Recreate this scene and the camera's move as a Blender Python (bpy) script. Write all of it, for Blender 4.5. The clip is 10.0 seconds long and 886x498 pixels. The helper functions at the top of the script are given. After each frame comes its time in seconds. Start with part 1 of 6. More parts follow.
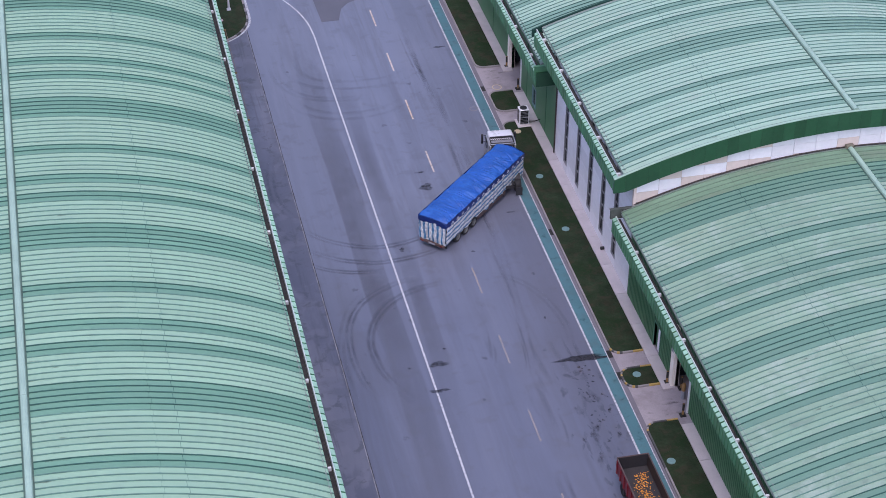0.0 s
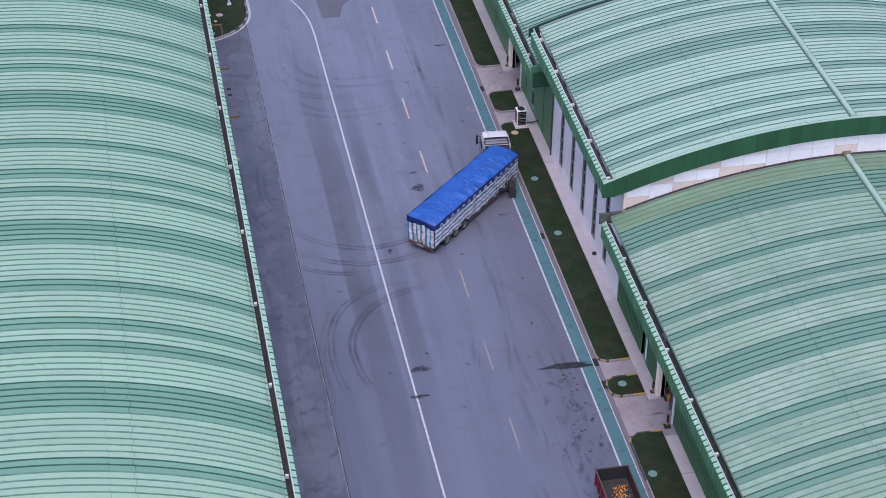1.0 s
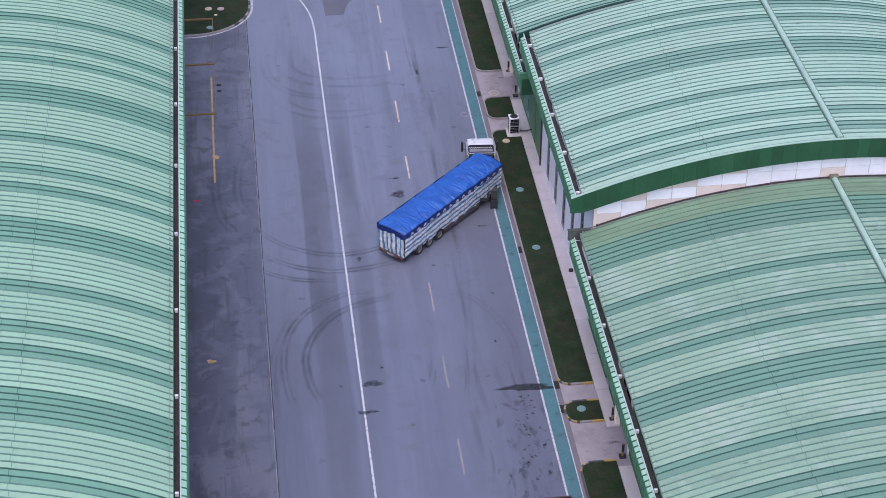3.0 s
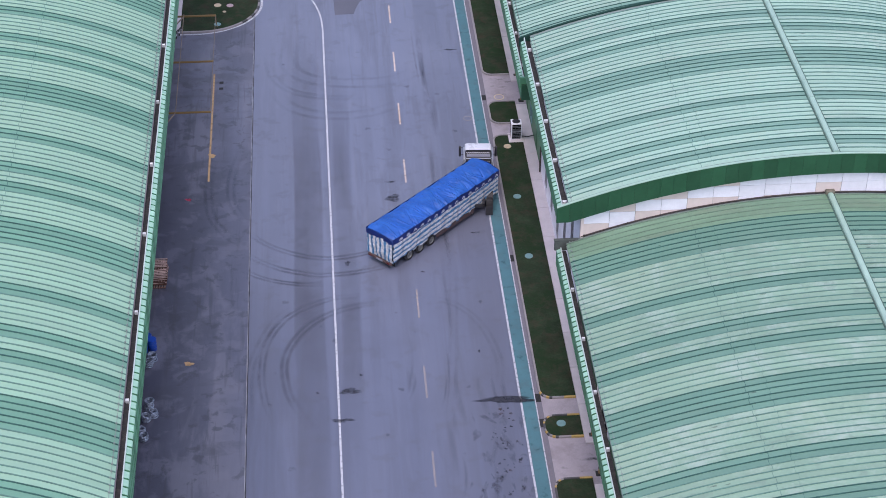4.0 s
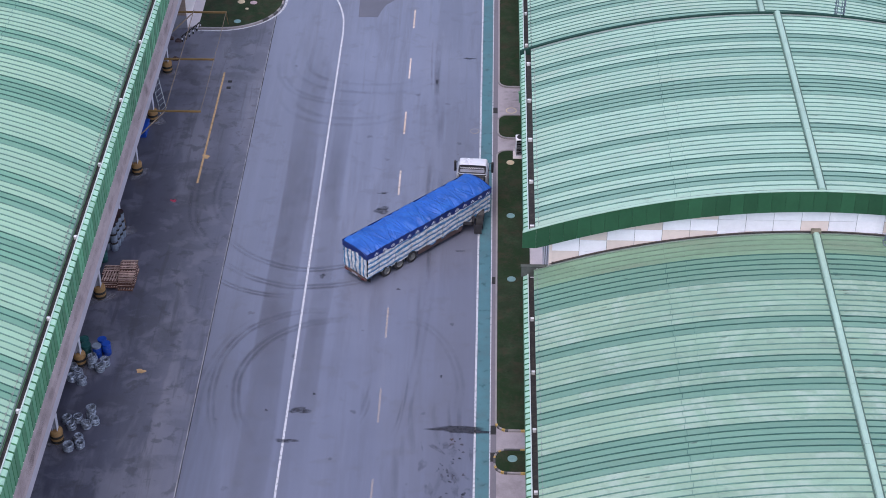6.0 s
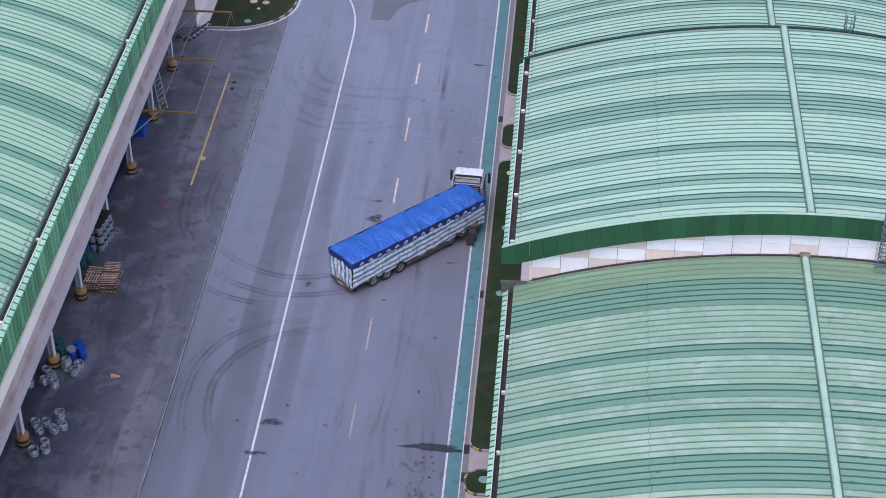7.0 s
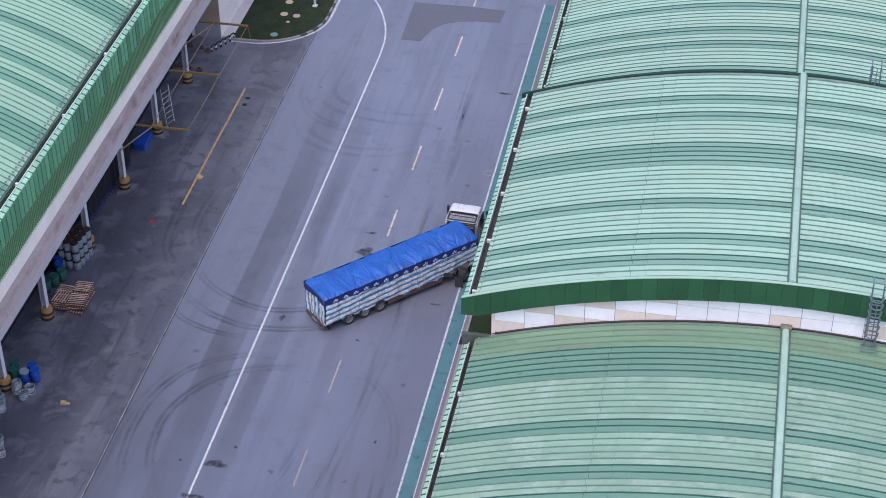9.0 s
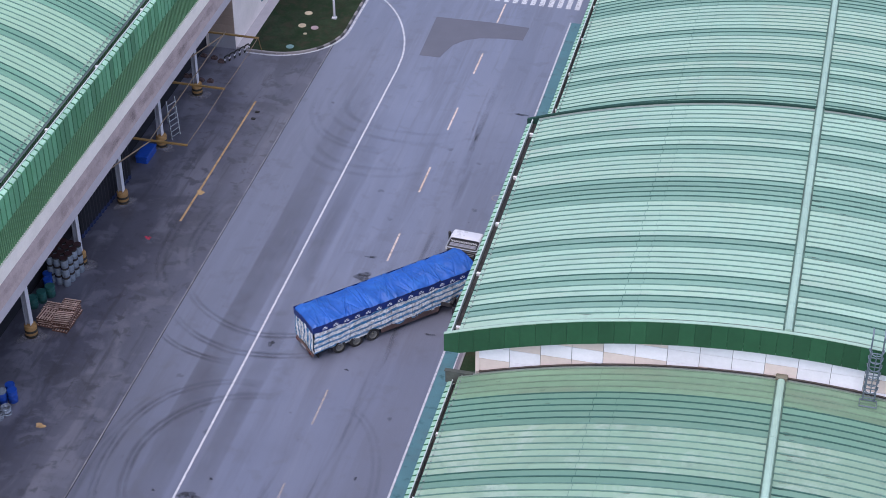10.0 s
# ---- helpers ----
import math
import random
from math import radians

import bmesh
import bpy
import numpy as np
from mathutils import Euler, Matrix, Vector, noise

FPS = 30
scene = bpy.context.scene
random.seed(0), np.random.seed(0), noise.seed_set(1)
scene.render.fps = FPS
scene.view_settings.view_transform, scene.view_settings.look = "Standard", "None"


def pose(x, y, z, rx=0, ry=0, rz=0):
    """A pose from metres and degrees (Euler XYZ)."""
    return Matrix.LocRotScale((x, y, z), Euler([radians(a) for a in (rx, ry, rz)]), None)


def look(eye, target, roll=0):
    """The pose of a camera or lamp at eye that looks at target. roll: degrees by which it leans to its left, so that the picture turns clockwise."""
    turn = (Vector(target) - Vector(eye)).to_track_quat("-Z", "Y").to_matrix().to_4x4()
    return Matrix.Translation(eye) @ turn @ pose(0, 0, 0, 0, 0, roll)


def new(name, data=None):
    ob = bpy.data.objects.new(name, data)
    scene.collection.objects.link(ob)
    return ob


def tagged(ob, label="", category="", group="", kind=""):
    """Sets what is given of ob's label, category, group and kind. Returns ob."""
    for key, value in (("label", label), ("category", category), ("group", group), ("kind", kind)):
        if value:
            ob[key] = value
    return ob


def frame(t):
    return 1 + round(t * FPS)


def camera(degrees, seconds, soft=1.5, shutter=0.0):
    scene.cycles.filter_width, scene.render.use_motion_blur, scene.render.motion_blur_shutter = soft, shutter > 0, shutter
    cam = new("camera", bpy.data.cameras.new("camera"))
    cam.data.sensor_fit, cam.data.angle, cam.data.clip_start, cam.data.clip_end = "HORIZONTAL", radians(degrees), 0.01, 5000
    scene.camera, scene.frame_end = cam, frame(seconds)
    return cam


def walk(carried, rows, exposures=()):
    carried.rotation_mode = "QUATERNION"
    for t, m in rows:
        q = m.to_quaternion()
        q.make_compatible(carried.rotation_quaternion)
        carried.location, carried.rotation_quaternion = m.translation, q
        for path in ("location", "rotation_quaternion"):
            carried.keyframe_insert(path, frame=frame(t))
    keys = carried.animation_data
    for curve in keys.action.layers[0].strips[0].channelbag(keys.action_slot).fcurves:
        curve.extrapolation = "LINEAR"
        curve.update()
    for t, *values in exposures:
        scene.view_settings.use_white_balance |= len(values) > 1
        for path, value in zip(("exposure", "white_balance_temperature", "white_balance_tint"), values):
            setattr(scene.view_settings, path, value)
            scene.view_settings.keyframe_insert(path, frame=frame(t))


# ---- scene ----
cam = camera(27.8, 10.0, soft=0.9)
PATH = [
    (0, (-27.961, -135.963, 83.860), (-26.123, -128.075, 77.995), 0.49),
    (0.5, (-25.709, -135.223, 83.187), (-23.981, -127.315, 77.314), 0.52),
    (1, (-23.305, -134.501, 82.532), (-21.700, -126.569, 76.659), 0.54),
    (1.5, (-20.757, -133.782, 81.898), (-19.288, -125.824, 76.022), 0.54),
    (2, (-18.073, -133.050, 81.284), (-16.746, -125.068, 75.408), 0.52),
    (2.5, (-15.265, -132.289, 80.692), (-14.088, -124.282, 74.819), 0.49),
    (3, (-12.347, -131.485, 80.122), (-11.328, -123.457, 74.247), 0.45),
    (4.5, (-3.095, -128.658, 78.540), (-2.667, -120.582, 72.658), 0.27),
    (5, (0.089, -127.529, 78.051), (0.310, -119.448, 72.165), 0.20),
    (5.5, (3.286, -126.283, 77.578), (3.290, -118.198, 71.692), 0.12),
    (7, (12.680, -121.702, 76.222), (12.025, -113.652, 70.325), -0.09),
    (7.5, (15.647, -119.848, 75.779), (14.774, -111.822, 69.878), -0.15),
    (8, (18.475, -117.810, 75.333), (17.382, -109.808, 69.436), -0.20),
    (8.5, (21.131, -115.573, 74.878), (19.824, -107.605, 68.979), -0.24),
    (9, (23.574, -113.125, 74.410), (22.043, -105.191, 68.518), -0.26),
    (9.5, (25.765, -110.454, 73.921), (24.026, -102.563, 68.029), -0.26),
    (10, (27.662, -107.546, 73.405), (25.719, -99.704, 67.512), -0.24),
]
walk(cam, [(t, look(eye, target, roll)) for t, eye, target, roll in PATH], exposures=[(0, 0.56, 5980, 22), (4.5, 0.7, 6060, 18), (10, 0.74, 6090, 16)])

# ---- world, sun, exposure ----
world = bpy.data.worlds.new("overcast_sky")
scene.world = world
world.use_nodes = True
wn = world.node_tree
sky = wn.nodes.new("ShaderNodeTexSky")
sky.sky_type = "NISHITA"
sky.sun_disc = False
sky.sun_elevation, sky.sun_rotation = radians(66), radians(200)
sky.air_density, sky.dust_density, sky.ozone_density = 1.0, 4.0, 1.0
wn.links.new(sky.outputs[0], wn.nodes["Background"].inputs[0])
wn.nodes["Background"].inputs[1].default_value = 0.15

sun = new("sun", bpy.data.lights.new("sun", "SUN"))
sun.data.energy, sun.data.angle, sun.data.color = 0.72, radians(115), (1.0, 0.94, 0.87)
sun.matrix_world = look((36, -56, 66), (0, -20, 0))


# ---- small builders ----
class Shape:
    """Vertices and faces gathered for one mesh, with a material slot for each face."""

    def __init__(self):
        self.v, self.f, self.m, self.w = [], [], [], []

    def add(self, verts, faces, slot=0):
        k = len(self.v)
        self.v += [tuple(p) for p in verts]
        self.f += [tuple(i + k for i in f) for f in faces]
        self.m += [slot] * len(faces)
        return self

    def box(self, x0, x1, y0, y1, z0, z1, slot=0):
        vs = [(x, y, z) for z in (z0, z1) for y in (y0, y1) for x in (x0, x1)]
        return self.add(vs, [(0, 2, 3, 1), (4, 5, 7, 6), (0, 1, 5, 4), (2, 6, 7, 3), (0, 4, 6, 2), (1, 3, 7, 5)], slot)

    def bevel_box(self, x0, x1, y0, y1, z0, z1, b=0.02, slot=0):
        """A box with its upright and upper edges chamfered."""
        def ring(d, z):
            return [(x0 + d, y0, z), (x1 - d, y0, z), (x1, y0 + d, z), (x1, y1 - d, z), (x1 - d, y1, z), (x0 + d, y1, z), (x0, y1 - d, z), (x0, y0 + d, z)]
        low, mid = ring(b, z0), ring(b, z1 - b)
        top = [(min(max(x, x0 + b), x1 - b), min(max(y, y0 + b), y1 - b), z1) for x, y, _ in mid]
        vs = low + mid + top
        fs = [tuple(range(7, -1, -1)), tuple(range(16, 24))]
        for r in (0, 8):
            fs += [(r + i, r + (i + 1) % 8, r + 8 + (i + 1) % 8, r + 8 + i) for i in range(8)]
        return self.add(vs, fs, slot)

    def rings(self, rings, slot=0, cap=True):
        """Joins rings of equal count into a skin."""
        n, vs, fs = len(rings[0]), [p for r in rings for p in r], []
        for k in range(len(rings) - 1):
            fs += [(k * n + i, k * n + (i + 1) % n, (k + 1) * n + (i + 1) % n, (k + 1) * n + i) for i in range(n)]
        if cap:
            fs += [tuple(range(n - 1, -1, -1)), tuple(range((len(rings) - 1) * n, len(rings) * n))]
        return self.add(vs, fs, slot)

    def lathe(self, x, y, profile, n=16, slot=0, cap=True):
        """Turns (radius, height) pairs about the upright axis through x, y."""
        return self.rings([[(x + r * math.cos(2 * math.pi * i / n), y + r * math.sin(2 * math.pi * i / n), z) for i in range(n)] for r, z in profile], slot, cap)

    def tube(self, points, r, n=8, slot=0, closed=False):
        """A round bar along points."""
        pts = [Vector(p) for p in points]
        out = []
        for i, p in enumerate(pts):
            a = pts[i - 1] if (i or closed) else p
            b = pts[(i + 1) % len(pts)] if (i + 1 < len(pts) or closed) else p
            d = (b - a).normalized()
            side = d.cross(Vector((0, 0, 1)))
            side = side.normalized() if side.length > 0.01 else Vector((1, 0, 0))
            up = side.cross(d)
            out.append([tuple(p + r * (math.cos(2 * math.pi * k / n) * side + math.sin(2 * math.pi * k / n) * up)) for k in range(n)])
        if closed:
            out.append(out[0])
        return self.rings(out, slot, not closed)

    def slab(self, outline, z0, z1, slot=0, side_slot=None):
        """An upright prism on an outline of (x, y), anticlockwise."""
        n = len(outline)
        self.add([(x, y, z1) for x, y in outline], [tuple(range(n))], slot)
        vs = [(x, y, z) for z in (z0, z1) for x, y in outline]
        return self.add(vs, [(i, (i + 1) % n, n + (i + 1) % n, n + i) for i in range(n)], slot if side_slot is None else side_slot)

    def ribbon(self, points, width, z, slot=0, taper=False):
        """A flat strip along (x, y) points, narrowing to its ends if tapered."""
        pts = [Vector((x, y)) for x, y in points]
        vs = []
        for i, p in enumerate(pts):
            d = (pts[min(i + 1, len(pts) - 1)] - pts[max(i - 1, 0)]).normalized()
            side = Vector((-d.y, d.x)) * width / 2 * (min(1.0, 0.06 + 4.0 * min(i, len(pts) - 1 - i) / len(pts)) if taper else 1.0)
            vs += [(p.x + side.x, p.y + side.y, z), (p.x - side.x, p.y - side.y, z)]
        return self.add(vs, [(2 * i, 2 * i + 1, 2 * i + 3, 2 * i + 2) for i in range(len(pts) - 1)], slot)

    def soft_strip(self, rows):
        """A strip of cross rows of five points that thins out to its rim; rows: (five points, strength)."""
        vs, fs = [], []
        for i, (pts, strength) in enumerate(rows):
            vs += pts
            self.w += [strength * k for k in (0.0, 0.75, 1.0, 0.75, 0.0)]
            if i:
                fs += [(5 * i - 5 + j, 5 * i - 4 + j, 5 * i + 1 + j, 5 * i + j) for j in range(4)]
        return self.add(vs, fs)

    def soft_ribbon(self, points, width, z, ends=0.3, core=0.45):
        """A flat strip along (x, y) points, faint at its rim and towards its ends."""
        pts = [Vector((p[0], p[1])) for p in points]
        rows, n = [], len(pts)
        for i, p in enumerate(pts):
            d = (pts[min(i + 1, n - 1)] - pts[max(i - 1, 0)]).normalized()
            side = Vector((-d.y, d.x)) * width / 2
            u = min(i, n - 1 - i) / max(1, n - 1)
            rows.append(([(p.x - side.x * k, p.y - side.y * k, z) for k in (-1, -core, 0, core, 1)], min(1.0, u / ends)))
        return self.soft_strip(rows)

    def fan(self, n, rings):
        """Faces between rings of n points that lie one inside the other, and the innermost one's own."""
        for r in range(rings - 1):
            self.f += [(r * n + i, r * n + (i + 1) % n, (r + 1) * n + (i + 1) % n, (r + 1) * n + i) for i in range(n)]
        self.f.append(tuple(range((rings - 1) * n, rings * n)))
        self.m += [0] * len(self.f)
        return self

    def mesh(self, name, mats, smooth=False):
        me = bpy.data.meshes.new(name)
        me.from_pydata(self.v, [], self.f)
        for m in mats:
            me.materials.append(m)
        me.polygons.foreach_set("material_index", self.m)
        if self.w:
            me.attributes.new("wear", "FLOAT", "POINT").data.foreach_set("value", self.w)
        if smooth:
            me.polygons.foreach_set("use_smooth", [True] * len(me.polygons))
            me.set_sharp_from_angle(angle=radians(40))
        me.update()
        return me


def part(name, shape, mats, parent=None, label="", m=None, smooth=False):
    """One mesh object, under a thing or a part."""
    mats = mats if isinstance(mats, (list, tuple)) else [mats]
    me = shape.mesh(name, mats, smooth) if isinstance(shape, Shape) else shape
    ob = new(name, me)
    ob.parent = parent
    if m is not None:
        ob.matrix_basis = m
    if label:
        ob["label"] = label
    return ob


def thing(name, label, category, m=None, group=""):
    ob = new(name)
    ob.empty_display_size = 0.2
    if m is not None:
        ob.matrix_basis = m
    return tagged(ob, label, category, group)


def spline(points, steps=8):
    """A smooth line through points."""
    p = [Vector(q) for q in points]
    p = [2 * p[0] - p[1]] + p + [2 * p[-1] - p[-2]]
    out = []
    for i in range(1, len(p) - 2):
        for k in range(steps):
            t = k / steps
            out.append(tuple(0.5 * (2 * p[i] + (p[i + 1] - p[i - 1]) * t + (2 * p[i - 1] - 5 * p[i] + 4 * p[i + 1] - p[i + 2]) * t * t
                                    + (3 * p[i] - p[i - 1] - 3 * p[i + 1] + p[i + 2]) * t ** 3)))
    return out + [tuple(p[-2])]


# ---- materials ----
def material(name, colour, rough=0.6, metal=0.0, spread=0.12, scale=0.4, fine=8.0, bump=0.2, dirt=None, dirt_amount=0.0,
             stretch=(1, 1, 1), per_piece=0.0, gloss=0.5, dirt_scale=0.25, thresh=(0.5, 0.75), mottle=()):
    """Paint, stone or metal that varies at two scales in the world's metres."""
    mat = bpy.data.materials.new(name)
    mat.use_nodes = True
    nt = mat.node_tree
    bsdf = nt.nodes["Principled BSDF"]
    def node(kind):
        return nt.nodes.new(kind)
    def link(a, b):
        nt.links.new(a, b)
    geo, mapping = node("ShaderNodeNewGeometry"), node("ShaderNodeMapping")
    mapping.inputs["Scale"].default_value = stretch
    link(geo.outputs["Position"], mapping.inputs[0])
    def noise_node(s, detail=5.0, rough_=0.6):
        n = node("ShaderNodeTexNoise")
        n.inputs["Scale"].default_value, n.inputs["Detail"].default_value, n.inputs["Roughness"].default_value = s, detail, rough_
        link(mapping.outputs[0], n.inputs["Vector"])
        return n
    def ramp(src, lo, hi, a, b):
        r = node("ShaderNodeMapRange")
        r.inputs[1].default_value, r.inputs[2].default_value, r.inputs[3].default_value, r.inputs[4].default_value = lo, hi, a, b
        link(src, r.inputs[0])
        return r.outputs[0]
    big, small = noise_node(scale), noise_node(fine, 3.0)
    v1, v2 = ramp(big.outputs[0], 0.3, 0.7, 1 - spread, 1 + spread), ramp(small.outputs[0], 0.25, 0.75, 1 - spread * 0.6, 1 + spread * 0.6)
    mul = node("ShaderNodeMath")
    mul.operation = "MULTIPLY"
    link(v1, mul.inputs[0]), link(v2, mul.inputs[1])
    value = mul.outputs[0]
    if per_piece:
        info = node("ShaderNodeObjectInfo")
        m3 = node("ShaderNodeMath")
        m3.operation = "MULTIPLY"
        link(value, m3.inputs[0]), link(ramp(info.outputs["Random"], 0, 1, 1 - per_piece, 1 + per_piece), m3.inputs[1])
        value = m3.outputs[0]
    hsv = node("ShaderNodeVectorMath")
    hsv.operation = "SCALE"
    hsv.inputs[0].default_value = colour
    link(value, hsv.inputs["Scale"])
    out = hsv.outputs[0]
    if dirt is not None:
        d = noise_node(dirt_scale, 8.0, 0.65)
        mix = node("ShaderNodeMix")
        mix.data_type = "RGBA"
        link(ramp(d.outputs[0], thresh[0], thresh[1], 0.0, dirt_amount), mix.inputs[0])
        link(out, mix.inputs[6])
        mix.inputs[7].default_value = (*dirt, 1)
        out = mix.outputs[2]
    for m_scale, lo, hi, amount, tone in mottle:
        d = node("ShaderNodeTexNoise")
        d.inputs["Scale"].default_value, d.inputs["Detail"].default_value, d.inputs["Roughness"].default_value = m_scale, 9.0, 0.68
        d.inputs["Distortion"].default_value = 0.6
        link(geo.outputs["Position"], d.inputs["Vector"])
        mix = node("ShaderNodeMix")
        mix.data_type = "RGBA"
        link(ramp(d.outputs[0], lo, hi, 0.0, amount), mix.inputs[0])
        link(out, mix.inputs[6])
        mix.inputs[7].default_value = (*tone, 1)
        out = mix.outputs[2]
    link(out, bsdf.inputs["Base Color"])
    link(ramp(big.outputs[0], 0.3, 0.7, max(rough - 0.08, 0.03), min(rough + 0.08, 1)), bsdf.inputs["Roughness"])
    bsdf.inputs["Metallic"].default_value = metal
    bsdf.inputs["Specular IOR Level"].default_value = gloss
    if bump:
        b = node("ShaderNodeBump")
        b.inputs["Strength"].default_value, b.inputs["Distance"].default_value = bump, 0.02
        link(small.outputs[0], b.inputs["Height"])
        link(b.outputs[0], bsdf.inputs["Normal"])
    return mat


def worn(mat, amount=0.5, scale=3.0, lo=0.42, hi=0.6, full=1.0, soft=False, stretch=(1, 1, 1), fade=None):
    """Lets what lies below show through where the coat is worn away; soft: it thins out to the rim of its mesh; fade: (y, y, share) along the road."""
    nt = mat.node_tree
    bsdf, end = nt.nodes["Principled BSDF"], nt.nodes["Material Output"]
    n, r = nt.nodes.new("ShaderNodeTexNoise"), nt.nodes.new("ShaderNodeMapRange")
    g = nt.nodes.new("ShaderNodeNewGeometry")
    n.inputs["Scale"].default_value, n.inputs["Detail"].default_value = scale, 6.0
    mp = nt.nodes.new("ShaderNodeMapping")
    mp.inputs["Scale"].default_value = stretch
    nt.links.new(g.outputs["Position"], mp.inputs[0])
    nt.links.new(mp.outputs[0], n.inputs["Vector"])
    r.inputs[1].default_value, r.inputs[2].default_value, r.inputs[3].default_value, r.inputs[4].default_value = lo, hi, full * (1 - amount), full
    nt.links.new(n.outputs[0], r.inputs[0])
    cover_ = r.outputs[0]
    if soft:
        at, mu = nt.nodes.new("ShaderNodeAttribute"), nt.nodes.new("ShaderNodeMath")
        at.attribute_name, mu.operation = "wear", "MULTIPLY"
        nt.links.new(at.outputs["Fac"], mu.inputs[0]), nt.links.new(cover_, mu.inputs[1])
        cover_ = mu.outputs[0]
    if fade:
        sp, fr, mu = nt.nodes.new("ShaderNodeSeparateXYZ"), nt.nodes.new("ShaderNodeMapRange"), nt.nodes.new("ShaderNodeMath")
        fr.inputs[1].default_value, fr.inputs[2].default_value, fr.inputs[3].default_value, fr.inputs[4].default_value = fade[0], fade[1], fade[2], 1.0
        mu.operation = "MULTIPLY"
        nt.links.new(g.outputs["Position"], sp.inputs[0]), nt.links.new(sp.outputs[1], fr.inputs[0])
        nt.links.new(fr.outputs[0], mu.inputs[0]), nt.links.new(cover_, mu.inputs[1])
        cover_ = mu.outputs[0]
    clear, mix = nt.nodes.new("ShaderNodeBsdfTransparent"), nt.nodes.new("ShaderNodeMixShader")
    nt.links.new(cover_, mix.inputs[0])
    nt.links.new(clear.outputs[0], mix.inputs[1])
    nt.links.new(bsdf.outputs[0], mix.inputs[2])
    nt.links.new(mix.outputs[0], end.inputs[0])
    return mat


def paved(name, colour, rough, gloss, layers, bump=0.25):
    """Road or yard surface. layers: (stretch, scale, detail, lo, hi, amount, tone, x from, x to, y from, y to); a layer is full at the first
    place of a range and gone at the second, and reaches everywhere where a range is None."""
    mat = bpy.data.materials.new(name)
    mat.use_nodes = True
    nt = mat.node_tree
    bsdf = nt.nodes["Principled BSDF"]
    geo, sep = nt.nodes.new("ShaderNodeNewGeometry"), nt.nodes.new("ShaderNodeSeparateXYZ")
    nt.links.new(geo.outputs["Position"], sep.inputs[0])
    def noise_of(stretch, scale, detail, seed):
        mp, n = nt.nodes.new("ShaderNodeMapping"), nt.nodes.new("ShaderNodeTexNoise")
        mp.inputs["Scale"].default_value, mp.inputs["Location"].default_value = stretch, (seed * 7.3, seed * 3.1, seed)
        n.inputs["Scale"].default_value, n.inputs["Detail"].default_value, n.inputs["Roughness"].default_value, n.inputs["Distortion"].default_value = scale, detail, 0.58, 0.35
        nt.links.new(geo.outputs["Position"], mp.inputs[0]), nt.links.new(mp.outputs[0], n.inputs["Vector"])
        return n.outputs[0]
    def remap(src, lo, hi, a, b):
        r = nt.nodes.new("ShaderNodeMapRange")
        r.interpolation_type = "SMOOTHSTEP"
        r.inputs[1].default_value, r.inputs[2].default_value, r.inputs[3].default_value, r.inputs[4].default_value = lo, hi, a, b
        if lo > hi:
            r.inputs[1].default_value, r.inputs[2].default_value, r.inputs[3].default_value, r.inputs[4].default_value = hi, lo, b, a
        nt.links.new(src, r.inputs[0])
        return r.outputs[0]
    def times(a, b):
        m = nt.nodes.new("ShaderNodeMath")
        m.operation = "MULTIPLY"
        nt.links.new(a, m.inputs[0]), nt.links.new(b, m.inputs[1])
        return m.outputs[0]
    grain = noise_of((1, 1, 1), 13.0, 3.0, 1)
    base = nt.nodes.new("ShaderNodeVectorMath")
    base.operation, base.inputs[0].default_value = "SCALE", colour
    nt.links.new(remap(grain, 0.25, 0.75, 0.93, 1.07), base.inputs["Scale"])
    out = base.outputs[0]
    for k, (stretch, scale, detail, lo, hi, amount, tone, xr, yr) in enumerate(layers):
        share = remap(noise_of(stretch, scale, detail, k + 2), lo, hi, 0.0, amount)
        if xr:
            share = times(share, remap(sep.outputs[0], xr[0], xr[1], 1.0, 0.0))
        if yr:
            share = times(share, remap(sep.outputs[1], yr[0], yr[1], 1.0, 0.0))
        mix = nt.nodes.new("ShaderNodeMix")
        mix.data_type = "RGBA"
        nt.links.new(share, mix.inputs[0]), nt.links.new(out, mix.inputs[6])
        mix.inputs[7].default_value = (*tone, 1)
        out = mix.outputs[2]
    nt.links.new(out, bsdf.inputs["Base Color"])
    nt.links.new(remap(noise_of((1, 0.2, 1), 0.3, 4.0, 20), 0.3, 0.7, rough - 0.07, rough + 0.09), bsdf.inputs["Roughness"])
    bsdf.inputs["Specular IOR Level"].default_value = gloss
    b = nt.nodes.new("ShaderNodeBump")
    b.inputs["Strength"].default_value, b.inputs["Distance"].default_value = bump, 0.02
    nt.links.new(grain, b.inputs["Height"]), nt.links.new(b.outputs[0], bsdf.inputs["Normal"])
    return mat


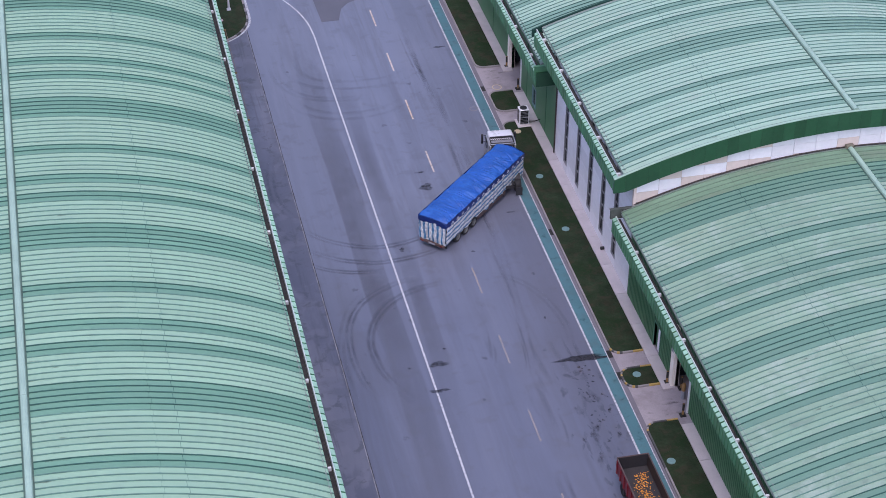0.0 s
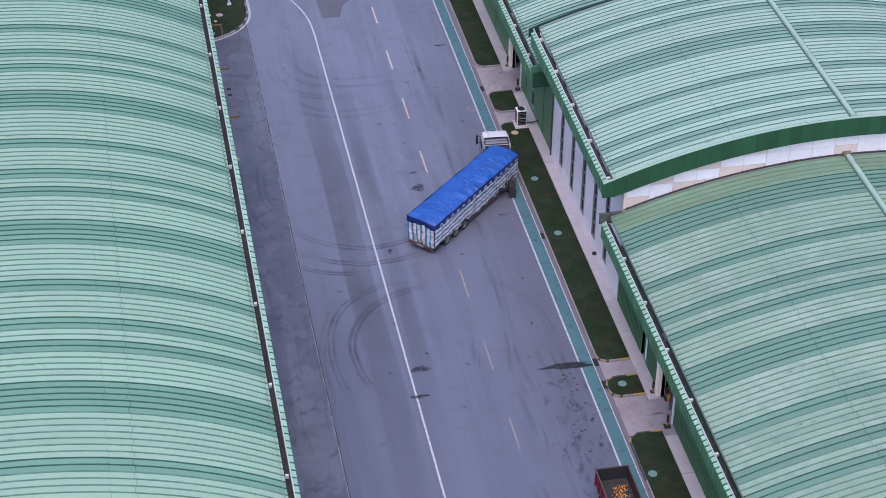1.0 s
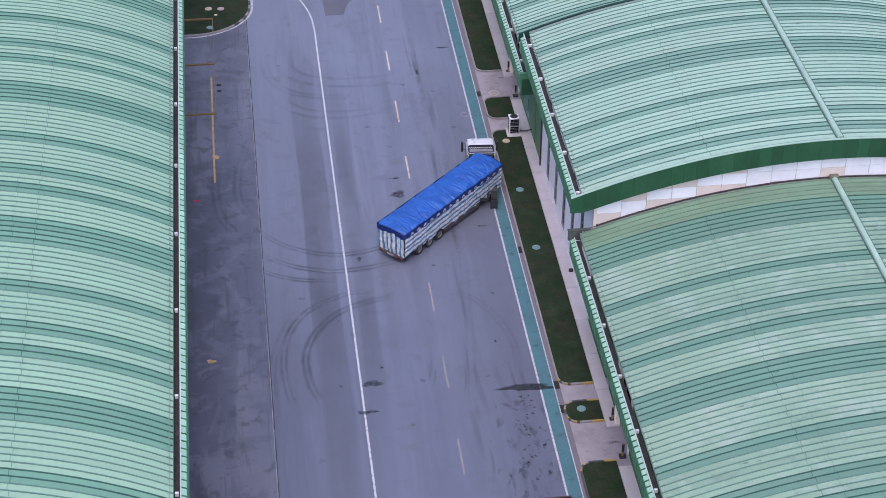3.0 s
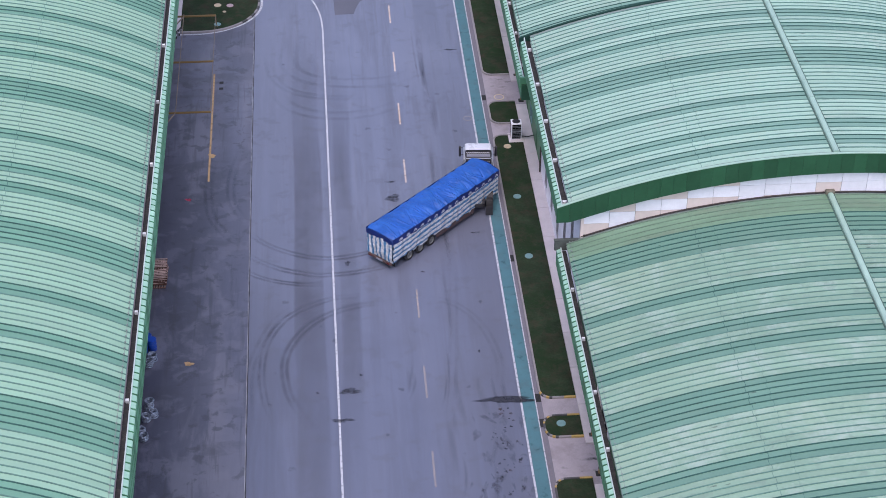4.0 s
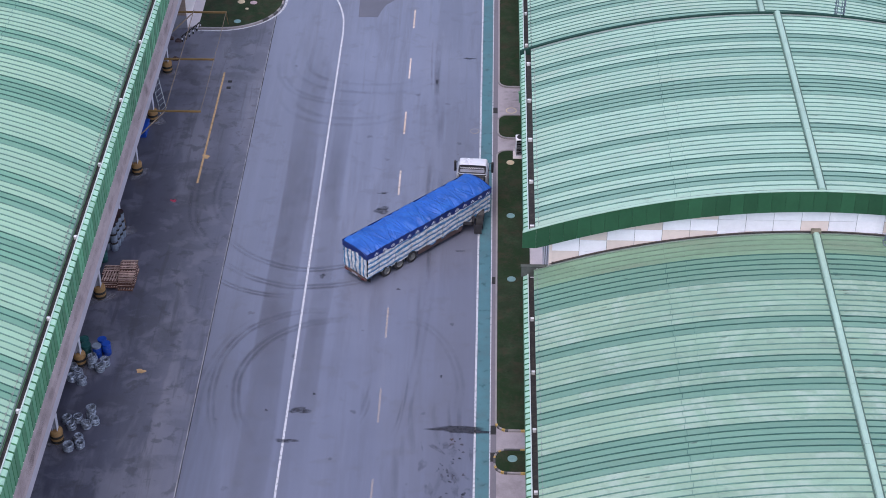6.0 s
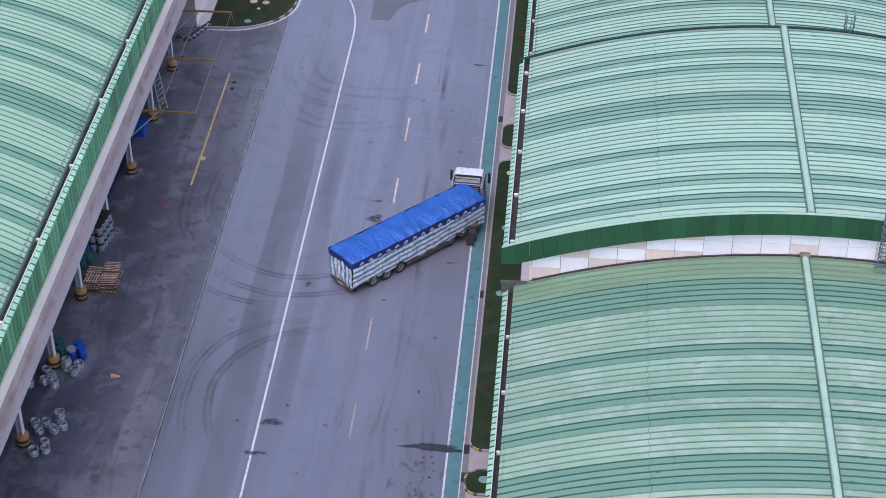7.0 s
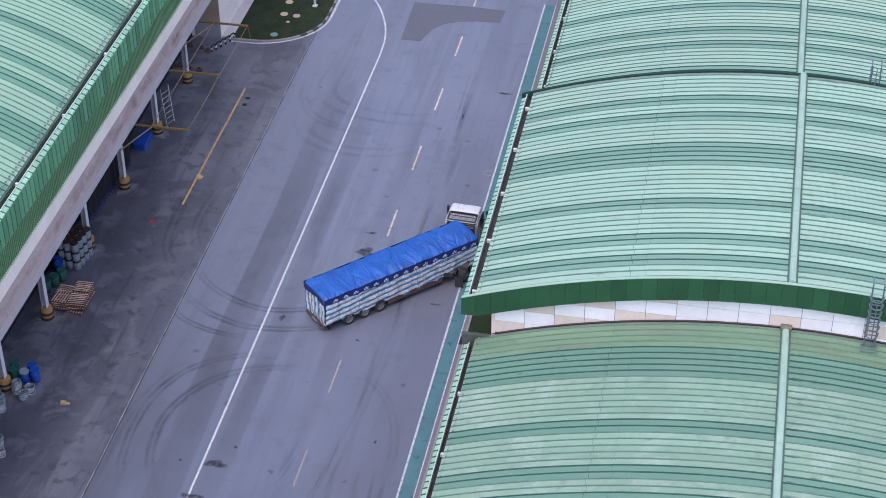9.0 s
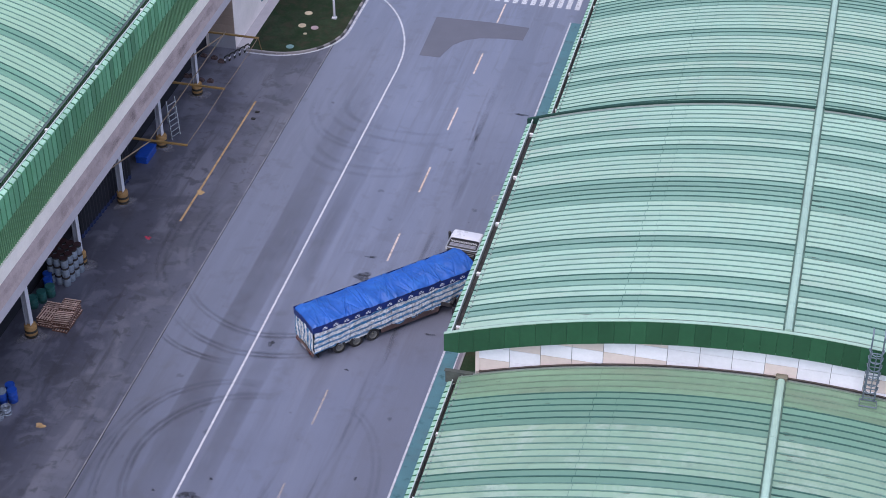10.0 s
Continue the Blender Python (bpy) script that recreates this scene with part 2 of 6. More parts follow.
ROUND, LONG, LONGER = (1, 1, 1), (1, 0.07, 1), (1, 0.025, 1)
ASPHALT = paved("asphalt", (0.154, 0.17, 0.238), 0.36, 0.9, (
    (LONGER, 0.55, 4.0, 0.42, 0.62, 0.55, (0.118, 0.126, 0.17), None, None),
    (ROUND, 0.045, 5.0, 0.45, 0.66, 0.5, (0.19, 0.211, 0.292), None, None),
    (LONG, 1.4, 4.0, 0.5, 0.68, 0.45, (0.106, 0.109, 0.142), None, None),
    (LONG, 2.6, 3.0, 0.52, 0.7, 0.3, (0.2, 0.215, 0.28), None, None),
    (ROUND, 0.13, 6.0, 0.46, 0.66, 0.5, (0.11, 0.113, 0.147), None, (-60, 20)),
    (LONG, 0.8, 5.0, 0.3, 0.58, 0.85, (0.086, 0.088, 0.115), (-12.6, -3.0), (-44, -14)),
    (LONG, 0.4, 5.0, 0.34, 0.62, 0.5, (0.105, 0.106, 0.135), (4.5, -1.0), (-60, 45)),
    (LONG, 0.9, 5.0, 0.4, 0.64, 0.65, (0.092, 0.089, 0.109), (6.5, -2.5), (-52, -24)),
    # Darker southward in the colour, standing in for sheen on the northern road.
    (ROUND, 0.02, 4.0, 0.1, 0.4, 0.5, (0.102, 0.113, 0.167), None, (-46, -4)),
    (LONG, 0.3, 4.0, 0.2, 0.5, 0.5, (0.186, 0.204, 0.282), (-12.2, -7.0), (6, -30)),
    (ROUND, 0.7, 7.0, 0.54, 0.68, 0.4, (0.1, 0.103, 0.134), None, None)))
APRON = paved("old_concrete", (0.144, 0.148, 0.197), 0.36, 0.9, (
    (LONG, 0.5, 5.0, 0.38, 0.64, 0.65, (0.095, 0.096, 0.129), None, None),
    (ROUND, 0.16, 7.0, 0.42, 0.62, 0.5, (0.073, 0.075, 0.102), None, None),
    # Darker towards the bays: ground-in dirt, with the canopy's shade in the colour too.
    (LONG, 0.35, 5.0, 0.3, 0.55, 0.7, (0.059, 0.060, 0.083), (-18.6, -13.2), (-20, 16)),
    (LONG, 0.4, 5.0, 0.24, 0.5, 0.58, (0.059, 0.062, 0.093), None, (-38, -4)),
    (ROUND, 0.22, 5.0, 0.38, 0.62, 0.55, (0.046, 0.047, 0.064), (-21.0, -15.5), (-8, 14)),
    ((1, 0.3, 1), 0.28, 8.0, 0.5, 0.6, 0.6, (0.173, 0.175, 0.218), None, None),
    ((0.5, 1, 1), 0.35, 8.0, 0.52, 0.62, 0.6, (0.064, 0.065, 0.086), None, None),
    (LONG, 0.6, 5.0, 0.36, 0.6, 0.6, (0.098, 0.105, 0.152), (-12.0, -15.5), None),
    (ROUND, 0.5, 8.0, 0.52, 0.62, 0.55, (0.146, 0.148, 0.190), None, None),
    (ROUND, 0.9, 8.0, 0.54, 0.64, 0.65, (0.047, 0.048, 0.064), None, None),
    (LONG, 2.2, 5.0, 0.56, 0.68, 0.5, (0.050, 0.050, 0.065), None, None)))
PATCH = material("fresh_asphalt", (0.1027, 0.1061, 0.1375), 0.6, spread=0.12, scale=0.8, fine=16)
GROUND = material("packed_earth", (0.1131, 0.1044, 0.0957), 0.9, spread=0.25, scale=0.1, fine=3)
PAVING = material("pale_concrete", (0.3219, 0.2915, 0.3236), 0.7, spread=0.12, scale=0.7, fine=12, dirt=(0.174, 0.1522, 0.161), dirt_amount=0.8, dirt_scale=0.6)
GUTTER_STRIP = material("gutter_concrete", (0.165, 0.155, 0.185), 0.7, spread=0.15, scale=0.8, fine=12, dirt=(0.1, 0.09, 0.1), dirt_amount=0.7, dirt_scale=0.8)
WALKWAY = material("walkway_concrete", (0.522, 0.4785, 0.4959), 0.7, spread=0.08, scale=0.9, fine=10, per_piece=0.06)
KERB = material("kerb_concrete", (0.261, 0.2436, 0.2523), 0.75, spread=0.15, scale=1.5, fine=15)
GRASS = material("short_grass", (0.026, 0.042, 0.023), 0.95, spread=0.3, scale=0.8, fine=6, bump=0.6, dirt=(0.03915, 0.02958, 0.02088), dirt_amount=0.8, dirt_scale=0.5, gloss=0.1, mottle=((0.3, 0.48, 0.6, 0.75, (0.016, 0.036, 0.015)), (0.9, 0.5, 0.68, 0.7, (0.05394, 0.04002, 0.02958)),))
BLADE = material("grass_blades", (0.03132, 0.04002, 0.02523), 0.95, spread=0.3, scale=0.9, fine=8, bump=0.0, gloss=0.1)
WHITE_PAINT = worn(material("road_paint_white", (0.5, 0.51, 0.56), 0.6, spread=0.1, scale=2, fine=20), 0.45, 5.0, 0.34, 0.5)
PALE_PAINT = worn(material("worn_joint_filler", (0.3, 0.3, 0.34), 0.7, spread=0.15, scale=2, fine=20), 0.4, 1.2, 0.36, 0.6, 0.95)
JOINT_SHADE = worn(material("joint_shade", (0.05, 0.05, 0.06), 0.8, spread=0.2), 0.6, 0.8, 0.36, 0.6, 0.8)
CREAM_PAINT = worn(material("road_paint_cream", (0.6, 0.5, 0.44), 0.6, spread=0.1, scale=1.0, fine=18, dirt=(0.46, 0.27, 0.12), dirt_amount=0.8, dirt_scale=0.1), 0.4, 4.0, 0.34, 0.5, fade=(-32, -6, 0.3))
YELLOW_PAINT = worn(material("road_paint_yellow", (0.47, 0.31, 0.15), 0.6, spread=0.12, scale=1.5, fine=18), 0.25, 2.0, 0.36, 0.5)
TEAL_PAINT = worn(material("cycle_lane_teal", (0.07134, 0.174, 0.2044), 0.55, spread=0.12, scale=0.5, fine=12, dirt=(0.0783, 0.1218, 0.1436), dirt_amount=0.8, dirt_scale=0.6), 0.3, 2.0, 0.3, 0.42)
TYRE_MARK = worn(material("tyre_rubber_mark", (0.07, 0.07, 0.085), 0.45, spread=0.1), 0.75, 0.6, 0.35, 0.65, 0.2, soft=True)
FAINT_MARK = worn(material("old_tyre_mark", (0.07, 0.07, 0.088), 0.45, spread=0.1), 0.8, 0.6, 0.35, 0.65, 0.13, soft=True)
FAINT_STAIN = worn(material("faint_oil_stain", (0.05, 0.048, 0.06), 0.4, spread=0.2), 0.9, 1.6, 0.38, 0.64, 0.3, soft=True)
OIL_DEEP = worn(material("fresh_oil_stain", (0.03, 0.029, 0.036), 0.35, spread=0.2), 0.25, 2.5, 0.36, 0.58, 0.92, soft=True)
RUST_SPOT = worn(material("rusty_spot", (0.11, 0.06, 0.045), 0.6, spread=0.2), 0.6, 2.5, 0.36, 0.6, 0.6, soft=True)
OIL = worn(material("oil_stain", (0.035, 0.034, 0.042), 0.35, spread=0.2), 0.7, 2.5, 0.36, 0.6, 0.8, soft=True)
SHEET_LIGHT = material("roof_sheet_pale_green", (0.316, 0.474, 0.378), 0.45, 0.0, spread=0.05, scale=0.12, fine=3, bump=0.05, dirt=(0.2697, 0.3567, 0.3045), dirt_amount=0.5, stretch=(0.5, 1.6, 1), per_piece=0.05, dirt_scale=0.5, mottle=((0.07, 0.5, 0.66, 0.4, (0.348, 0.435, 0.3219)), (0.5, 0.56, 0.7, 0.3, (0.261, 0.348, 0.2958)), (0.22, 0.54, 0.68, 0.4, (0.36, 0.4, 0.345)), (1.6, 0.58, 0.68, 0.35, (0.22, 0.3, 0.25))))
SHEET_DARK = material("roof_sheet_sea_green", (0.186, 0.32, 0.25), 0.4, 0.0, spread=0.06, scale=0.12, fine=3, bump=0.05, dirt=(0.174, 0.2958, 0.2523), dirt_amount=0.45, stretch=(0.5, 1.6, 1), per_piece=0.07, dirt_scale=0.5)
WEST_LIGHT = material("roof_sheet_mint_green", (0.2708, 0.4348, 0.3122), 0.45, 0.0, spread=0.05, scale=0.12, fine=3, bump=0.05, dirt=(0.261, 0.3741, 0.2958), dirt_amount=0.5, stretch=(0.5, 1.6, 1), per_piece=0.06, dirt_scale=0.5, mottle=((0.06, 0.46, 0.64, 0.55, (0.29, 0.44, 0.315)), (0.4, 0.54, 0.7, 0.35, (0.25, 0.38, 0.3))))
WEST_DARK = material("roof_sheet_jade_green", (0.1468, 0.3005, 0.2114), 0.4, 0.0, spread=0.06, scale=0.12, fine=3, bump=0.05, dirt=(0.1566, 0.2958, 0.2262), dirt_amount=0.45, stretch=(0.5, 1.6, 1), per_piece=0.08, dirt_scale=0.5)
SHEET_OLD = material("roof_sheet_faded_green", (0.228, 0.352, 0.256), 0.45, 0.0, spread=0.06, scale=0.12, fine=3, bump=0.05, dirt=(0.2175, 0.2871, 0.2262), dirt_amount=0.7, stretch=(0.5, 1.6, 1), per_piece=0.08, dirt_scale=0.4,
                     mottle=((0.07, 0.48, 0.64, 0.45, (0.3132, 0.4089, 0.2958)), (0.35, 0.5, 0.64, 0.65, (0.3654, 0.4524, 0.3915)), (0.8, 0.54, 0.68, 0.55, (0.1653, 0.2349, 0.1914))))
SHEET_OLD_DARK = material("roof_sheet_faded_sea_green", (0.136, 0.2589, 0.1926), 0.42, 0.0, spread=0.06, scale=0.12, fine=3, bump=0.05, dirt=(0.1914, 0.2871, 0.2175), dirt_amount=0.5, stretch=(0.5, 1.6, 1), per_piece=0.07, dirt_scale=0.4)
SHEET_STAINED = material("roof_sheet_stained", (0.165, 0.275, 0.18), 0.5, 0.0, spread=0.14, scale=0.3, fine=3, bump=0.05, dirt=(0.1653, 0.1827, 0.1392), dirt_amount=0.7, stretch=(0.4, 1.6, 1), per_piece=0.07, dirt_scale=0.4)
# Seam and lap colour, darker than the sheet to hold the seam's shade.
SEAM = material("seam_shade", (0.03, 0.095, 0.08), 0.6, spread=0.2, scale=1.2, fine=6, stretch=(0.6, 1, 1))
RIDGE = material("ridge_flashing", (0.31, 0.45, 0.375), 0.5, spread=0.1, scale=0.4, fine=4, bump=0.05, dirt=(0.1914, 0.2784, 0.2349), dirt_amount=0.5)
RIDGE_EDGE = material("ridge_foot", (0.07, 0.125, 0.095), 0.6, spread=0.25, scale=0.8, fine=5, dirt=(0.06, 0.07, 0.055), dirt_amount=0.7, dirt_scale=0.6)
SEAM_STAIN = material("stained_seam", (0.1305, 0.2044, 0.1436), 0.6, spread=0.15)
STAINED_END = material("stained_ridge_end", (0.16, 0.15, 0.11), 0.7, spread=0.25, scale=1.5)
SEAM_DEEP = material("dark_flashing", (0.02, 0.055, 0.045), 0.9, spread=0.2, gloss=0.15)
# The same on pale sheets: shade beside the seam put into the colour.
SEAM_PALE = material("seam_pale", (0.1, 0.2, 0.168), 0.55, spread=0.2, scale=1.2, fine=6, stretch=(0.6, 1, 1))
CLADDING = material("cladding_mid_green", (0.12, 0.33, 0.18), 0.5, spread=0.12, scale=0.5, fine=5, bump=0.08, per_piece=0.13, stretch=(1, 1, 0.3))
CAP_GREEN = material("cap_pale_green", (0.2784, 0.4733, 0.3597), 0.45, spread=0.1, scale=0.6, fine=5, bump=0.05, per_piece=0.12)
FASCIA = material("fascia_dark_green", (0.0175, 0.083, 0.037), 0.5, spread=0.16, scale=0.4, fine=4, bump=0.06, per_piece=0.16)
CLADDING_DEEP = material("cladding_deep_green", (0.08, 0.24, 0.12), 0.5, spread=0.12, scale=0.5, fine=5, bump=0.08, per_piece=0.13, stretch=(1, 1, 0.3))
RIB_GREEN = material("corrugated_sheet_green", (0.15, 0.31, 0.15), 0.5, spread=0.1, scale=0.5, fine=5, bump=0.05)
GREEN_WALL = material("wall_sheet_green", (0.078, 0.212, 0.1), 0.5, spread=0.14, scale=0.4, fine=5, bump=0.06, stretch=(1, 1, 0.3))
GREEN_WALL_DARK = material("wall_sheet_rib", (0.05, 0.138, 0.07), 0.6, spread=0.14, scale=0.4, fine=5)
COPING = material("weathered_coping", (0.075, 0.085, 0.075), 0.7, spread=0.25, scale=1.2)
TRIM_GREEN = material("trim_green", (0.1, 0.25, 0.17), 0.5, spread=0.12)
WHITE_PANEL = material("white_wall_panel", (0.87, 0.86, 0.91), 0.5, spread=0.05, scale=0.5, fine=4, bump=0.04, per_piece=0.07)
ROSE_PANEL = material("rosy_wall_panel", (0.74, 0.63, 0.58), 0.5, spread=0.05, scale=0.5, fine=4, bump=0.04, per_piece=0.06)
END_WALL = material("warm_white_render", (0.84, 0.76, 0.74), 0.6, spread=0.06, scale=0.5, fine=5)
JOINT = material("panel_joint", (0.16, 0.15, 0.16), 0.8, spread=0.1)
WHITE_BAND = material("white_plaster", (0.97, 0.885, 0.8), 0.6, spread=0.06, scale=0.6, fine=6, bump=0.05)
CANOPY_TOP = material("weathered_canopy_top", (0.45, 0.355, 0.35), 0.75, spread=0.14, scale=0.5, fine=5, dirt=(0.24, 0.185, 0.18), dirt_amount=0.7, dirt_scale=0.3, thresh=(0.5, 0.72))
CANOPY_EDGE = material("canopy_edge", (0.48, 0.44, 0.48), 0.7, spread=0.08, scale=0.6, fine=6)
GUTTER = material("gutter_dark", (0.028, 0.027, 0.028), 0.8, spread=0.4, scale=1.0, fine=6, mottle=((2.5, 0.5, 0.65, 0.6, (0.075, 0.065, 0.058)),))
GUTTER_RIM = material("gutter_rim", (0.4524, 0.522, 0.4959), 0.45, 0.1, spread=0.06)
BROWN_TRIM = material("brown_flashing", (0.06, 0.048, 0.042), 0.6, spread=0.15)
CLOSURE = material("closure_strip_grey", (0.2, 0.245, 0.225), 0.6, spread=0.15)
STRAP = material("gutter_strap_white", (0.66, 0.67, 0.7), 0.4, spread=0.04)
GLASS_DARK = material("dark_glazing", (0.014, 0.017, 0.02), 0.12, spread=0.2, scale=1.0, bump=0.0, gloss=0.6)
FRAME_GREY = material("window_frame_grey", (0.34, 0.34, 0.37), 0.4, 0.3, spread=0.05)
# Near-black navy: the gloom inside bays and gateways is put into the colour.
DARK_INSIDE = material("unlit_inside_navy", (0.007, 0.008, 0.015), 0.8, spread=0.3, scale=0.6, fine=5)
STEEL_WHITE = material("painted_column_white", (0.62, 0.62, 0.68), 0.45, spread=0.06)
STEEL_GREY = material("painted_column_grey", (0.28, 0.29, 0.34), 0.5, spread=0.08)
GUARD_YELLOW = material("guard_yellow", (0.306, 0.1785, 0.068), 0.55, spread=0.2, scale=2.5, fine=12)
GUARD_BLACK = material("guard_black", (0.02, 0.019, 0.018), 0.6, spread=0.2)
PIPE_TAN = material("pipe_dusty_tan", (0.2, 0.15, 0.105), 0.6, spread=0.2, scale=1.0)
PIPE_YELLOW = material("pipe_yellow", (0.17, 0.105, 0.035), 0.5, spread=0.12)
WOOD = material("pallet_wood", (0.46, 0.32, 0.27), 0.8, spread=0.25, scale=2.0, fine=14, per_piece=0.35)
# Bearers and bottom boards: the shade in the gaps is put into this wood.
WOOD_DARK = material("shaded_pallet_wood", (0.12, 0.06, 0.045), 0.85, spread=0.25, scale=2.0, fine=14, per_piece=0.25)
BLUE_PLASTIC = material("blue_plastic", (0.012, 0.06, 0.34), 0.35, spread=0.15, scale=2, fine=8)
GREEN_PLASTIC = material("dark_green_plastic", (0.02, 0.09, 0.085), 0.4, spread=0.2)
HEM_BLUE = material("navy_hem", (0.01, 0.02, 0.075), 0.6, spread=0.2)
DRUM_GREY = material("pale_grey_drum", (0.2, 0.24, 0.3), 0.45, spread=0.15, scale=2)
DRUM_CAP = material("dark_red_drum_lid", (0.03, 0.012, 0.013), 0.5, spread=0.2)
ZINC = material("weathered_zinc", (0.15, 0.19, 0.23), 0.55, 0.4, spread=0.12)
COIL = material("steel_wire_coil", (0.3, 0.335, 0.4), 0.35, 0.5, spread=0.5, scale=5, fine=22)
ALU = material("aluminium", (0.45, 0.47, 0.5), 0.35, 0.7, spread=0.06)
TARP_BLUE = material("blue_tarpaulin", (0.0125, 0.088, 0.38), 0.52, spread=0.2, scale=0.9, fine=4, bump=0.3, dirt=(0.0261, 0.1392, 0.4611), dirt_amount=0.7, dirt_scale=0.8)
TARP_NAVY = material("navy_tarpaulin_band", (0.005, 0.022, 0.15), 0.45, spread=0.16, scale=1.0, fine=6)
TARP_MARK = material("tarpaulin_print_white", (0.6, 0.66, 0.78), 0.5, spread=0.08)
RUBBER = material("tyre_rubber", (0.02, 0.02, 0.022), 0.8, spread=0.2)
RIM = material("wheel_rim", (0.2, 0.205, 0.2), 0.45, 0.5, spread=0.15)
CHASSIS = material("chassis_dark_steel", (0.035, 0.034, 0.038), 0.6, 0.2, spread=0.25, scale=2)
RUST = material("rusty_rail_red", (0.085, 0.055, 0.055), 0.75, spread=0.25, scale=2)
CAB_WHITE = material("cab_paint_silver_white", (0.62, 0.63, 0.68), 0.3, 0.1, spread=0.04)
CAB_SILVER = material("cab_paint_silver", (0.4, 0.41, 0.44), 0.32, 0.4, spread=0.06)
DECK = material("cab_deck_grey", (0.022, 0.022, 0.026), 0.6, 0.0, spread=0.15)
CAB_DARK = material("cab_back_dark", (0.03, 0.03, 0.035), 0.45, spread=0.15)
LAMP_RED = material("lamp_red", (0.12, 0.01, 0.008), 0.25, spread=0.1)
CAB_RED = material("cab_bumper_red", (0.16, 0.02, 0.02), 0.4, spread=0.1)
WINDOW = material("cab_window", (0.012, 0.014, 0.016), 0.08, spread=0.1, bump=0.0)
RED_BED = material("red_truck_bed", (0.17, 0.012, 0.02), 0.45, spread=0.25, scale=2, dirt=(0.08, 0.02, 0.02), dirt_amount=0.6, dirt_scale=1.5)
BED_SIDE = material("truck_bed_side", (0.04, 0.026, 0.024), 0.75, spread=0.3, scale=1.5)
BED_FLOOR = material("truck_bed_floor", (0.032, 0.03, 0.033), 0.8, spread=0.25, scale=1.5)
ORANGE = material("orange_scraps", (0.62, 0.27, 0.03), 0.7, spread=0.3, scale=6)
COVER_TEAL = material("cover_teal", (0.16, 0.28, 0.285), 0.5, spread=0.12, scale=3)
COVER_CREAM = material("cover_cream", (0.5, 0.41, 0.28), 0.5, spread=0.12, scale=3)
COVER_PINK = material("cover_pink", (0.42, 0.31, 0.33), 0.5, spread=0.12, scale=3)
RED_CHALK = worn(material("red_spray_mark", (0.5, 0.05, 0.1), 0.6), 0.6, 9.0, 0.4, 0.55)


def striped_cloth(name, axis, per_metre, tilt):
    """Crumpled woven sheeting in blue and white stripes of uneven width; axis: the way across the stripes."""
    mat = material(name, (0.55, 0.58, 0.62), 0.33, 0.1, spread=0.1, scale=1.5, fine=5, bump=0.0)
    nt = mat.node_tree
    bsdf = nt.nodes["Principled BSDF"]
    tc, sep = nt.nodes.new("ShaderNodeTexCoord"), nt.nodes.new("ShaderNodeSeparateXYZ")
    nt.links.new(tc.outputs["Object"], sep.inputs[0])
    def noise_of(scale, detail):
        n = nt.nodes.new("ShaderNodeTexNoise")
        n.inputs["Scale"].default_value, n.inputs["Detail"].default_value = scale, detail
        nt.links.new(tc.outputs["Object"], n.inputs["Vector"])
        return n.outputs[0]
    def calc(op, a, b):
        m = nt.nodes.new("ShaderNodeMath")
        m.operation = op
        for i, v in enumerate((a, b)):
            if isinstance(v, (int, float)):
                m.inputs[i].default_value = v
            else:
                nt.links.new(v, m.inputs[i])
        return m.outputs[0]
    def remap(src, lo, hi, a, b):
        r = nt.nodes.new("ShaderNodeMapRange")
        r.inputs[1].default_value, r.inputs[2].default_value, r.inputs[3].default_value, r.inputs[4].default_value = lo, hi, a, b
        nt.links.new(src, r.inputs[0])
        return r.outputs[0]
    lean = calc("MULTIPLY", sep.outputs[0], tilt)
    across = calc("ADD", calc("ADD", sep.outputs[axis], lean), calc("ADD", calc("MULTIPLY", noise_of(0.45, 2.0), 0.3), calc("MULTIPLY", noise_of(4.5, 3.0), 0.05)))
    wave = calc("ADD", calc("SINE", calc("MULTIPLY", across, per_metre), 0), calc("MULTIPLY", calc("SINE", calc("MULTIPLY", across, per_metre * 2.63), 0), 0.25))
    blue = calc("MULTIPLY", remap(wave, 0.0, 0.55, 0.0, 1.0), remap(noise_of(2.6, 4.0), 0.36, 0.54, 0.75, 1.0))
    mix = nt.nodes.new("ShaderNodeMix")
    mix.data_type = "RGBA"
    nt.links.new(blue, mix.inputs[0])
    mix.inputs[6].default_value, mix.inputs[7].default_value = (0.78, 0.8, 0.83, 1), (0.045, 0.22, 0.46, 1)
    cells = nt.nodes.new("ShaderNodeTexVoronoi")
    cells.feature, cells.inputs["Scale"].default_value = "F1", 4.2
    nt.links.new(tc.outputs["Object"], cells.inputs["Vector"])
    # Light and dark flecks: crumple highlights and shade put into the colour.
    tint = nt.nodes.new("ShaderNodeVectorMath")
    tint.operation = "SCALE"
    nt.links.new(mix.outputs[2], tint.inputs[0]), nt.links.new(remap(noise_of(7.0, 6.0), 0.35, 0.65, 0.62, 1.12), tint.inputs["Scale"])
    nt.links.new(tint.outputs[0], bsdf.inputs["Base Color"])
    relief = calc("ADD", noise_of(5.0, 8.0), calc("MULTIPLY", cells.outputs["Distance"], 0.8))
    bump = nt.nodes.new("ShaderNodeBump")
    bump.inputs["Strength"].default_value, bump.inputs["Distance"].default_value = 1.0, 0.07
    nt.links.new(relief, bump.inputs["Height"]), nt.links.new(bump.outputs[0], bsdf.inputs["Normal"])
    return mat


STRIPES_LONG, STRIPES_UP = striped_cloth("striped_sheeting_side", 2, 15.5, -0.06), striped_cloth("striped_sheeting_end", 1, 15.0, 0.0)

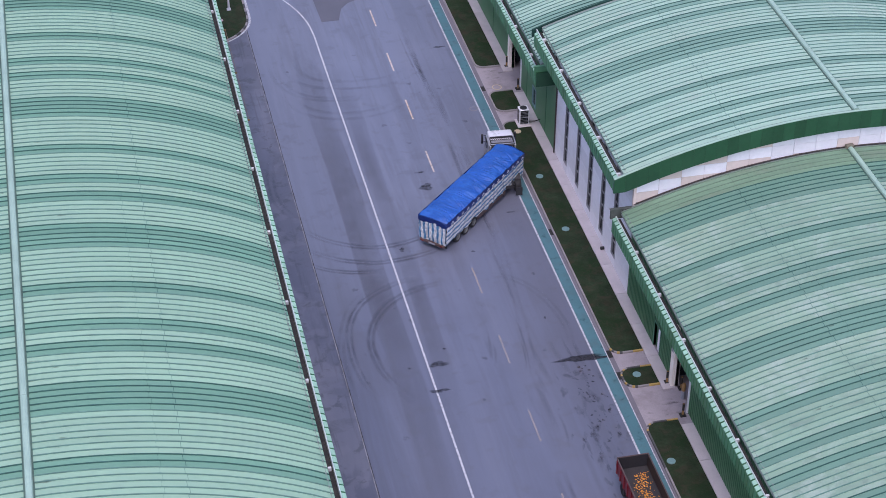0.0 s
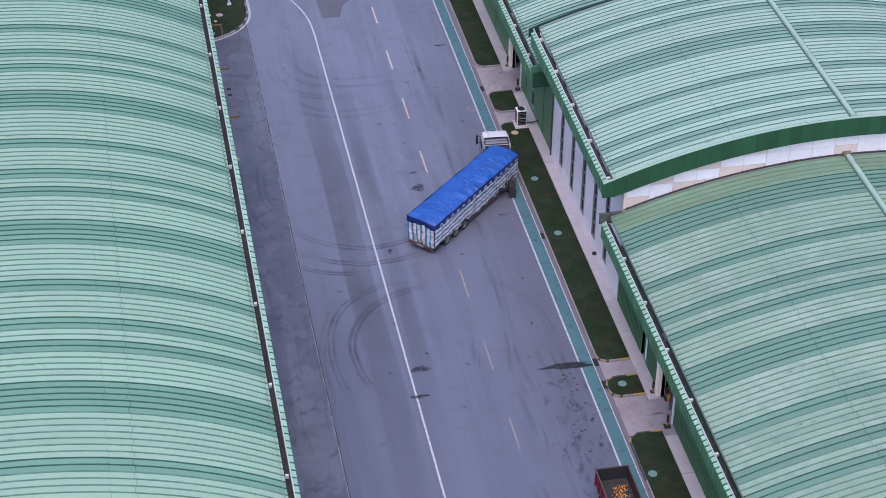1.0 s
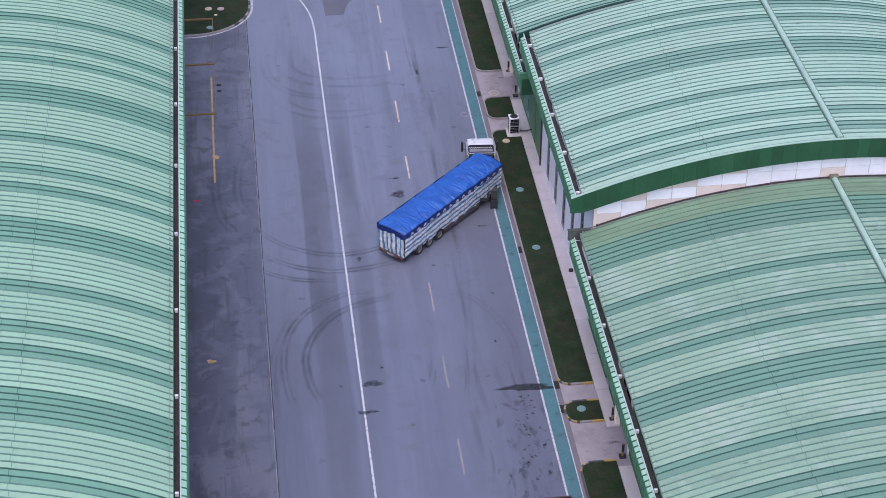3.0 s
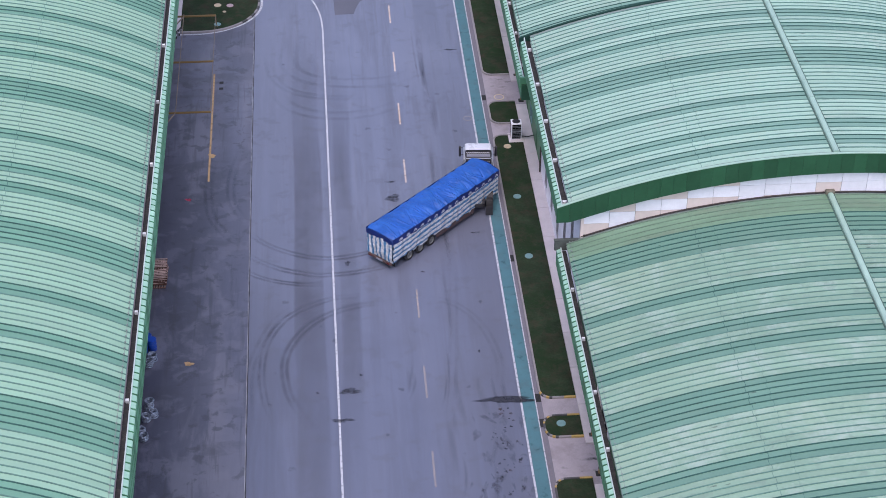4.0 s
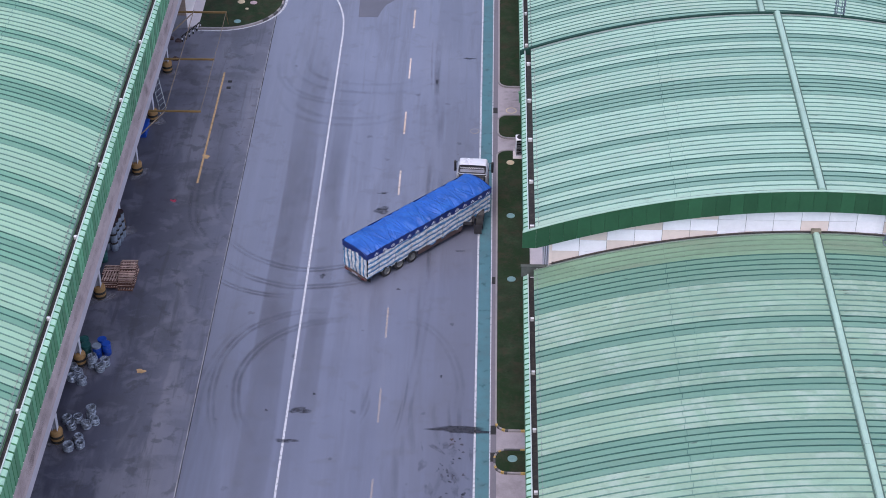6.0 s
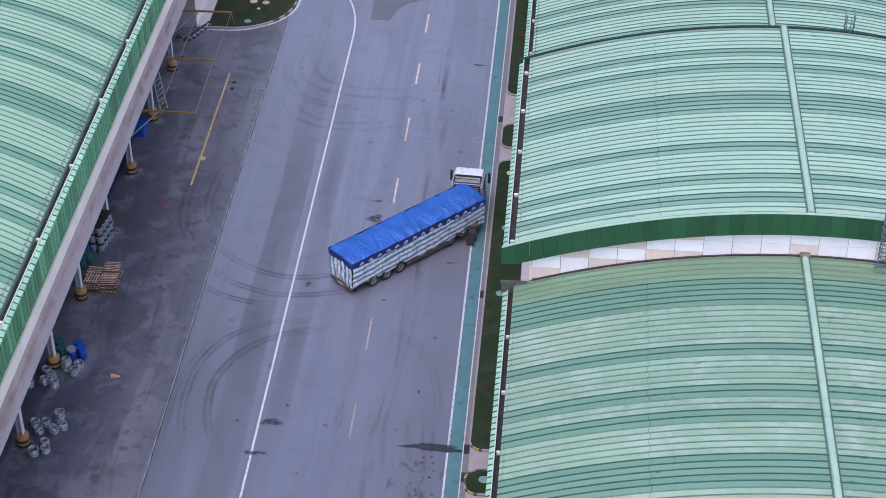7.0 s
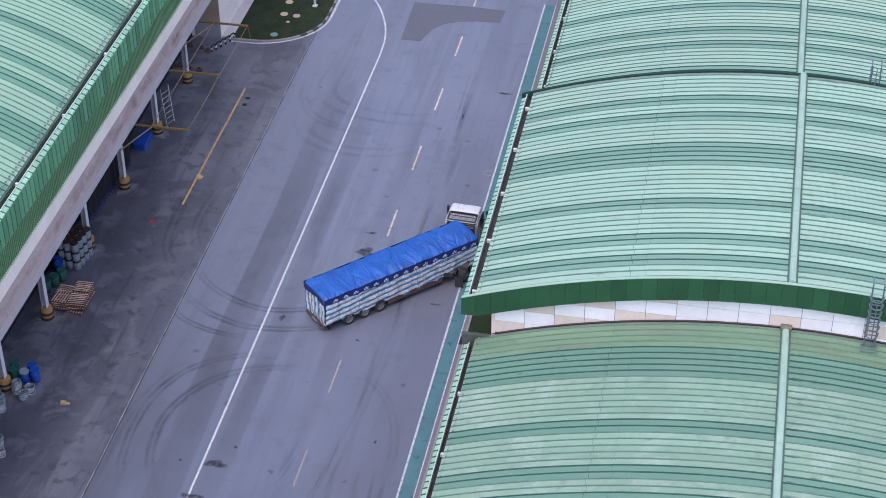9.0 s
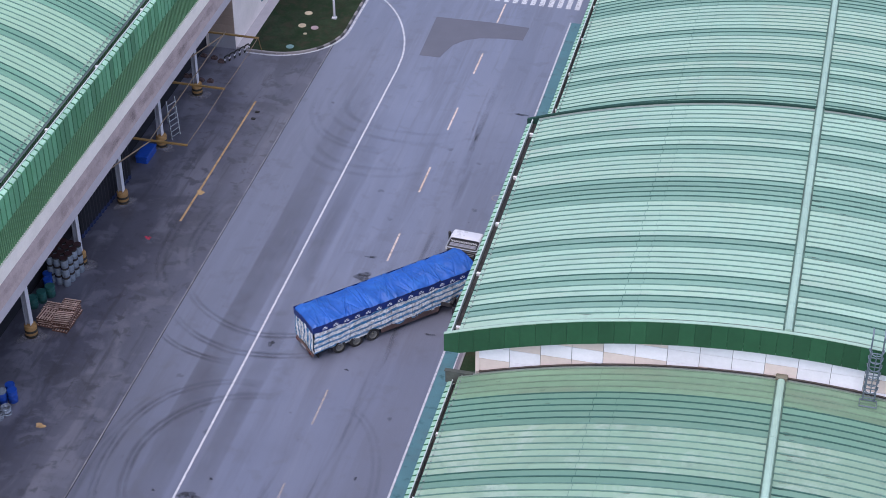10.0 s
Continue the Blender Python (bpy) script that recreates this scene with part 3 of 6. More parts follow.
# ---- ground, road, pavement ----
ground = tagged(part("ground", Shape().add([(-2500, -2500, -0.06), (2500, -2500, -0.06), (2500, 2500, -0.06), (-2500, 2500, -0.06)], [(0, 1, 2, 3)]), GROUND), "bare packed earth beyond the yard", "ground", kind="structure")
JX, LX = -12.15, -6.0


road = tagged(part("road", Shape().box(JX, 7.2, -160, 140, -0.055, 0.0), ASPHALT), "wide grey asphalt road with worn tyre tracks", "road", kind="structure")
yard = tagged(part("yard_apron", Shape().box(-40, JX, -160, 140, -0.055, 0.0), APRON), "dark stained concrete loading apron beside the road, bay shade in its colour", "apron", kind="structure")
pavement = tagged(part("pavement", Shape().box(7.2, 60, -160, 140, -0.055, 0.02), PAVING), "pale concrete paving along the warehouses", "pavement", kind="structure")

part("joint_line", Shape().box(JX - 0.065, JX - 0.01, -160, 17.5, -0.01, 0.022), PALE_PAINT, road, "worn pale edging of the road slab")
# Flat dark strip painted for the shade at the road and apron step.
part("joint_gap", Shape().ribbon([(JX + 0.02, y) for y in range(-160, 18, 3)], 0.08, 0.004), JOINT_SHADE, road, "dark strip painted as shade along the slab joint")
edge = [(LX, y) for y in range(-160, 13, 3)] + spline([(-6.0, 13), (-6.15, 15.5), (-6.6, 17.8), (-7.4, 20.1), (-8.35, 22), (-9.4, 23.5), (-10.6, 24.7), (-13, 26.4), (-17, 28)], 5)
part("edge_line", Shape().ribbon(edge, 0.14, 0.004), WHITE_PAINT, road, "thin solid white line that bends away at the turning")
for k in range(-3, 19):
    y = -0.1 - 8.68 * k
    x = 0.1 + 0.004 * (y - 1.7)
    part("lane_dash", Shape().add([(x - 0.072, y - 3.35, 0.005), (x + 0.058, y - 3.35, 0.005), (x + 0.072, y, 0.005), (x - 0.058, y, 0.005)], [(0, 1, 2, 3)]), CREAM_PAINT, road)
part("kerb_line", Shape().ribbon([(6.22, y) for y in range(-160, 26, 4)], 0.13, 0.005), WHITE_PAINT, road)
part("cycle_strip", Shape().ribbon([(6.73, y) for y in range(-160, 26, 4)], 0.86, 0.004), TEAL_PAINT, road, "faded teal painted strip along the kerb")
part("outer_line", Shape().ribbon([(7.19, y) for y in range(-160, 26, 4)], 0.07, 0.0265), WHITE_PAINT, road)
part("gutter_strip", Shape().box(7.235, 7.6, -160, 30, 0.0, 0.024), GUTTER_STRIP, pavement, "dark grey gutter strip along the kerb")
for k in range(14):
    x = -3.9 + 0.77 * k
    part("crossing_bar", Shape().box(x, x + 0.42, 26.3, 29.0, 0.001, 0.006), WHITE_PAINT, road)
part("bay_line", Shape().box(-15.6, -15.45, -10.95, 5.8, 0.001, 0.005), YELLOW_PAINT, yard, "worn yellow bay line")
part("patch", Shape().slab([(-4.83, 15.79), (-3.12, 15.82), (-2.85, 17.0), (-2.5, 18.1), (-1.7, 19.1), (-0.6, 19.68), (1.0, 20.0), (2.9, 20.12), (3.02, 22.32), (-0.3, 22.5), (-4.99, 22.41)], 0.0, 0.006), PATCH, road, "dark L-shaped asphalt repair patch")


def tyre_marks(points, gap, width, parent, layers=4, mat=None):
    for d in (-gap / 2, gap / 2):
        line = spline(points, 6)
        pts = []
        for i, p in enumerate(line):
            a, b = Vector(line[max(i - 1, 0)]), Vector(line[min(i + 1, len(line) - 1)])
            t = (b - a).normalized()
            pts.append((p[0] - t.y * d, p[1] + t.x * d))
        n = len(pts)
        for k, (trim, w) in enumerate(((0, 2.6), (0.1, 1.5))[:layers]):
            cut = int(trim * n)
            part("tyre_mark", Shape().soft_ribbon(pts[cut:n - cut], width * w, 0.0024 + 0.0004 * k), mat or TYRE_MARK, parent)


tyre_marks([(-12.89, -17.2), (-11.22, -19.45), (-9.48, -20.8), (-7.53, -21.65), (-5.6, -21.85), (-2.96, -21.17), (-0.34, -19.6), (1.6, -18.0)], 0.34, 0.16, road)
tyre_marks([(-12.97, -20.4), (-11.45, -21.83), (-9.99, -22.89), (-8.29, -23.58), (-6.7, -23.93), (-3.81, -23.63), (-1.44, -22.78), (1.5, -21.0)], 0.34, 0.17, road)
tyre_marks([(-12.74, -22.8), (-11.39, -23.86), (-10.06, -24.5), (-8.3, -24.95), (-6.8, -25.0)], 0.3, 0.14, road)
tyre_marks([(-10.1, -40.4), (-10.74, -38.6), (-11.08, -36.7), (-11.17, -34.4), (-10.9, -32.0), (-10.0, -29.7), (-8.5, -28.0), (-6.0, -26.75), (-3.6, -26.6)], 0.34, 0.16, road)
tyre_marks([(-7.88, -40.8), (-8.94, -38.4), (-9.46, -36.5), (-9.61, -33.9), (-8.97, -31.6), (-7.77, -29.75), (-6.17, -28.5), (-4.0, -27.7), (-1.2, -27.4)], 0.36, 0.19, road)
tyre_marks([(-11.7, -41.6), (-12.0, -38.2), (-12.0, -34.9), (-11.5, -32.4), (-10.4, -29.4), (-9.0, -27.6)], 0.4, 0.14, road, 1)
tyre_marks([(1.2, -40.5), (1.9, -35.5), (2.3, -31.0), (2.6, -27.0), (2.9, -22.5)], 0.5, 0.13, road, 1, FAINT_MARK)
tyre_marks([(4.9, -37.6), (5.2, -34.5), (4.4, -30.8), (2.8, -28.2), (0.6, -27.0)], 0.4, 0.14, road, 1, FAINT_MARK)
tyre_marks([(-15.1, -7), (-15.5, -11), (-15.2, -15.5), (-14.1, -18.1), (-12.3, -20.4)], 0.5, 0.14, yard, 1)
tyre_marks([(-13.0, -6.5), (-13.7, -10.5), (-13.6, -14), (-12.4, -16.9)], 0.5, 0.14, yard, 1)
tyre_marks([(-8.6, 11.5), (-9.2, 7.5), (-7.8, 4.8), (-4.6, 3.6), (-0.6, 3.7), (2.4, 5.4)], 1.3, 0.22, road, 1, FAINT_MARK)
tyre_marks([(-10.4, 4.0), (-9.2, 0.2), (-6.2, -1.6), (-2.2, -1.4), (1.6, 0.8)], 1.0, 0.22, road, 1, FAINT_MARK)
tyre_marks([(-10.9, 9.5), (-10.6, 5.5), (-9.0, 2.6), (-6.0, 1.3), (-2.6, 1.2)], 0.5, 0.2, road, 1, FAINT_MARK)


WEAR = worn(material("surface_wear", (0.1, 0.1, 0.126), 0.45, spread=0.1), 0.7, 0.12, 0.36, 0.62, 0.42, soft=True)
STREAKED = worn(material("rubbed_streak", (0.09, 0.088, 0.11), 0.45, spread=0.1), 0.85, 0.9, 0.36, 0.62, 0.2, soft=True, stretch=(1, 0.3, 1))


def lens(x, ya, yb, w, z, bend=0.0, n=16, core=0.45):
    """A flat worn band along the road, faint at its rim."""
    pts = [(x + bend * math.sin(2.2 * i / n) + 0.08 * math.sin(0.23 * (ya + (yb - ya) * i / n) + x), ya + (yb - ya) * i / n) for i in range(n + 1)]
    return Shape().soft_ribbon(pts, w * (2.0 - core), z, 0.4, core)


for bx0, bw, ya, yb, core in ((-7.75, 2.0, -52, 14, 0.85), (-4.9, 1.2, -46, 4, 0.7)):
    part("surface_band", lens(bx0, ya, yb, bw, 0.0006, core=core), WEAR, road)
rnd = random.Random(16)
for i in range(14):
    y_ = rnd.uniform(-34, 10)
    part("rubbed_streak", lens(rnd.gauss(2.6, 0.35), y_, y_ + rnd.uniform(8, 16), rnd.uniform(0.15, 0.4), 0.0007 + 0.00001 * i, rnd.uniform(-0.2, 0.2), 10), STREAKED, road)
rnd = random.Random(15)
for i in range(30):
    y_ = rnd.uniform(-64, -37)
    part("rubbed_streak", lens(rnd.uniform(-1.5, 5.6), y_, y_ + rnd.uniform(2.5, 8), rnd.uniform(0.12, 0.4), 0.0009 + 0.00002 * i, rnd.uniform(-0.7, 0.7), 8), STREAKED, road)


def blot(x, y, rx, ry, seed, z=0.005, turn=0.0, n=30):
    rnd = random.Random(seed)
    p1, p2, p3 = rnd.uniform(0, 6), rnd.uniform(0, 6), rnd.uniform(0, 6)
    pts = []
    for i in range(n):
        a = 2 * math.pi * i / n
        r = 1 + 0.2 * math.sin(2 * a + p1) + 0.16 * math.sin(3 * a + p2) + 0.12 * math.sin(5 * a + p3) + rnd.uniform(-0.1, 0.1)
        u, v = rx * r * math.cos(a), ry * r * math.sin(a)
        pts.append((x + u * math.cos(turn) - v * math.sin(turn), y + u * math.sin(turn) + v * math.cos(turn)))
    s = Shape()
    for share, strength in ((1.12, 0.0), (0.82, 0.85), (0.4, 1.0)):
        s.v += [(x + (px - x) * share, y + (py - y) * share, z) for px, py in pts]
        s.w += [strength] * n
    return s.fan(n, 3)


for i, (x, y, rx, ry, a) in enumerate([(-1.1, -14.25, 0.6, 0.42, -0.6), (-1.15, -11.95, 0.36, 0.15, 0.5), (-4.92, -22.6, 0.2, 0.26, 0), (-5.2, -37.15, 0.55, 0.36, 0.1), (-5.8, -40.1, 0.6, 0.22, 0.1),
                                       (5.3, -38.75, 2.0, 0.32, 0.03), (3.9, -33.5, 0.1, 0.14, 0), (5.2, 8.7, 0.5, 0.16, 0.1),
                                       (4.9, -19.3, 0.3, 0.14, 0), (-4.4, -35.5, 0.1, 0.1, 0), (-7.4, -37.2, 0.1, 0.1, 0), (0.6, -24.0, 0.14, 0.1, 0)]):
    part("oil_stain", blot(x, y, rx, ry, i), OIL_DEEP if rx > 1 else OIL, road)
rnd = random.Random(64)
for i in range(70):
    x, y, r = rnd.gauss(4.4, 1.0), rnd.uniform(-53.5, -40), 0.06 + 0.3 * rnd.random() ** 2
    part("oil_stain", blot(min(x, 6.0), y, r * rnd.uniform(0.4, 0.9), r * rnd.uniform(1.0, 2.6), 200 + i, 0.004 + 0.00004 * i, rnd.gauss(0, 0.25)), FAINT_STAIN, road)
for i in range(46):
    x, y, r = rnd.gauss(5.0, 0.7), rnd.uniform(-53, -39.5), rnd.uniform(0.03, 0.13)
    part("oil_stain", blot(min(x, 6.1), y, r * rnd.uniform(0.7, 1.6), r, 600 + i, 0.0072 + 0.00002 * i, rnd.uniform(0, 3)), RUST_SPOT if i % 3 == 0 else OIL, road)
for i in range(30):
    x, y, r = rnd.uniform(-11, 6), rnd.uniform(-46, 16), rnd.uniform(0.06, 0.22)
    part("oil_stain", blot(x, y, r * rnd.uniform(0.6, 1.6), r, 300 + i, 0.0062 + 0.00004 * i, rnd.uniform(0, 3)), FAINT_STAIN, road)
for i, (x, y, r, mt) in enumerate([(-17.0, -13.4, 0.19, RED_CHALK), (-16.2, -33.5, 0.24, YELLOW_PAINT), (-15.35, -7.2, 0.26, YELLOW_PAINT)]):
    part("paint_mark", blot(x, y, r, r * 0.9, 40 + i, 0.0085), mt, yard)
for y in (4.3, 3.3):
    part("bolt_plate", Shape().bevel_box(-15.05, -14.7, y - 0.13, y + 0.13, 0.0, 0.06, 0.02), GUARD_BLACK, yard)

# walkway slabs along the warehouse wall, one by one
for i in range(26):
    y1 = 29.8 - 3.86 * i
    if -2.0 < y1 - 1.9 < 3.9 or -47 < y1 - 1.9 < -42.9:
        continue
    part("paving_slab", Shape().bevel_box(9.98, 10.88, y1 - 3.83, y1, 0.0, 0.115, 0.015), WALKWAY, pavement)
for y in (0.28, -22.8, -38.75, -41.3):
    part("drain_grate", Shape().box(7.22, 7.58, y - 0.42, y + 0.42, 0.021, 0.031).box(7.28, 7.33, y - 0.38, y + 0.38, 0.03, 0.045).box(7.38, 7.43, y - 0.38, y + 0.38, 0.03, 0.045).box(7.48, 7.53, y - 0.38, y + 0.38, 0.03, 0.045), GUARD_BLACK, pavement)


def rounded(x0, x1, y0, y1, r_sw, r_nw, k=6):
    """An outline with its two road-side corners rounded, anticlockwise."""
    out = [(x1, y0), (x1, y1)]
    out += [(x0 + r_nw - r_nw * math.sin(a), y1 - r_nw + r_nw * math.cos(a)) for a in [math.pi / 2 * i / k for i in range(k + 1)]]
    out += [(x0 + r_sw - r_sw * math.cos(a), y0 + r_sw - r_sw * math.sin(a)) for a in [math.pi / 2 * i / k for i in range(k + 1)]]
    return out


def kerb_pieces(outline, bed, painted, w=0.13, h=0.16, step=0.75):
    """Kerbstones of about equal length along an outline."""
    pts = [Vector((x, y, 0)) for x, y in outline]
    for i in range(len(pts) - 1):
        a, b = pts[i], pts[i + 1]
        n = max(1, round((b - a).length / (step if (b - a).length > step else 9)))
        if (b - a).length > 14:
            n = max(1, round((b - a).length / 4))
        for k in range(n):
            p, q = a.lerp(b, k / n), a.lerp(b, (k + 1) / n)
            d = (q - p).normalized()
            s = Vector((d.y, -d.x, 0)) * w
            low = [p, q, q + s, p + s]
            sh = Shape().rings([[(v.x, v.y, 0.0) for v in low], [(v.x, v.y, h) for v in low]])
            mt = KERB
            if painted(p.lerp(q, 0.5)):
                mt = KERB_YELLOW if (i + k) % 3 == 0 else KERB_PALE if (i + k) % 3 == 1 else KERB
            part("kerbstone", sh, mt, bed)


KERB_YELLOW = material("kerb_yellow", (0.42, 0.29, 0.09), 0.6, spread=0.2, scale=2)
KERB_PALE = material("kerb_bare", (0.07, 0.07, 0.075), 0.7, spread=0.15, scale=2)


def grass_tufts(inside, x0, x1, y0, y1, z, count, seed):
    rnd = random.Random(seed)
    s = Shape()
    while count > 0:
        x, y = rnd.uniform(x0, x1), rnd.uniform(y0, y1)
        if not inside(x, y):
            continue
        count -= 1
        for _ in range(3):
            a, h, w = rnd.uniform(0, 6.28), rnd.uniform(0.006, 0.016), rnd.uniform(0.05, 0.1)
            dx, dy, lean = w * math.cos(a), w * math.sin(a), rnd.uniform(-0.12, 0.12)
            s.add([(x - dx, y - dy, z), (x + dx, y + dy, z), (x + lean, y - lean, z + h)], [(0, 1, 2)])
    return s


def lawn(name, x0, x1, y0, y1, south=True, north=True, far=False, seed=1):
    bed = thing(name, "long dark lawn bed with low kerbs beside the road" if y1 - y0 > 6 else "small square lawn bed with yellow-marked kerbs", "lawn bed")
    rs, rn = (0.75 if south else 0.02), (0.75 if north else 0.02)
    out = rounded(x0, x1, y0, y1, rs, rn)
    part("turf", Shape().slab(out, 0.0, 0.1), GRASS, bed)
    area = (y1 - y0) * (x1 - x0)
    blades = part("grass_blade_cover", grass_tufts(lambda x, y: True, x0 + 0.25, x1 - 0.05, y0 + 0.25, y1 - 0.25, 0.095, int(area * 30), seed), BLADE, bed)
    blades["kind"] = "stuff"
    kerb_pieces(out[1:] + [out[0]], bed, (lambda p: p.y < -37) if not far else (lambda p: False))
    return bed


lawn("lawn_bed", 7.75, 9.95, 4.0, 60, north=False, seed=1)
lawn("lawn_bed", 7.7, 9.95, -3.95, -0.6, seed=2)
lawn("lawn_bed", 7.62, 9.95, -38.8, -5.9, seed=3)
lawn("lawn_bed", 7.55, 9.95, -42.75, -40.75, seed=4)
lawn("lawn_bed", 7.55, 9.95, -90, -46.85, south=False, seed=5)


def cover(x, y, r, mat, z, colour):
    ob = part("access_cover", Shape().lathe(x, y, [(r, z), (r, z + 0.03), (r - 0.03, z + 0.045), (r * 0.3, z + 0.05), (r * 0.28, z + 0.055)], 20), mat)
    tagged(ob, f"round {colour} access cover set in the grass", "cover", "access covers in the lawns")


for x, y, mt, c in ((8.6, -7.57, COVER_CREAM, "cream"), (8.6, -14.83, COVER_TEAL, "teal"), (8.62, -22.73, COVER_TEAL, "teal"), (8.62, -41.5, COVER_TEAL, "teal"), (8.08, -50.86, COVER_TEAL, "teal")):
    cover(x, y, 0.31, mt, 0.1, c)
for x, y, r, z, rim_mat, lid_mat, words in ((8.7, 0.3, 0.45, 0.02, COVER_CREAM, PAVING, "round yellow-rimmed access cover in the paving"), (5.75, -2.9, 0.38, 0.0, KERB, ASPHALT, "round grey-rimmed drain cover in the road")):
    lid = thing("access_cover", words, "cover")
    part("lid", Shape().lathe(x, y, [(r - 0.08, z + 0.001), (r - 0.08, z + 0.01), (0.05, z + 0.012)], 24), lid_mat, lid)
    part("rim", Shape().lathe(x, y, [(r - 0.08, z + 0.001), (r - 0.08, z + 0.018), (r, z + 0.018), (r, z + 0.001)], 24, cap=False), rim_mat, lid)

# planted island at the turning
arc = [(-16.9 + 5.05 * math.sin(a), 18.35 - 5.05 * math.cos(a)) for a in [math.pi / 2 * i / 12 for i in range(13)]]
island_out = [(-19.0, 60), (-19.0, 13.3)] + arc + [(-11.85, 60)]
island = thing("lawn_island", "dark lawn island with a white rounded kerb", "lawn island")
part("turf", Shape().slab(island_out, 0.0, 0.1), GRASS, island)
ob = part("grass_blade_cover", grass_tufts(lambda x, y: not (y < 18.35 and x > -16.9 and math.hypot(x + 16.9, y - 18.35) > 4.8), -18.9, -12.1, 13.8, 34, 0.095, 3500, 9), BLADE, island)
ob["kind"] = "stuff"
KERB_DARK = material("kerb_black", (0.05, 0.05, 0.05), 0.6, spread=0.1, scale=2)
full = [Vector((*p, 0)) for p in island_out[1:]]
for i in range(len(full) - 1):
    n = max(1, round((full[i + 1] - full[i]).length / 0.8)) if full[i].y < 30 else 40
    for k in range(n):
        p, q = full[i].lerp(full[i + 1], k / n), full[i].lerp(full[i + 1], (k + 1) / n)
        d = (q - p).normalized()
        s = Vector((d.y, -d.x, 0)) * 0.17
        dark = p.x > -13.5 and (i + k) % 2 and p.y < 40
        part("kerbstone", Shape().rings([[(v.x, v.y, 0.0) for v in (p, q, q + s, p + s)], [(v.x, v.y, 0.17) for v in (p, q, q + s, p + s)]]), KERB_DARK if dark else KERB, island)
outer = [(p.x + (0.34 if p.x > -17 else 0) * max(0, (p.x + 16.9) / 5.05), p.y - 0.34 * max(0, 1 - max(0, (p.x + 16.9) / 5.05))) for p in full]
part("kerb_band", Shape().ribbon(outer, 0.2, 0.006), WHITE_PAINT, island, "white line round the kerb")
for x, y, r, mt, c in ((-15.67, 20.3, 0.42, COVER_CREAM, "cream"), (-15.56, 18.13, 0.42, COVER_CREAM, "cream"), (-14.43, 18.0, 0.4, COVER_PINK, "pink"), (-14.91, 16.85, 0.2, COVER_CREAM, "cream"), (-15.48, 14.5, 0.4, COVER_TEAL, "teal")):
    cover(x, y, r * 0.8, mt, 0.1, c)
lamp = thing("street_lamp", "slim white street lamp pole on a square base", "street lamp")
part("pole", Shape().lathe(-13.3, 20.0, [(0.11, 0.1), (0.1, 2.0), (0.08, 6.5), (0.07, 6.55)], 12), STEEL_WHITE, lamp, smooth=True)
part("base_plate", Shape().bevel_box(-13.5, -13.1, 19.8, 20.2, 0.08, 0.22, 0.03), STEEL_WHITE, lamp)
part("arm", Shape().tube([(-13.3, 20.0, 6.4), (-12.9, 20.0, 6.8), (-12.1, 20.0, 6.9)], 0.04), STEEL_WHITE, lamp)
part("lamp_head", Shape().bevel_box(-12.3, -11.6, 19.87, 20.13, 6.84, 6.95, 0.03), STEEL_GREY, lamp)


# ---- arched roofs ----
PITCH = 0.52


def panel_mesh(name, half, fall, mats, laps, pitch, seg=14):
    """One roof sheet from eave to ridge: x runs 0 (ridge) to half (eave), z falls by fall(x); with a raised seam along one side and steps where two lengths overlap."""
    s = Shape()
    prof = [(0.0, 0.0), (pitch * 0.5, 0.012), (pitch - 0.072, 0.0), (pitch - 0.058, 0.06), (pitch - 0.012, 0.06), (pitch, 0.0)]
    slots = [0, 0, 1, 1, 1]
    xs = sorted([half * i / seg for i in range(seg + 1)] + [x + d for x in laps for d in (0.0, 0.015)])
    vs = [(x, y, z - fall(x) + 0.008 * sum(x <= lap for lap in laps)) for x in xs for y, z in prof]
    n = len(prof)
    for j in range(n - 1):
        s.add(vs, [], 0)
        base = len(s.v) - len(vs)
        for i in range(len(xs) - 1):
            s.f.append((base + i * n + j, base + (i + 1) * n + j, base + (i + 1) * n + j + 1, base + i * n + j + 1))
            s.m.append(slots[j])
    for lap in laps:
        z0 = -fall(lap)
        s.box(lap - 0.012, lap + 0.014, 0.05, pitch - 0.075, z0 - 0.01, z0 + 0.021, 1)
    return s.mesh(name, mats)


# how many dark and pale sheets follow each other, from north to south, over and over
ORDER = [d for d, n in ((1, 5), (0, 7), (1, 2), (0, 5), (1, 2), (0, 2), (1, 2), (0, 5)) for _ in range(n)]
SHEETS = (SHEET_LIGHT, SHEET_DARK)


def arch_smear(shape, x_ridge, z_ridge, fall, xa, xb, y, w, lean=0.0, lift=0.014):
    """A soft run of dirt down a roof sheet, on either side of the ridge."""
    rows = []
    for i in range(6):
        u = i / 5
        x = xa + (xb - xa) * u
        half = w / 2 * (1.0 - 0.55 * u)
        rows.append(([(x_ridge + x, y + lean * u + half * k, z_ridge - fall(x) + lift) for k in ((-1, -0.45, 0, 0.45, 1) if xb > xa else (1, 0.45, 0, -0.45, -1))], (0.7, 1.0, 0.85, 0.6, 0.3, 0.0)[i]))
    vs, fs = [], []
    for i, (pts, strength) in enumerate(rows):
        vs += pts
        shape.w += [strength * k for k in (0.0, 0.75, 1.0, 0.75, 0.0)]
        if i:
            fs += [(5 * i - 5 + j, 5 * i + j, 5 * i + 1 + j, 5 * i - 4 + j) for j in range(4)]
    return shape.add(vs, fs)


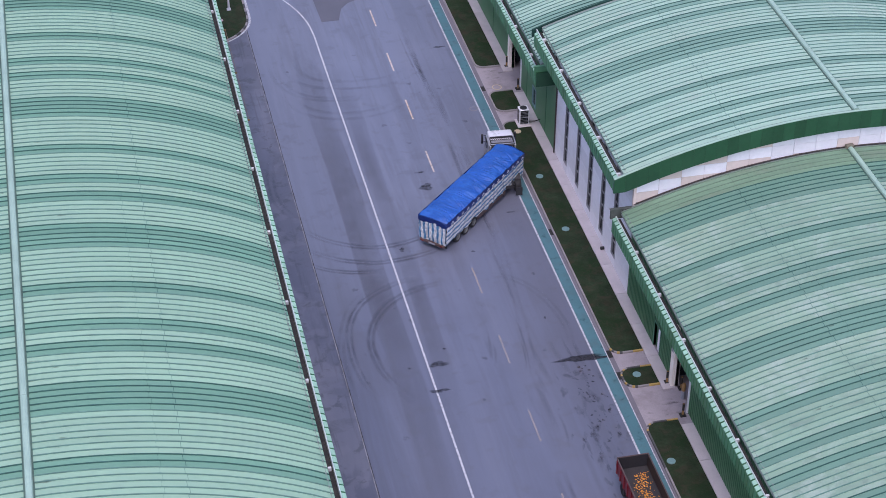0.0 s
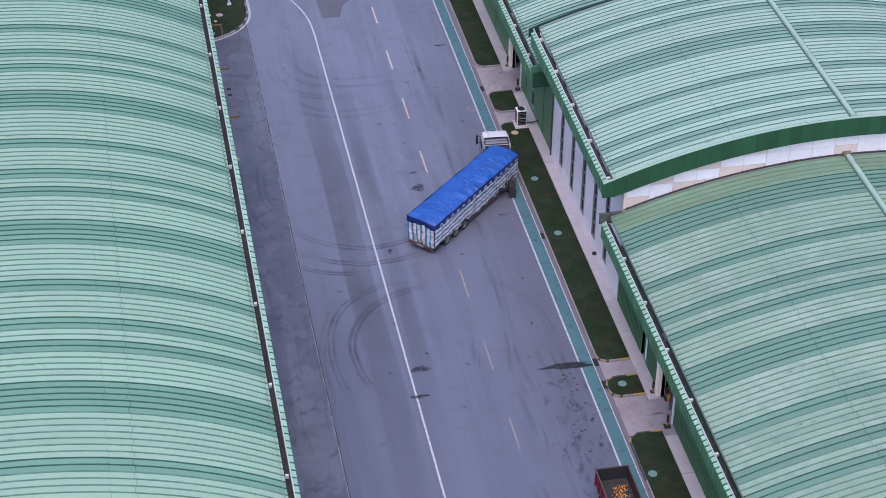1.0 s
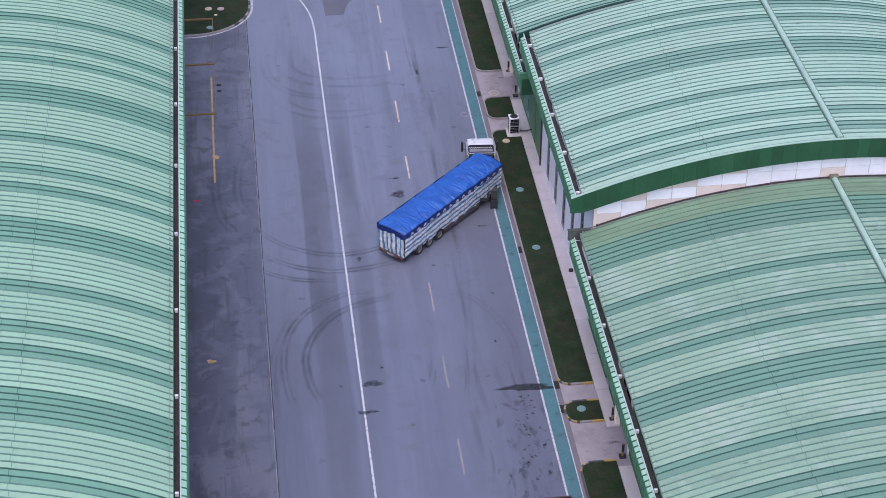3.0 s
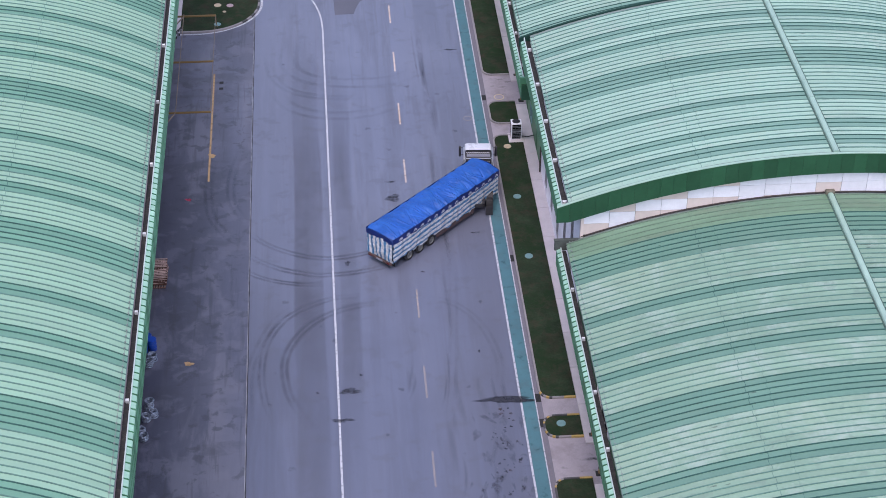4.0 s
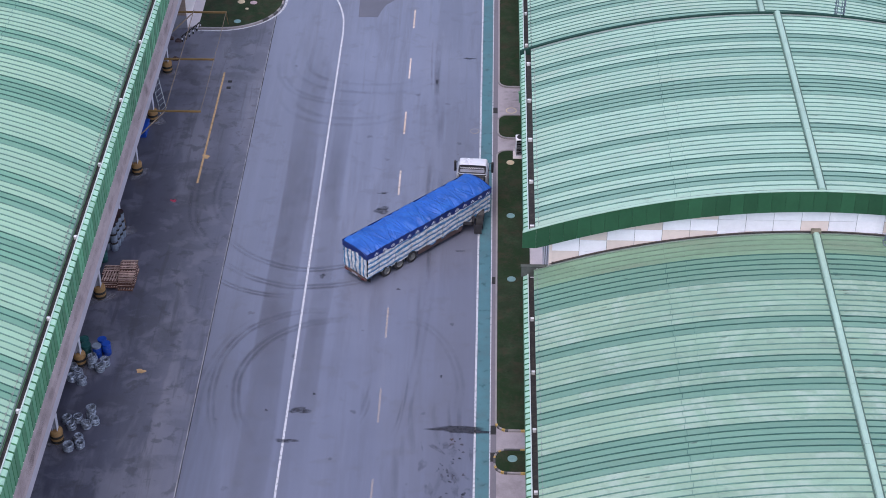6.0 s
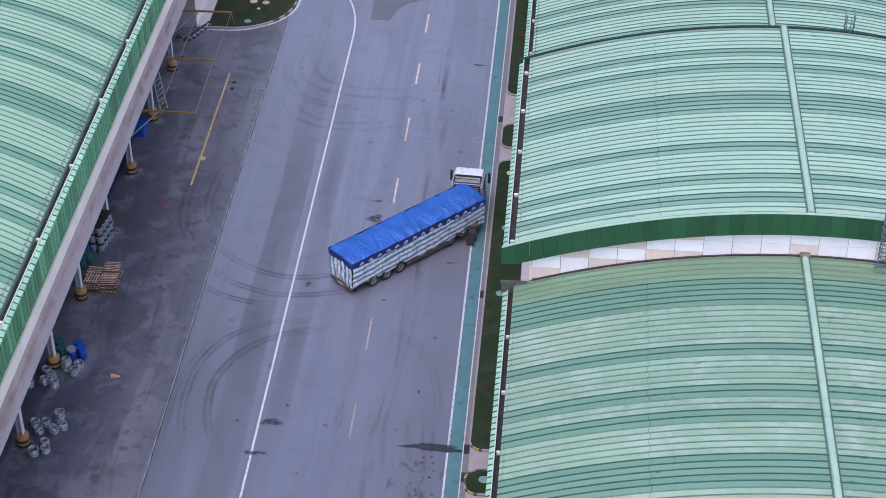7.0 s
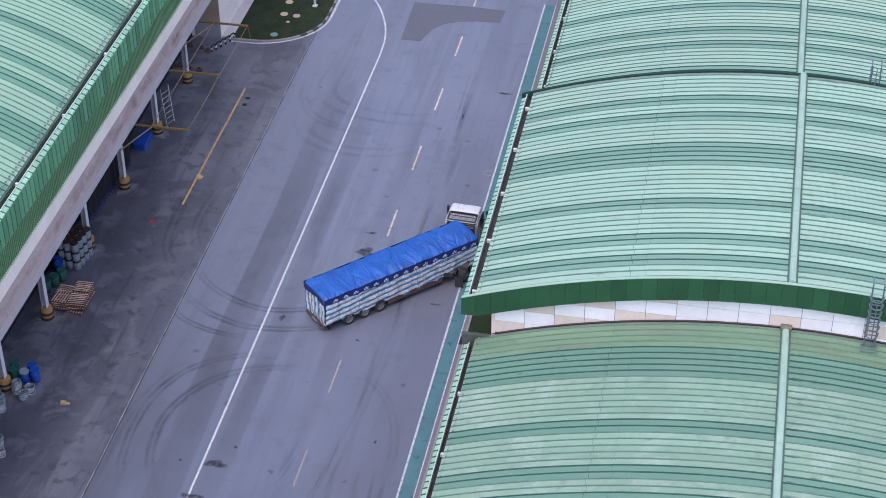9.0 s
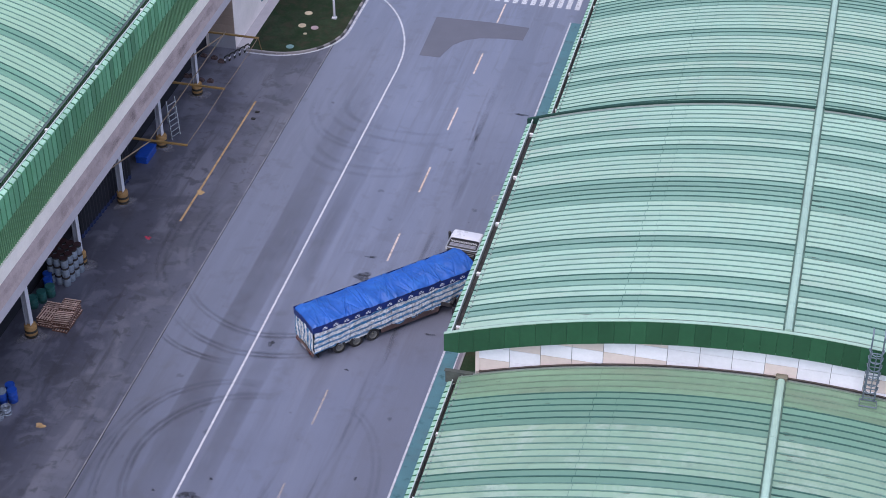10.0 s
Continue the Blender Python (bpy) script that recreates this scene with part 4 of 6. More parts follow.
def arched_roof(name, label, x_ridge, z_ridge, half, drop, y0, y1, y_start, sides=(1, -1), laps=(9.6, 8.35), sheets=None, stain=0, pitch=PITCH, dirty=1.0, bend=0.0):
    """y_start: the northern rim of a run of five dark sheets; stain: how many sheets at the north end are stained."""
    roof = thing(name, label, "roof")
    pale, deep = sheets or SHEETS

    def fall(x):
        return drop * x * x + bend * x ** 4

    meshes = {}
    for dark in (0, 1):
        for v in (0, 1):
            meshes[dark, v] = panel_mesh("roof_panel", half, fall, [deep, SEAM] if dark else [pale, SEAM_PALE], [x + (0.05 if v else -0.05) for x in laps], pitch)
    stained = panel_mesh("roof_panel", half, fall, [SHEET_STAINED, SEAM_STAIN], laps, pitch)
    first = math.ceil((y_start - y1) / pitch)
    last = math.floor((y_start - y0) / pitch)
    for i in range(first, last):
        y = y_start - (i + 1) * pitch
        me = stained if i - first < stain else meshes[ORDER[i % len(ORDER)], i % 2]
        for side in sides:
            if side > 0:
                part("roof_panel", me, [], roof, m=pose(x_ridge, y, z_ridge))
            else:
                part("roof_panel", MIRRORED.setdefault(me.name, mirrored(me)), [], roof, m=pose(x_ridge, y, z_ridge))
    under = Shape()
    lo = -half if -1 in sides else 0
    xs = [lo + (half - lo) * i / 24 for i in range(25)]
    vs = [(x_ridge + x, y, z_ridge - fall(x) - 0.02 - d) for y in (y0, y1) for d in (0, 0.2) for x in xs]
    k = len(xs)
    under.add(vs, [(i, i + 1, 2 * k + i + 1, 2 * k + i) for i in range(k - 1)] + [(k + i, 3 * k + i, 3 * k + i + 1, k + i + 1) for i in range(k - 1)]
              + [(i, k + i, k + i + 1, i + 1) for i in range(k - 1)] + [(2 * k + i, 2 * k + i + 1, 3 * k + i + 1, 3 * k + i) for i in range(k - 1)])
    part("roof_deck", under, CLOSURE, roof)
    cap, flange = Shape(), Shape()
    for s in range(10):
        a, b = y0 + (y1 - y0) * s / 10, y0 + (y1 - y0) * (s + 1) / 10 - 0.025
        flange.bevel_box(x_ridge - 0.29, x_ridge + 0.29, a, b, z_ridge - 0.03, z_ridge + 0.085, 0.03)
        cap.rings([[(x_ridge + dx, y, z_ridge + dz) for dx, dz in ((-0.2, 0.085), (-0.16, 0.19), (-0.06, 0.235), (0.06, 0.235), (0.16, 0.19), (0.2, 0.085))] for y in (b, a)])
    part("ridge_flange", flange, RIDGE_EDGE, roof, "darker green foot of the ridge flashing")
    part("ridge_cap", cap, RIDGE, roof, "pale green ridge flashing")
    rnd = random.Random(len(name) + int(y0))
    drips, runs = Shape(), Shape()
    for i in range(first, last):
        y = y_start - i * pitch
        for sgn, chance, reach in ((1, 0.75, 1.3), (-1, 0.5, 0.6)):
            if rnd.random() < chance * dirty:
                arch_smear(drips, x_ridge, z_ridge, fall, sgn * 0.22, sgn * (0.5 + rnd.random() ** 2 * reach), y - rnd.uniform(0.1, 0.2), rnd.uniform(0.12, 0.26), rnd.uniform(-0.08, 0.08))
    for _ in range(int((y1 - y0) * 2.2 * dirty)):
        y, x = rnd.uniform(y0 + 0.5, y1 - 0.5), 0.3 + rnd.random() ** 1.6 * 2.4
        arch_smear(runs, x_ridge, z_ridge, fall, x, x + rnd.uniform(0.5, 1.8), y, rnd.uniform(0.2, 0.5), rnd.uniform(-0.1, 0.1), 0.018)
    for _ in range(int((y1 - y0) * 0.5 * dirty)):
        y, x = rnd.uniform(y0 + 0.5, y1 - 0.5), -rnd.uniform(0.4, 16.0)
        arch_smear(runs, x_ridge, z_ridge, fall, x, x - rnd.uniform(0.3, 0.9), y, rnd.uniform(0.1, 0.22), 0.0, 0.018)
    if dirty:
        part("ridge_drips", drips, DRIP, roof)["kind"] = "stuff"
        part("rust_streaks", runs, STREAK, roof)["kind"] = "stuff"
    return roof


MIRRORED = {}


def mirrored(me):
    """The same sheet for the other slope."""
    out = me.copy()
    co = np.empty(len(out.vertices) * 3)
    out.vertices.foreach_get("co", co)
    co[0::3] *= -1
    out.vertices.foreach_set("co", co)
    out.flip_normals()
    return out


DRIP = worn(material("dark_drip", (0.05, 0.055, 0.048), 0.7, spread=0.2), 0.5, 1.2, 0.34, 0.6, 0.8, soft=True)
STREAK = worn(material("dirt_streak", (0.1, 0.11, 0.1), 0.7, spread=0.2), 1.0, 1.6, 0.38, 0.66, 0.6, soft=True)


def eave(roof, x_out, z_top, z_bot, y0, y1, x_in, side, pitch, straps, piece_top=0.38, tones=None, z_strip=0.0):
    """Gutter, straps and the folded cladding pieces along an eave. side: +1 where the outside lies towards +x."""
    o = side
    g = Shape()
    ga, gb = sorted((x_in + 0.02 * o, x_out - 0.1 * o))
    g.box(ga, gb, y0, y1, z_top - 0.4, z_top - 0.3)
    part("gutter", g, GUTTER, roof, "dark box gutter")
    rim = Shape()
    for k in range(int((y1 - y0) / 6) + 1):
        a, b = y0 + 6 * k, min(y0 + 6 * k + 5.99, y1)
        if b > a:
            lo, hi = sorted((x_out - 0.1 * o, x_out - 0.035 * o))
            rim.box(lo, hi, a, b, z_top - 0.42, z_top + 0.05)
    part("gutter_rim", rim, GUTTER_RIM, roof, "pale metal gutter lip")
    for y in straps:
        if y0 < y < y1:
            lo, hi = sorted((x_in + 0.08 * o, x_out - 0.18 * o))
            part("gutter_strap", Shape().bevel_box(lo, hi, y - 0.085, y + 0.085, z_top - 0.3, z_top - 0.08, 0.02), STRAP, roof)
    strip = Shape()
    xs_ = x_in - 0.16 * o
    for i in range(int((y1 - y0) / PITCH)):
        ya = y0 + i * PITCH
        strip.box(xs_ - 0.012, xs_ + 0.012, ya + 0.03, ya + PITCH - 0.09, z_strip, z_strip + 0.012)
        strip.box(xs_ - 0.05, xs_ + 0.05, ya + PITCH - 0.08, ya + PITCH - 0.02, z_strip, z_strip + 0.1)
    if z_strip:
        part("closure_strip", strip, CLOSURE, roof)["kind"] = "stuff"
    s = Shape()
    a, d = x_out - 0.04 * o, piece_top
    face = x_out + (d - 0.14) * o
    pro = [(a, z_top), (face - 0.04 * o, z_top - 0.1), (face, z_top - 0.15), (face, z_bot), (a, z_bot)]
    wid = pitch - 0.12
    vs = [(x, y, z) for y in (0.0, wid) for x, z in pro]
    quads = [(0, 1, 6, 5), (1, 2, 7, 6), (2, 3, 8, 7), (3, 4, 9, 8), (4, 0, 5, 9)]
    for q, slot in zip(quads, (1, 1, 0, 0, 0)):
        s.add([vs[i] for i in q], [(0, 1, 2, 3)], slot)
    s.add([vs[i] for i in range(5)], [(4, 3, 2, 1, 0)]), s.add([vs[i] for i in range(5, 10)], [(0, 1, 2, 3, 4)])
    lo, hi = sorted((a, face - 0.05 * o))
    s.box(lo, hi, wid, pitch, z_bot, z_top - 0.3, 2)
    me = [s.mesh("fascia_piece", [mt, CAP_GREEN, FASCIA]) for mt in (tones or (CLADDING, CLADDING_DEEP))]
    pick = random.Random(int(z_top * 10))
    for i in range(int((y1 - y0) / pitch)):
        part("fascia_piece", me[pick.random() < 0.4], [], roof, m=pose(0, y0 + i * pitch, 0))


south = arched_roof("arched_roof_south", "low arched pale and sea-green standing seam roof", 27.6, 11.18, 17.75, 0.0103, -82.0, -31.95, -34.26, sheets=(SHEET_OLD, SHEET_OLD_DARK), stain=4, pitch=0.5185, dirty=1.6)
middle = arched_roof("arched_roof_middle", "tall arched green standing seam roof with dark end fascia", 27.6, 14.5, 17.75, 0.0102, -32.15, -9.2, -17.97, laps=(8.15, 9.0), pitch=0.5196, dirty=0.9)
north = arched_roof("arched_roof_north", "low arched green standing seam roof beyond the tall one", 27.6, 11.18, 17.75, 0.0103, -9.6, 42.0, -2.65, dirty=0.6)
west = arched_roof("arched_roof_west", "broad arched green standing seam roof over the loading bays", -33.3, 20.1, 15.76, 0.0141, -84.0, 42.0, -26.98, laps=(6.7, 8.0), sheets=(WEST_LIGHT, WEST_DARK), pitch=0.516, dirty=0.35, bend=7.1e-6)

# East eaves use darker greens, their weaker light put into the colour.
eave(south, 9.42, 7.55, 6.3, -82.0, -32.0, 9.9, -1, 0.5, [-36.49 - 5.2 * k for k in range(9)], tones=(CLADDING_DEEP, GREEN_WALL), z_strip=11.18 - 0.0103 * 17.54 ** 2)
eave(middle, 9.35, 11.1, 9.86, -32.1, -9.3, 9.9, -1, 0.5, [-10.84 - 5.15 * k for k in range(5)], tones=(CLADDING_DEEP, GREEN_WALL), z_strip=14.5 - 0.0102 * 17.54 ** 2)
eave(north, 9.42, 7.55, 6.3, -10.3, 42.0, 9.9, -1, 0.5, [-7.0 + 5.15 * k for k in range(9)], tones=(CLADDING_DEEP, GREEN_WALL), z_strip=11.18 - 0.0103 * 17.54 ** 2)
eave(west, -17.1, 16.0, 14.1, -84.0, 42.0, -17.56, 1, 0.6, [-9.3 - 7.72 * k for k in range(-6, 10)], z_strip=16.34)


def arch_z(x, top, drop, ridge=27.6):
    return top - drop * (x - ridge) ** 2


# dark end fascia of the tall roof, piece by piece, and the joint flashing at its far end
for i in range(43):
    a, b = 9.05 + 0.86 * i, 9.05 + 0.86 * (i + 1) - 0.01
    s = Shape()
    pts = []
    for x in (a, b):
        zt = arch_z(x, 14.56, 0.0102)
        zb = max(zt - 1.55, 9.86) if x < 30 else zt - 1.55
        pts.append((x, zt, zb))
    (xa, ta, ba), (xb, tb, bb) = pts
    s.rings([[(xa, -32.34, ba), (xb, -32.34, bb), (xb, -32.34, tb), (xa, -32.34, ta)], [(xa, -32.17, ba), (xb, -32.17, bb), (xb, -32.17, tb), (xa, -32.17, ta)]])
    part("end_fascia_panel", s, FASCIA, middle)
    lip = Shape()
    lip.rings([[(xa, -32.37, ta), (xb + 0.015, -32.37, tb), (xb + 0.015, -32.37, tb + 0.05), (xa, -32.37, ta + 0.05)], [(xa, -32.18, ta), (xb + 0.015, -32.18, tb), (xb + 0.015, -32.18, tb + 0.05), (xa, -32.18, ta + 0.05)]])
    part("end_trim", lip, SHEET_LIGHT, middle)
soffit = Shape()
for i in range(31):
    a, b = 9.1 + 1.2 * i, 9.1 + 1.2 * (i + 1)
    soffit.add([(a, -32.2, max(arch_z(a, 14.56, 0.0102) - 1.5, 9.9)), (b, -32.2, max(arch_z(b, 14.56, 0.0102) - 1.5, 9.9)), (b, -31.9, max(arch_z(b, 14.56, 0.0102) - 1.5, 9.9)), (a, -31.9, max(arch_z(a, 14.56, 0.0102) - 1.5, 9.9))], [(0, 1, 2, 3)])
part("end_soffit", soffit, FASCIA, middle)
flash = Shape()
for i in range(30):
    a, b = 9.05 + 1.22 * i, 9.05 + 1.22 * (i + 1)
    za, zb = arch_z(a, 14.5, 0.0102), arch_z(b, 14.5, 0.0102)
    flash.rings([[(a, -9.3, za - 0.6), (b, -9.3, zb - 0.6), (b, -9.3, zb + 0.1), (a, -9.3, za + 0.1)], [(a, -9.12, za - 0.6), (b, -9.12, zb - 0.6), (b, -9.12, zb + 0.1), (a, -9.12, za + 0.1)]])
part("end_flashing", flash, SEAM_DEEP, middle, "green flashing where the roof steps down")
for y0, y1, r, mt in ((-32.05, -31.85, south, COPING), (-10.45, -10.25, north, CLADDING_DEEP)):
    part("end_coping", Shape().bevel_box(9.05, 10.75, y0, y1, 7.35, 8.15, 0.04).box(9.0, 10.8, y0 - 0.03, y1 + 0.03, 8.15, 8.2), mt, r, "weathered coping at the end of the eave")

part("end_box", Shape().bevel_box(9.2, 10.92, -10.62, -10.46, 6.3, 7.66, 0.02).box(9.3, 10.88, -10.46, -10.3, 6.28, 6.36), FASCIA, north, "dark green boxed end of the eave")
part("ridge_end", Shape().bevel_box(27.28, 27.92, -32.25, -31.9, 11.1, 11.5, 0.05), STAINED_END, south, "rusty brown end of the ridge flashing")
# ---- the eastern warehouse walls ----
WX = 10.9


def ribbed_wall(name, label, y0, y1, z0, z1, x=WX, rib=0.3, holes=()):
    wall = thing(name, label, "wall")
    wall["kind"] = "structure"
    core = Shape()
    cuts = sorted(holes)
    y = y0
    for a, b, lo, hi in cuts:
        core.box(x, x + 0.25, y, a, z0, z1)
        if lo > z0:
            core.box(x, x + 0.25, a, b, z0, lo)
        core.box(x, x + 0.25, a, b, hi, z1)
        y = b
    core.box(x, x + 0.25, y, y1, z0, z1)
    part("wall_core", core, GREEN_WALL, wall)
    full_rib = Shape().bevel_box(x - 0.035, x, -0.05, 0.05, z0 + 0.1, z1, 0.012).mesh("wall_rib", [GREEN_WALL_DARK])
    for i in range(int((y1 - y0) / rib)):
        yy = y0 + (i + 0.5) * rib
        hole = [h for h in holes if h[0] - 0.1 < yy < h[1] + 0.1]
        if hole:
            s = Shape().box(x - 0.035, x, -0.05, 0.05, hole[0][3] + 0.05, z1)
            part("wall_rib", s, GREEN_WALL_DARK, wall, m=pose(0, yy, 0))
        else:
            part("wall_rib", full_rib, [], wall, m=pose(0, yy, 0))
    return wall


south_wall = ribbed_wall("wall_south", "green ribbed sheet warehouse wall with a dark gateway", -82, -32.0, 0.0, 7.9, holes=((-46.1, -43.3, 0.0, 4.6), (-39.7, -38.4, 0.0, 2.3)))
north_wall = ribbed_wall("wall_north", "green sheet warehouse wall with a dark gateway", -11.25, 42, 0.0, 7.9, rib=6.2, holes=((-5.0, -3.9, 0.6, 2.4), (0.1, 3.4, 0.0, 4.6)))
for wall, y0, y1 in ((south_wall, -46.1, -43.3), (north_wall, 0.1, 3.4)):
    gate = thing("gateway", "dark open gateway with white piers and jambs", "gateway")
    part("pier", Shape().bevel_box(WX - 0.3, WX + 0.3, y1 + (0.0 if wall is south_wall else 0.0), y1 + 0.55, 0.0, 5.4, 0.03), WHITE_BAND, gate, "white pier")
    part("jamb", Shape().box(WX - 0.1, WX + 0.28, y0 - 0.14, y0, 0.0, 4.7), WHITE_PANEL, gate)
    part("lintel", Shape().box(WX - 0.06, WX + 0.28, y0, y1, 4.6, 4.8), FASCIA, gate)
    part("threshold", Shape().box(WX - 0.1, WX + 6, y0, y1, 0.021, 0.03), PAVING, gate)
    if wall is south_wall:
        part("notice_plate", Shape().box(WX - 0.32, WX - 0.3, y1 + 0.14, y1 + 0.42, 3.1, 3.9), STEEL_GREY, gate, "small grey notice plate")
# Unseen inner walls, near-black so that the gateways look unlit.
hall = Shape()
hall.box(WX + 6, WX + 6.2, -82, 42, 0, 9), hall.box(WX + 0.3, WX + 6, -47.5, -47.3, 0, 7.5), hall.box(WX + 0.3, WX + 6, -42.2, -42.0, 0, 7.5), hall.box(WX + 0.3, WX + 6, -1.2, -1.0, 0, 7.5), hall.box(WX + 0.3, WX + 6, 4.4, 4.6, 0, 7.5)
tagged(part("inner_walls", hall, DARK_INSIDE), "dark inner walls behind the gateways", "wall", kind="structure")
d = thing("side_door", "white side door in a dark recess of the green wall", "door")
part("recess", Shape().box(WX + 0.18, WX + 0.24, -39.68, -38.42, 0.0, 2.28), GREEN_WALL_DARK, d)
part("leaf", Shape().bevel_box(WX + 0.1, WX + 0.16, -39.62, -38.95, 0.08, 2.1, 0.01), WHITE_PANEL, d)
part("frame", Shape().box(WX - 0.04, WX + 0.2, -39.78, -39.7, 0.0, 2.36).box(WX - 0.04, WX + 0.2, -38.4, -38.32, 0.0, 2.36).box(WX - 0.04, WX + 0.2, -39.78, -38.32, 2.3, 2.38), TRIM_GREEN, d)
w = thing("side_window", "small teal-framed window in the green wall", "window")
part("pane", Shape().box(WX + 0.08, WX + 0.1, -4.95, -3.95, 0.65, 2.35), GLASS_DARK, w)
part("window_frame", Shape().box(WX - 0.05, WX + 0.12, -5.05, -4.95, 0.55, 2.45).box(WX - 0.05, WX + 0.12, -3.95, -3.85, 0.55, 2.45).box(WX - 0.05, WX + 0.12, -4.95, -3.95, 2.35, 2.45).box(WX - 0.05, WX + 0.12, -4.95, -3.95, 0.55, 0.65), COVER_TEAL, w)

# white panelled middle wall with tall windows
mid_wall = thing("wall_middle", "white panelled wall with tall narrow dark windows", "wall")
mid_wall["kind"] = "structure"
WIN = [(-15.0, -14.05), (-18.45, -17.5), (-21.9, -20.9), (-25.3, -24.3), (-28.6, -27.6)]
core, y = Shape(), -11.25
for a, b in WIN:
    core.box(WX + 0.03, WX + 0.3, b, y, 0, 10.6), core.box(WX + 0.03, WX + 0.3, a, b, 0, 0.9), core.box(WX + 0.03, WX + 0.3, a, b, 9.6, 10.6)
    y = a
core.box(WX + 0.03, WX + 0.3, -31.7, y, 0, 10.6)
part("wall_core", core, JOINT, mid_wall)
edges = [-11.25] + [e for a, b in WIN for e in (b, a)] + [-31.9]
for k in range(0, len(edges), 2):
    for z in range(8):
        lo, hi = edges[k + 1], edges[k]
        part("wall_panel", Shape().bevel_box(WX - 0.03, WX + 0.03, lo + 0.015, hi - 0.015, 1.33 * z + 0.015, 1.33 * (z + 1) - 0.015, 0.012), WHITE_PANEL, mid_wall)
for i, (a, b) in enumerate(WIN):
    part("sill_panel", Shape().bevel_box(WX - 0.03, WX + 0.03, a + 0.015, b - 0.015, 0.0, 0.9, 0.012), WHITE_PANEL, mid_wall)
    win = thing(f"window_{i + 1}", "tall narrow dark glazed window between white panels", "window", group="tall windows in the white wall")
    win["kind"] = "structure"
    part("window_frame", Shape().box(WX - 0.05, WX + 0.06, a, a + 0.12, 0.9, 9.6).box(WX - 0.05, WX + 0.06, b - 0.1, b, 0.9, 9.6).box(WX - 0.05, WX + 0.06, a + 0.12, b - 0.1, 0.9, 1.0), FRAME_GREY, win)
    for z in range(7):
        part("pane", Shape().box(WX + 0.08, WX + 0.1, a + 0.12, b - 0.1, 1.0 + 1.22 * z, 1.0 + 1.22 * (z + 1) - 0.07), GLASS_DARK, win)
        part("transom", Shape().box(WX + 0.02, WX + 0.12, a + 0.12, b - 0.1, 1.0 + 1.22 * (z + 1) - 0.07, 1.0 + 1.22 * (z + 1)), FRAME_GREY, win)
part("downpipe", Shape().tube([(10.55, -11.5, 9.7), (10.72, -11.5, 9.3), (10.78, -11.5, 8.8), (10.78, -11.5, 0.12)], 0.07), BROWN_TRIM, mid_wall, "dark brown downpipe at the corner")
part("corner_return", Shape().box(WX, WX + 0.4, -11.3, -11.2, 0, 10.6), GREEN_WALL, mid_wall)

# gable wall of stepped white and rosy panels above the low roof
gable = thing("gable_wall", "curved gable strip of white and rosy panels above the low roof", "wall")
gable["kind"] = "structure"
gc = Shape()
ROSY = {(0, 0), (1, 2), (2, 1), (2, 3), (3, 3), (3, 1), (4, 2), (5, 4), (5, 2), (7, 2), (9, 3), (12, 3), (14, 2), (15, 3), (17, 1), (17, 2)}


def clip_panel(a, b, z0, z1):
    """The outline of a panel between the low roof and the fascia of the tall one."""
    xs = [a + (b - a) * i / 6 for i in range(7)]
    low = [max(z0, arch_z(x, 11.2, 0.0103)) for x in xs]
    high = [min(z1, arch_z(x, 14.56, 0.0102) - 1.35) for x in xs]
    if max(h - l for h, l in zip(high, low)) < 0.04:
        return None
    keep = [(x, l, max(h, l + 0.004)) for x, l, h in zip(xs, low, high) if h > l - 0.3]
    return [(x, l) for x, l, _ in keep] + [(x, h) for x, _, h in reversed(keep)]


for i in range(20):
    a, b = 10.97 + 1.74 * i, 10.97 + 1.74 * (i + 1)
    zl = [arch_z(x, 11.18, 0.0103) for x in (a, b)]
    zh = [arch_z(x, 14.56, 0.0102) - 1.35 for x in (a, b)]
    gc.rings([[(a, -31.84, zl[0] - 0.3), (b, -31.84, zl[1] - 0.3), (b, -31.84, zh[1]), (a, -31.84, zh[0])], [(a, -31.6, zl[0] - 0.3), (b, -31.6, zl[1] - 0.3), (b, -31.6, zh[1]), (a, -31.6, zh[0])]])
    for row in range(7):
        ring = clip_panel(a + 0.014, b - 0.014, 8.48 + 0.883 * row + 0.014, 8.48 + 0.883 * (row + 1) - 0.014)
        if ring:
            part("gable_panel", Shape().rings([[(x, -31.9, z) for x, z in ring], [(x, -31.84, z) for x, z in ring]]), ROSE_PANEL if (i, row) in ROSY else WHITE_PANEL, gable)
part("wall_core", gc, JOINT, gable)
part("corner_post", Shape().box(10.78, 10.98, -31.96, -31.7, 7.9, 10.2), ROSE_PANEL, gable)
fl = Shape()
for i in range(30):
    a, b = 10.8 + 1.2 * i, 10.8 + 1.2 * (i + 1)
    za, zb = arch_z(a, 11.18, 0.0103), arch_z(b, 11.18, 0.0103)
    fl.rings([[(a, -32.0, za + 0.06), (b, -32.0, zb + 0.06), (b, -32.0, zb + 0.1), (a, -32.0, za + 0.1)], [(a, -31.88, za + 0.06), (b, -31.88, zb + 0.06), (b, -31.88, zb + 0.1), (a, -31.88, za + 0.1)]])
part("foot_flashing", fl, BROWN_TRIM, gable, "dark brown foot flashing")


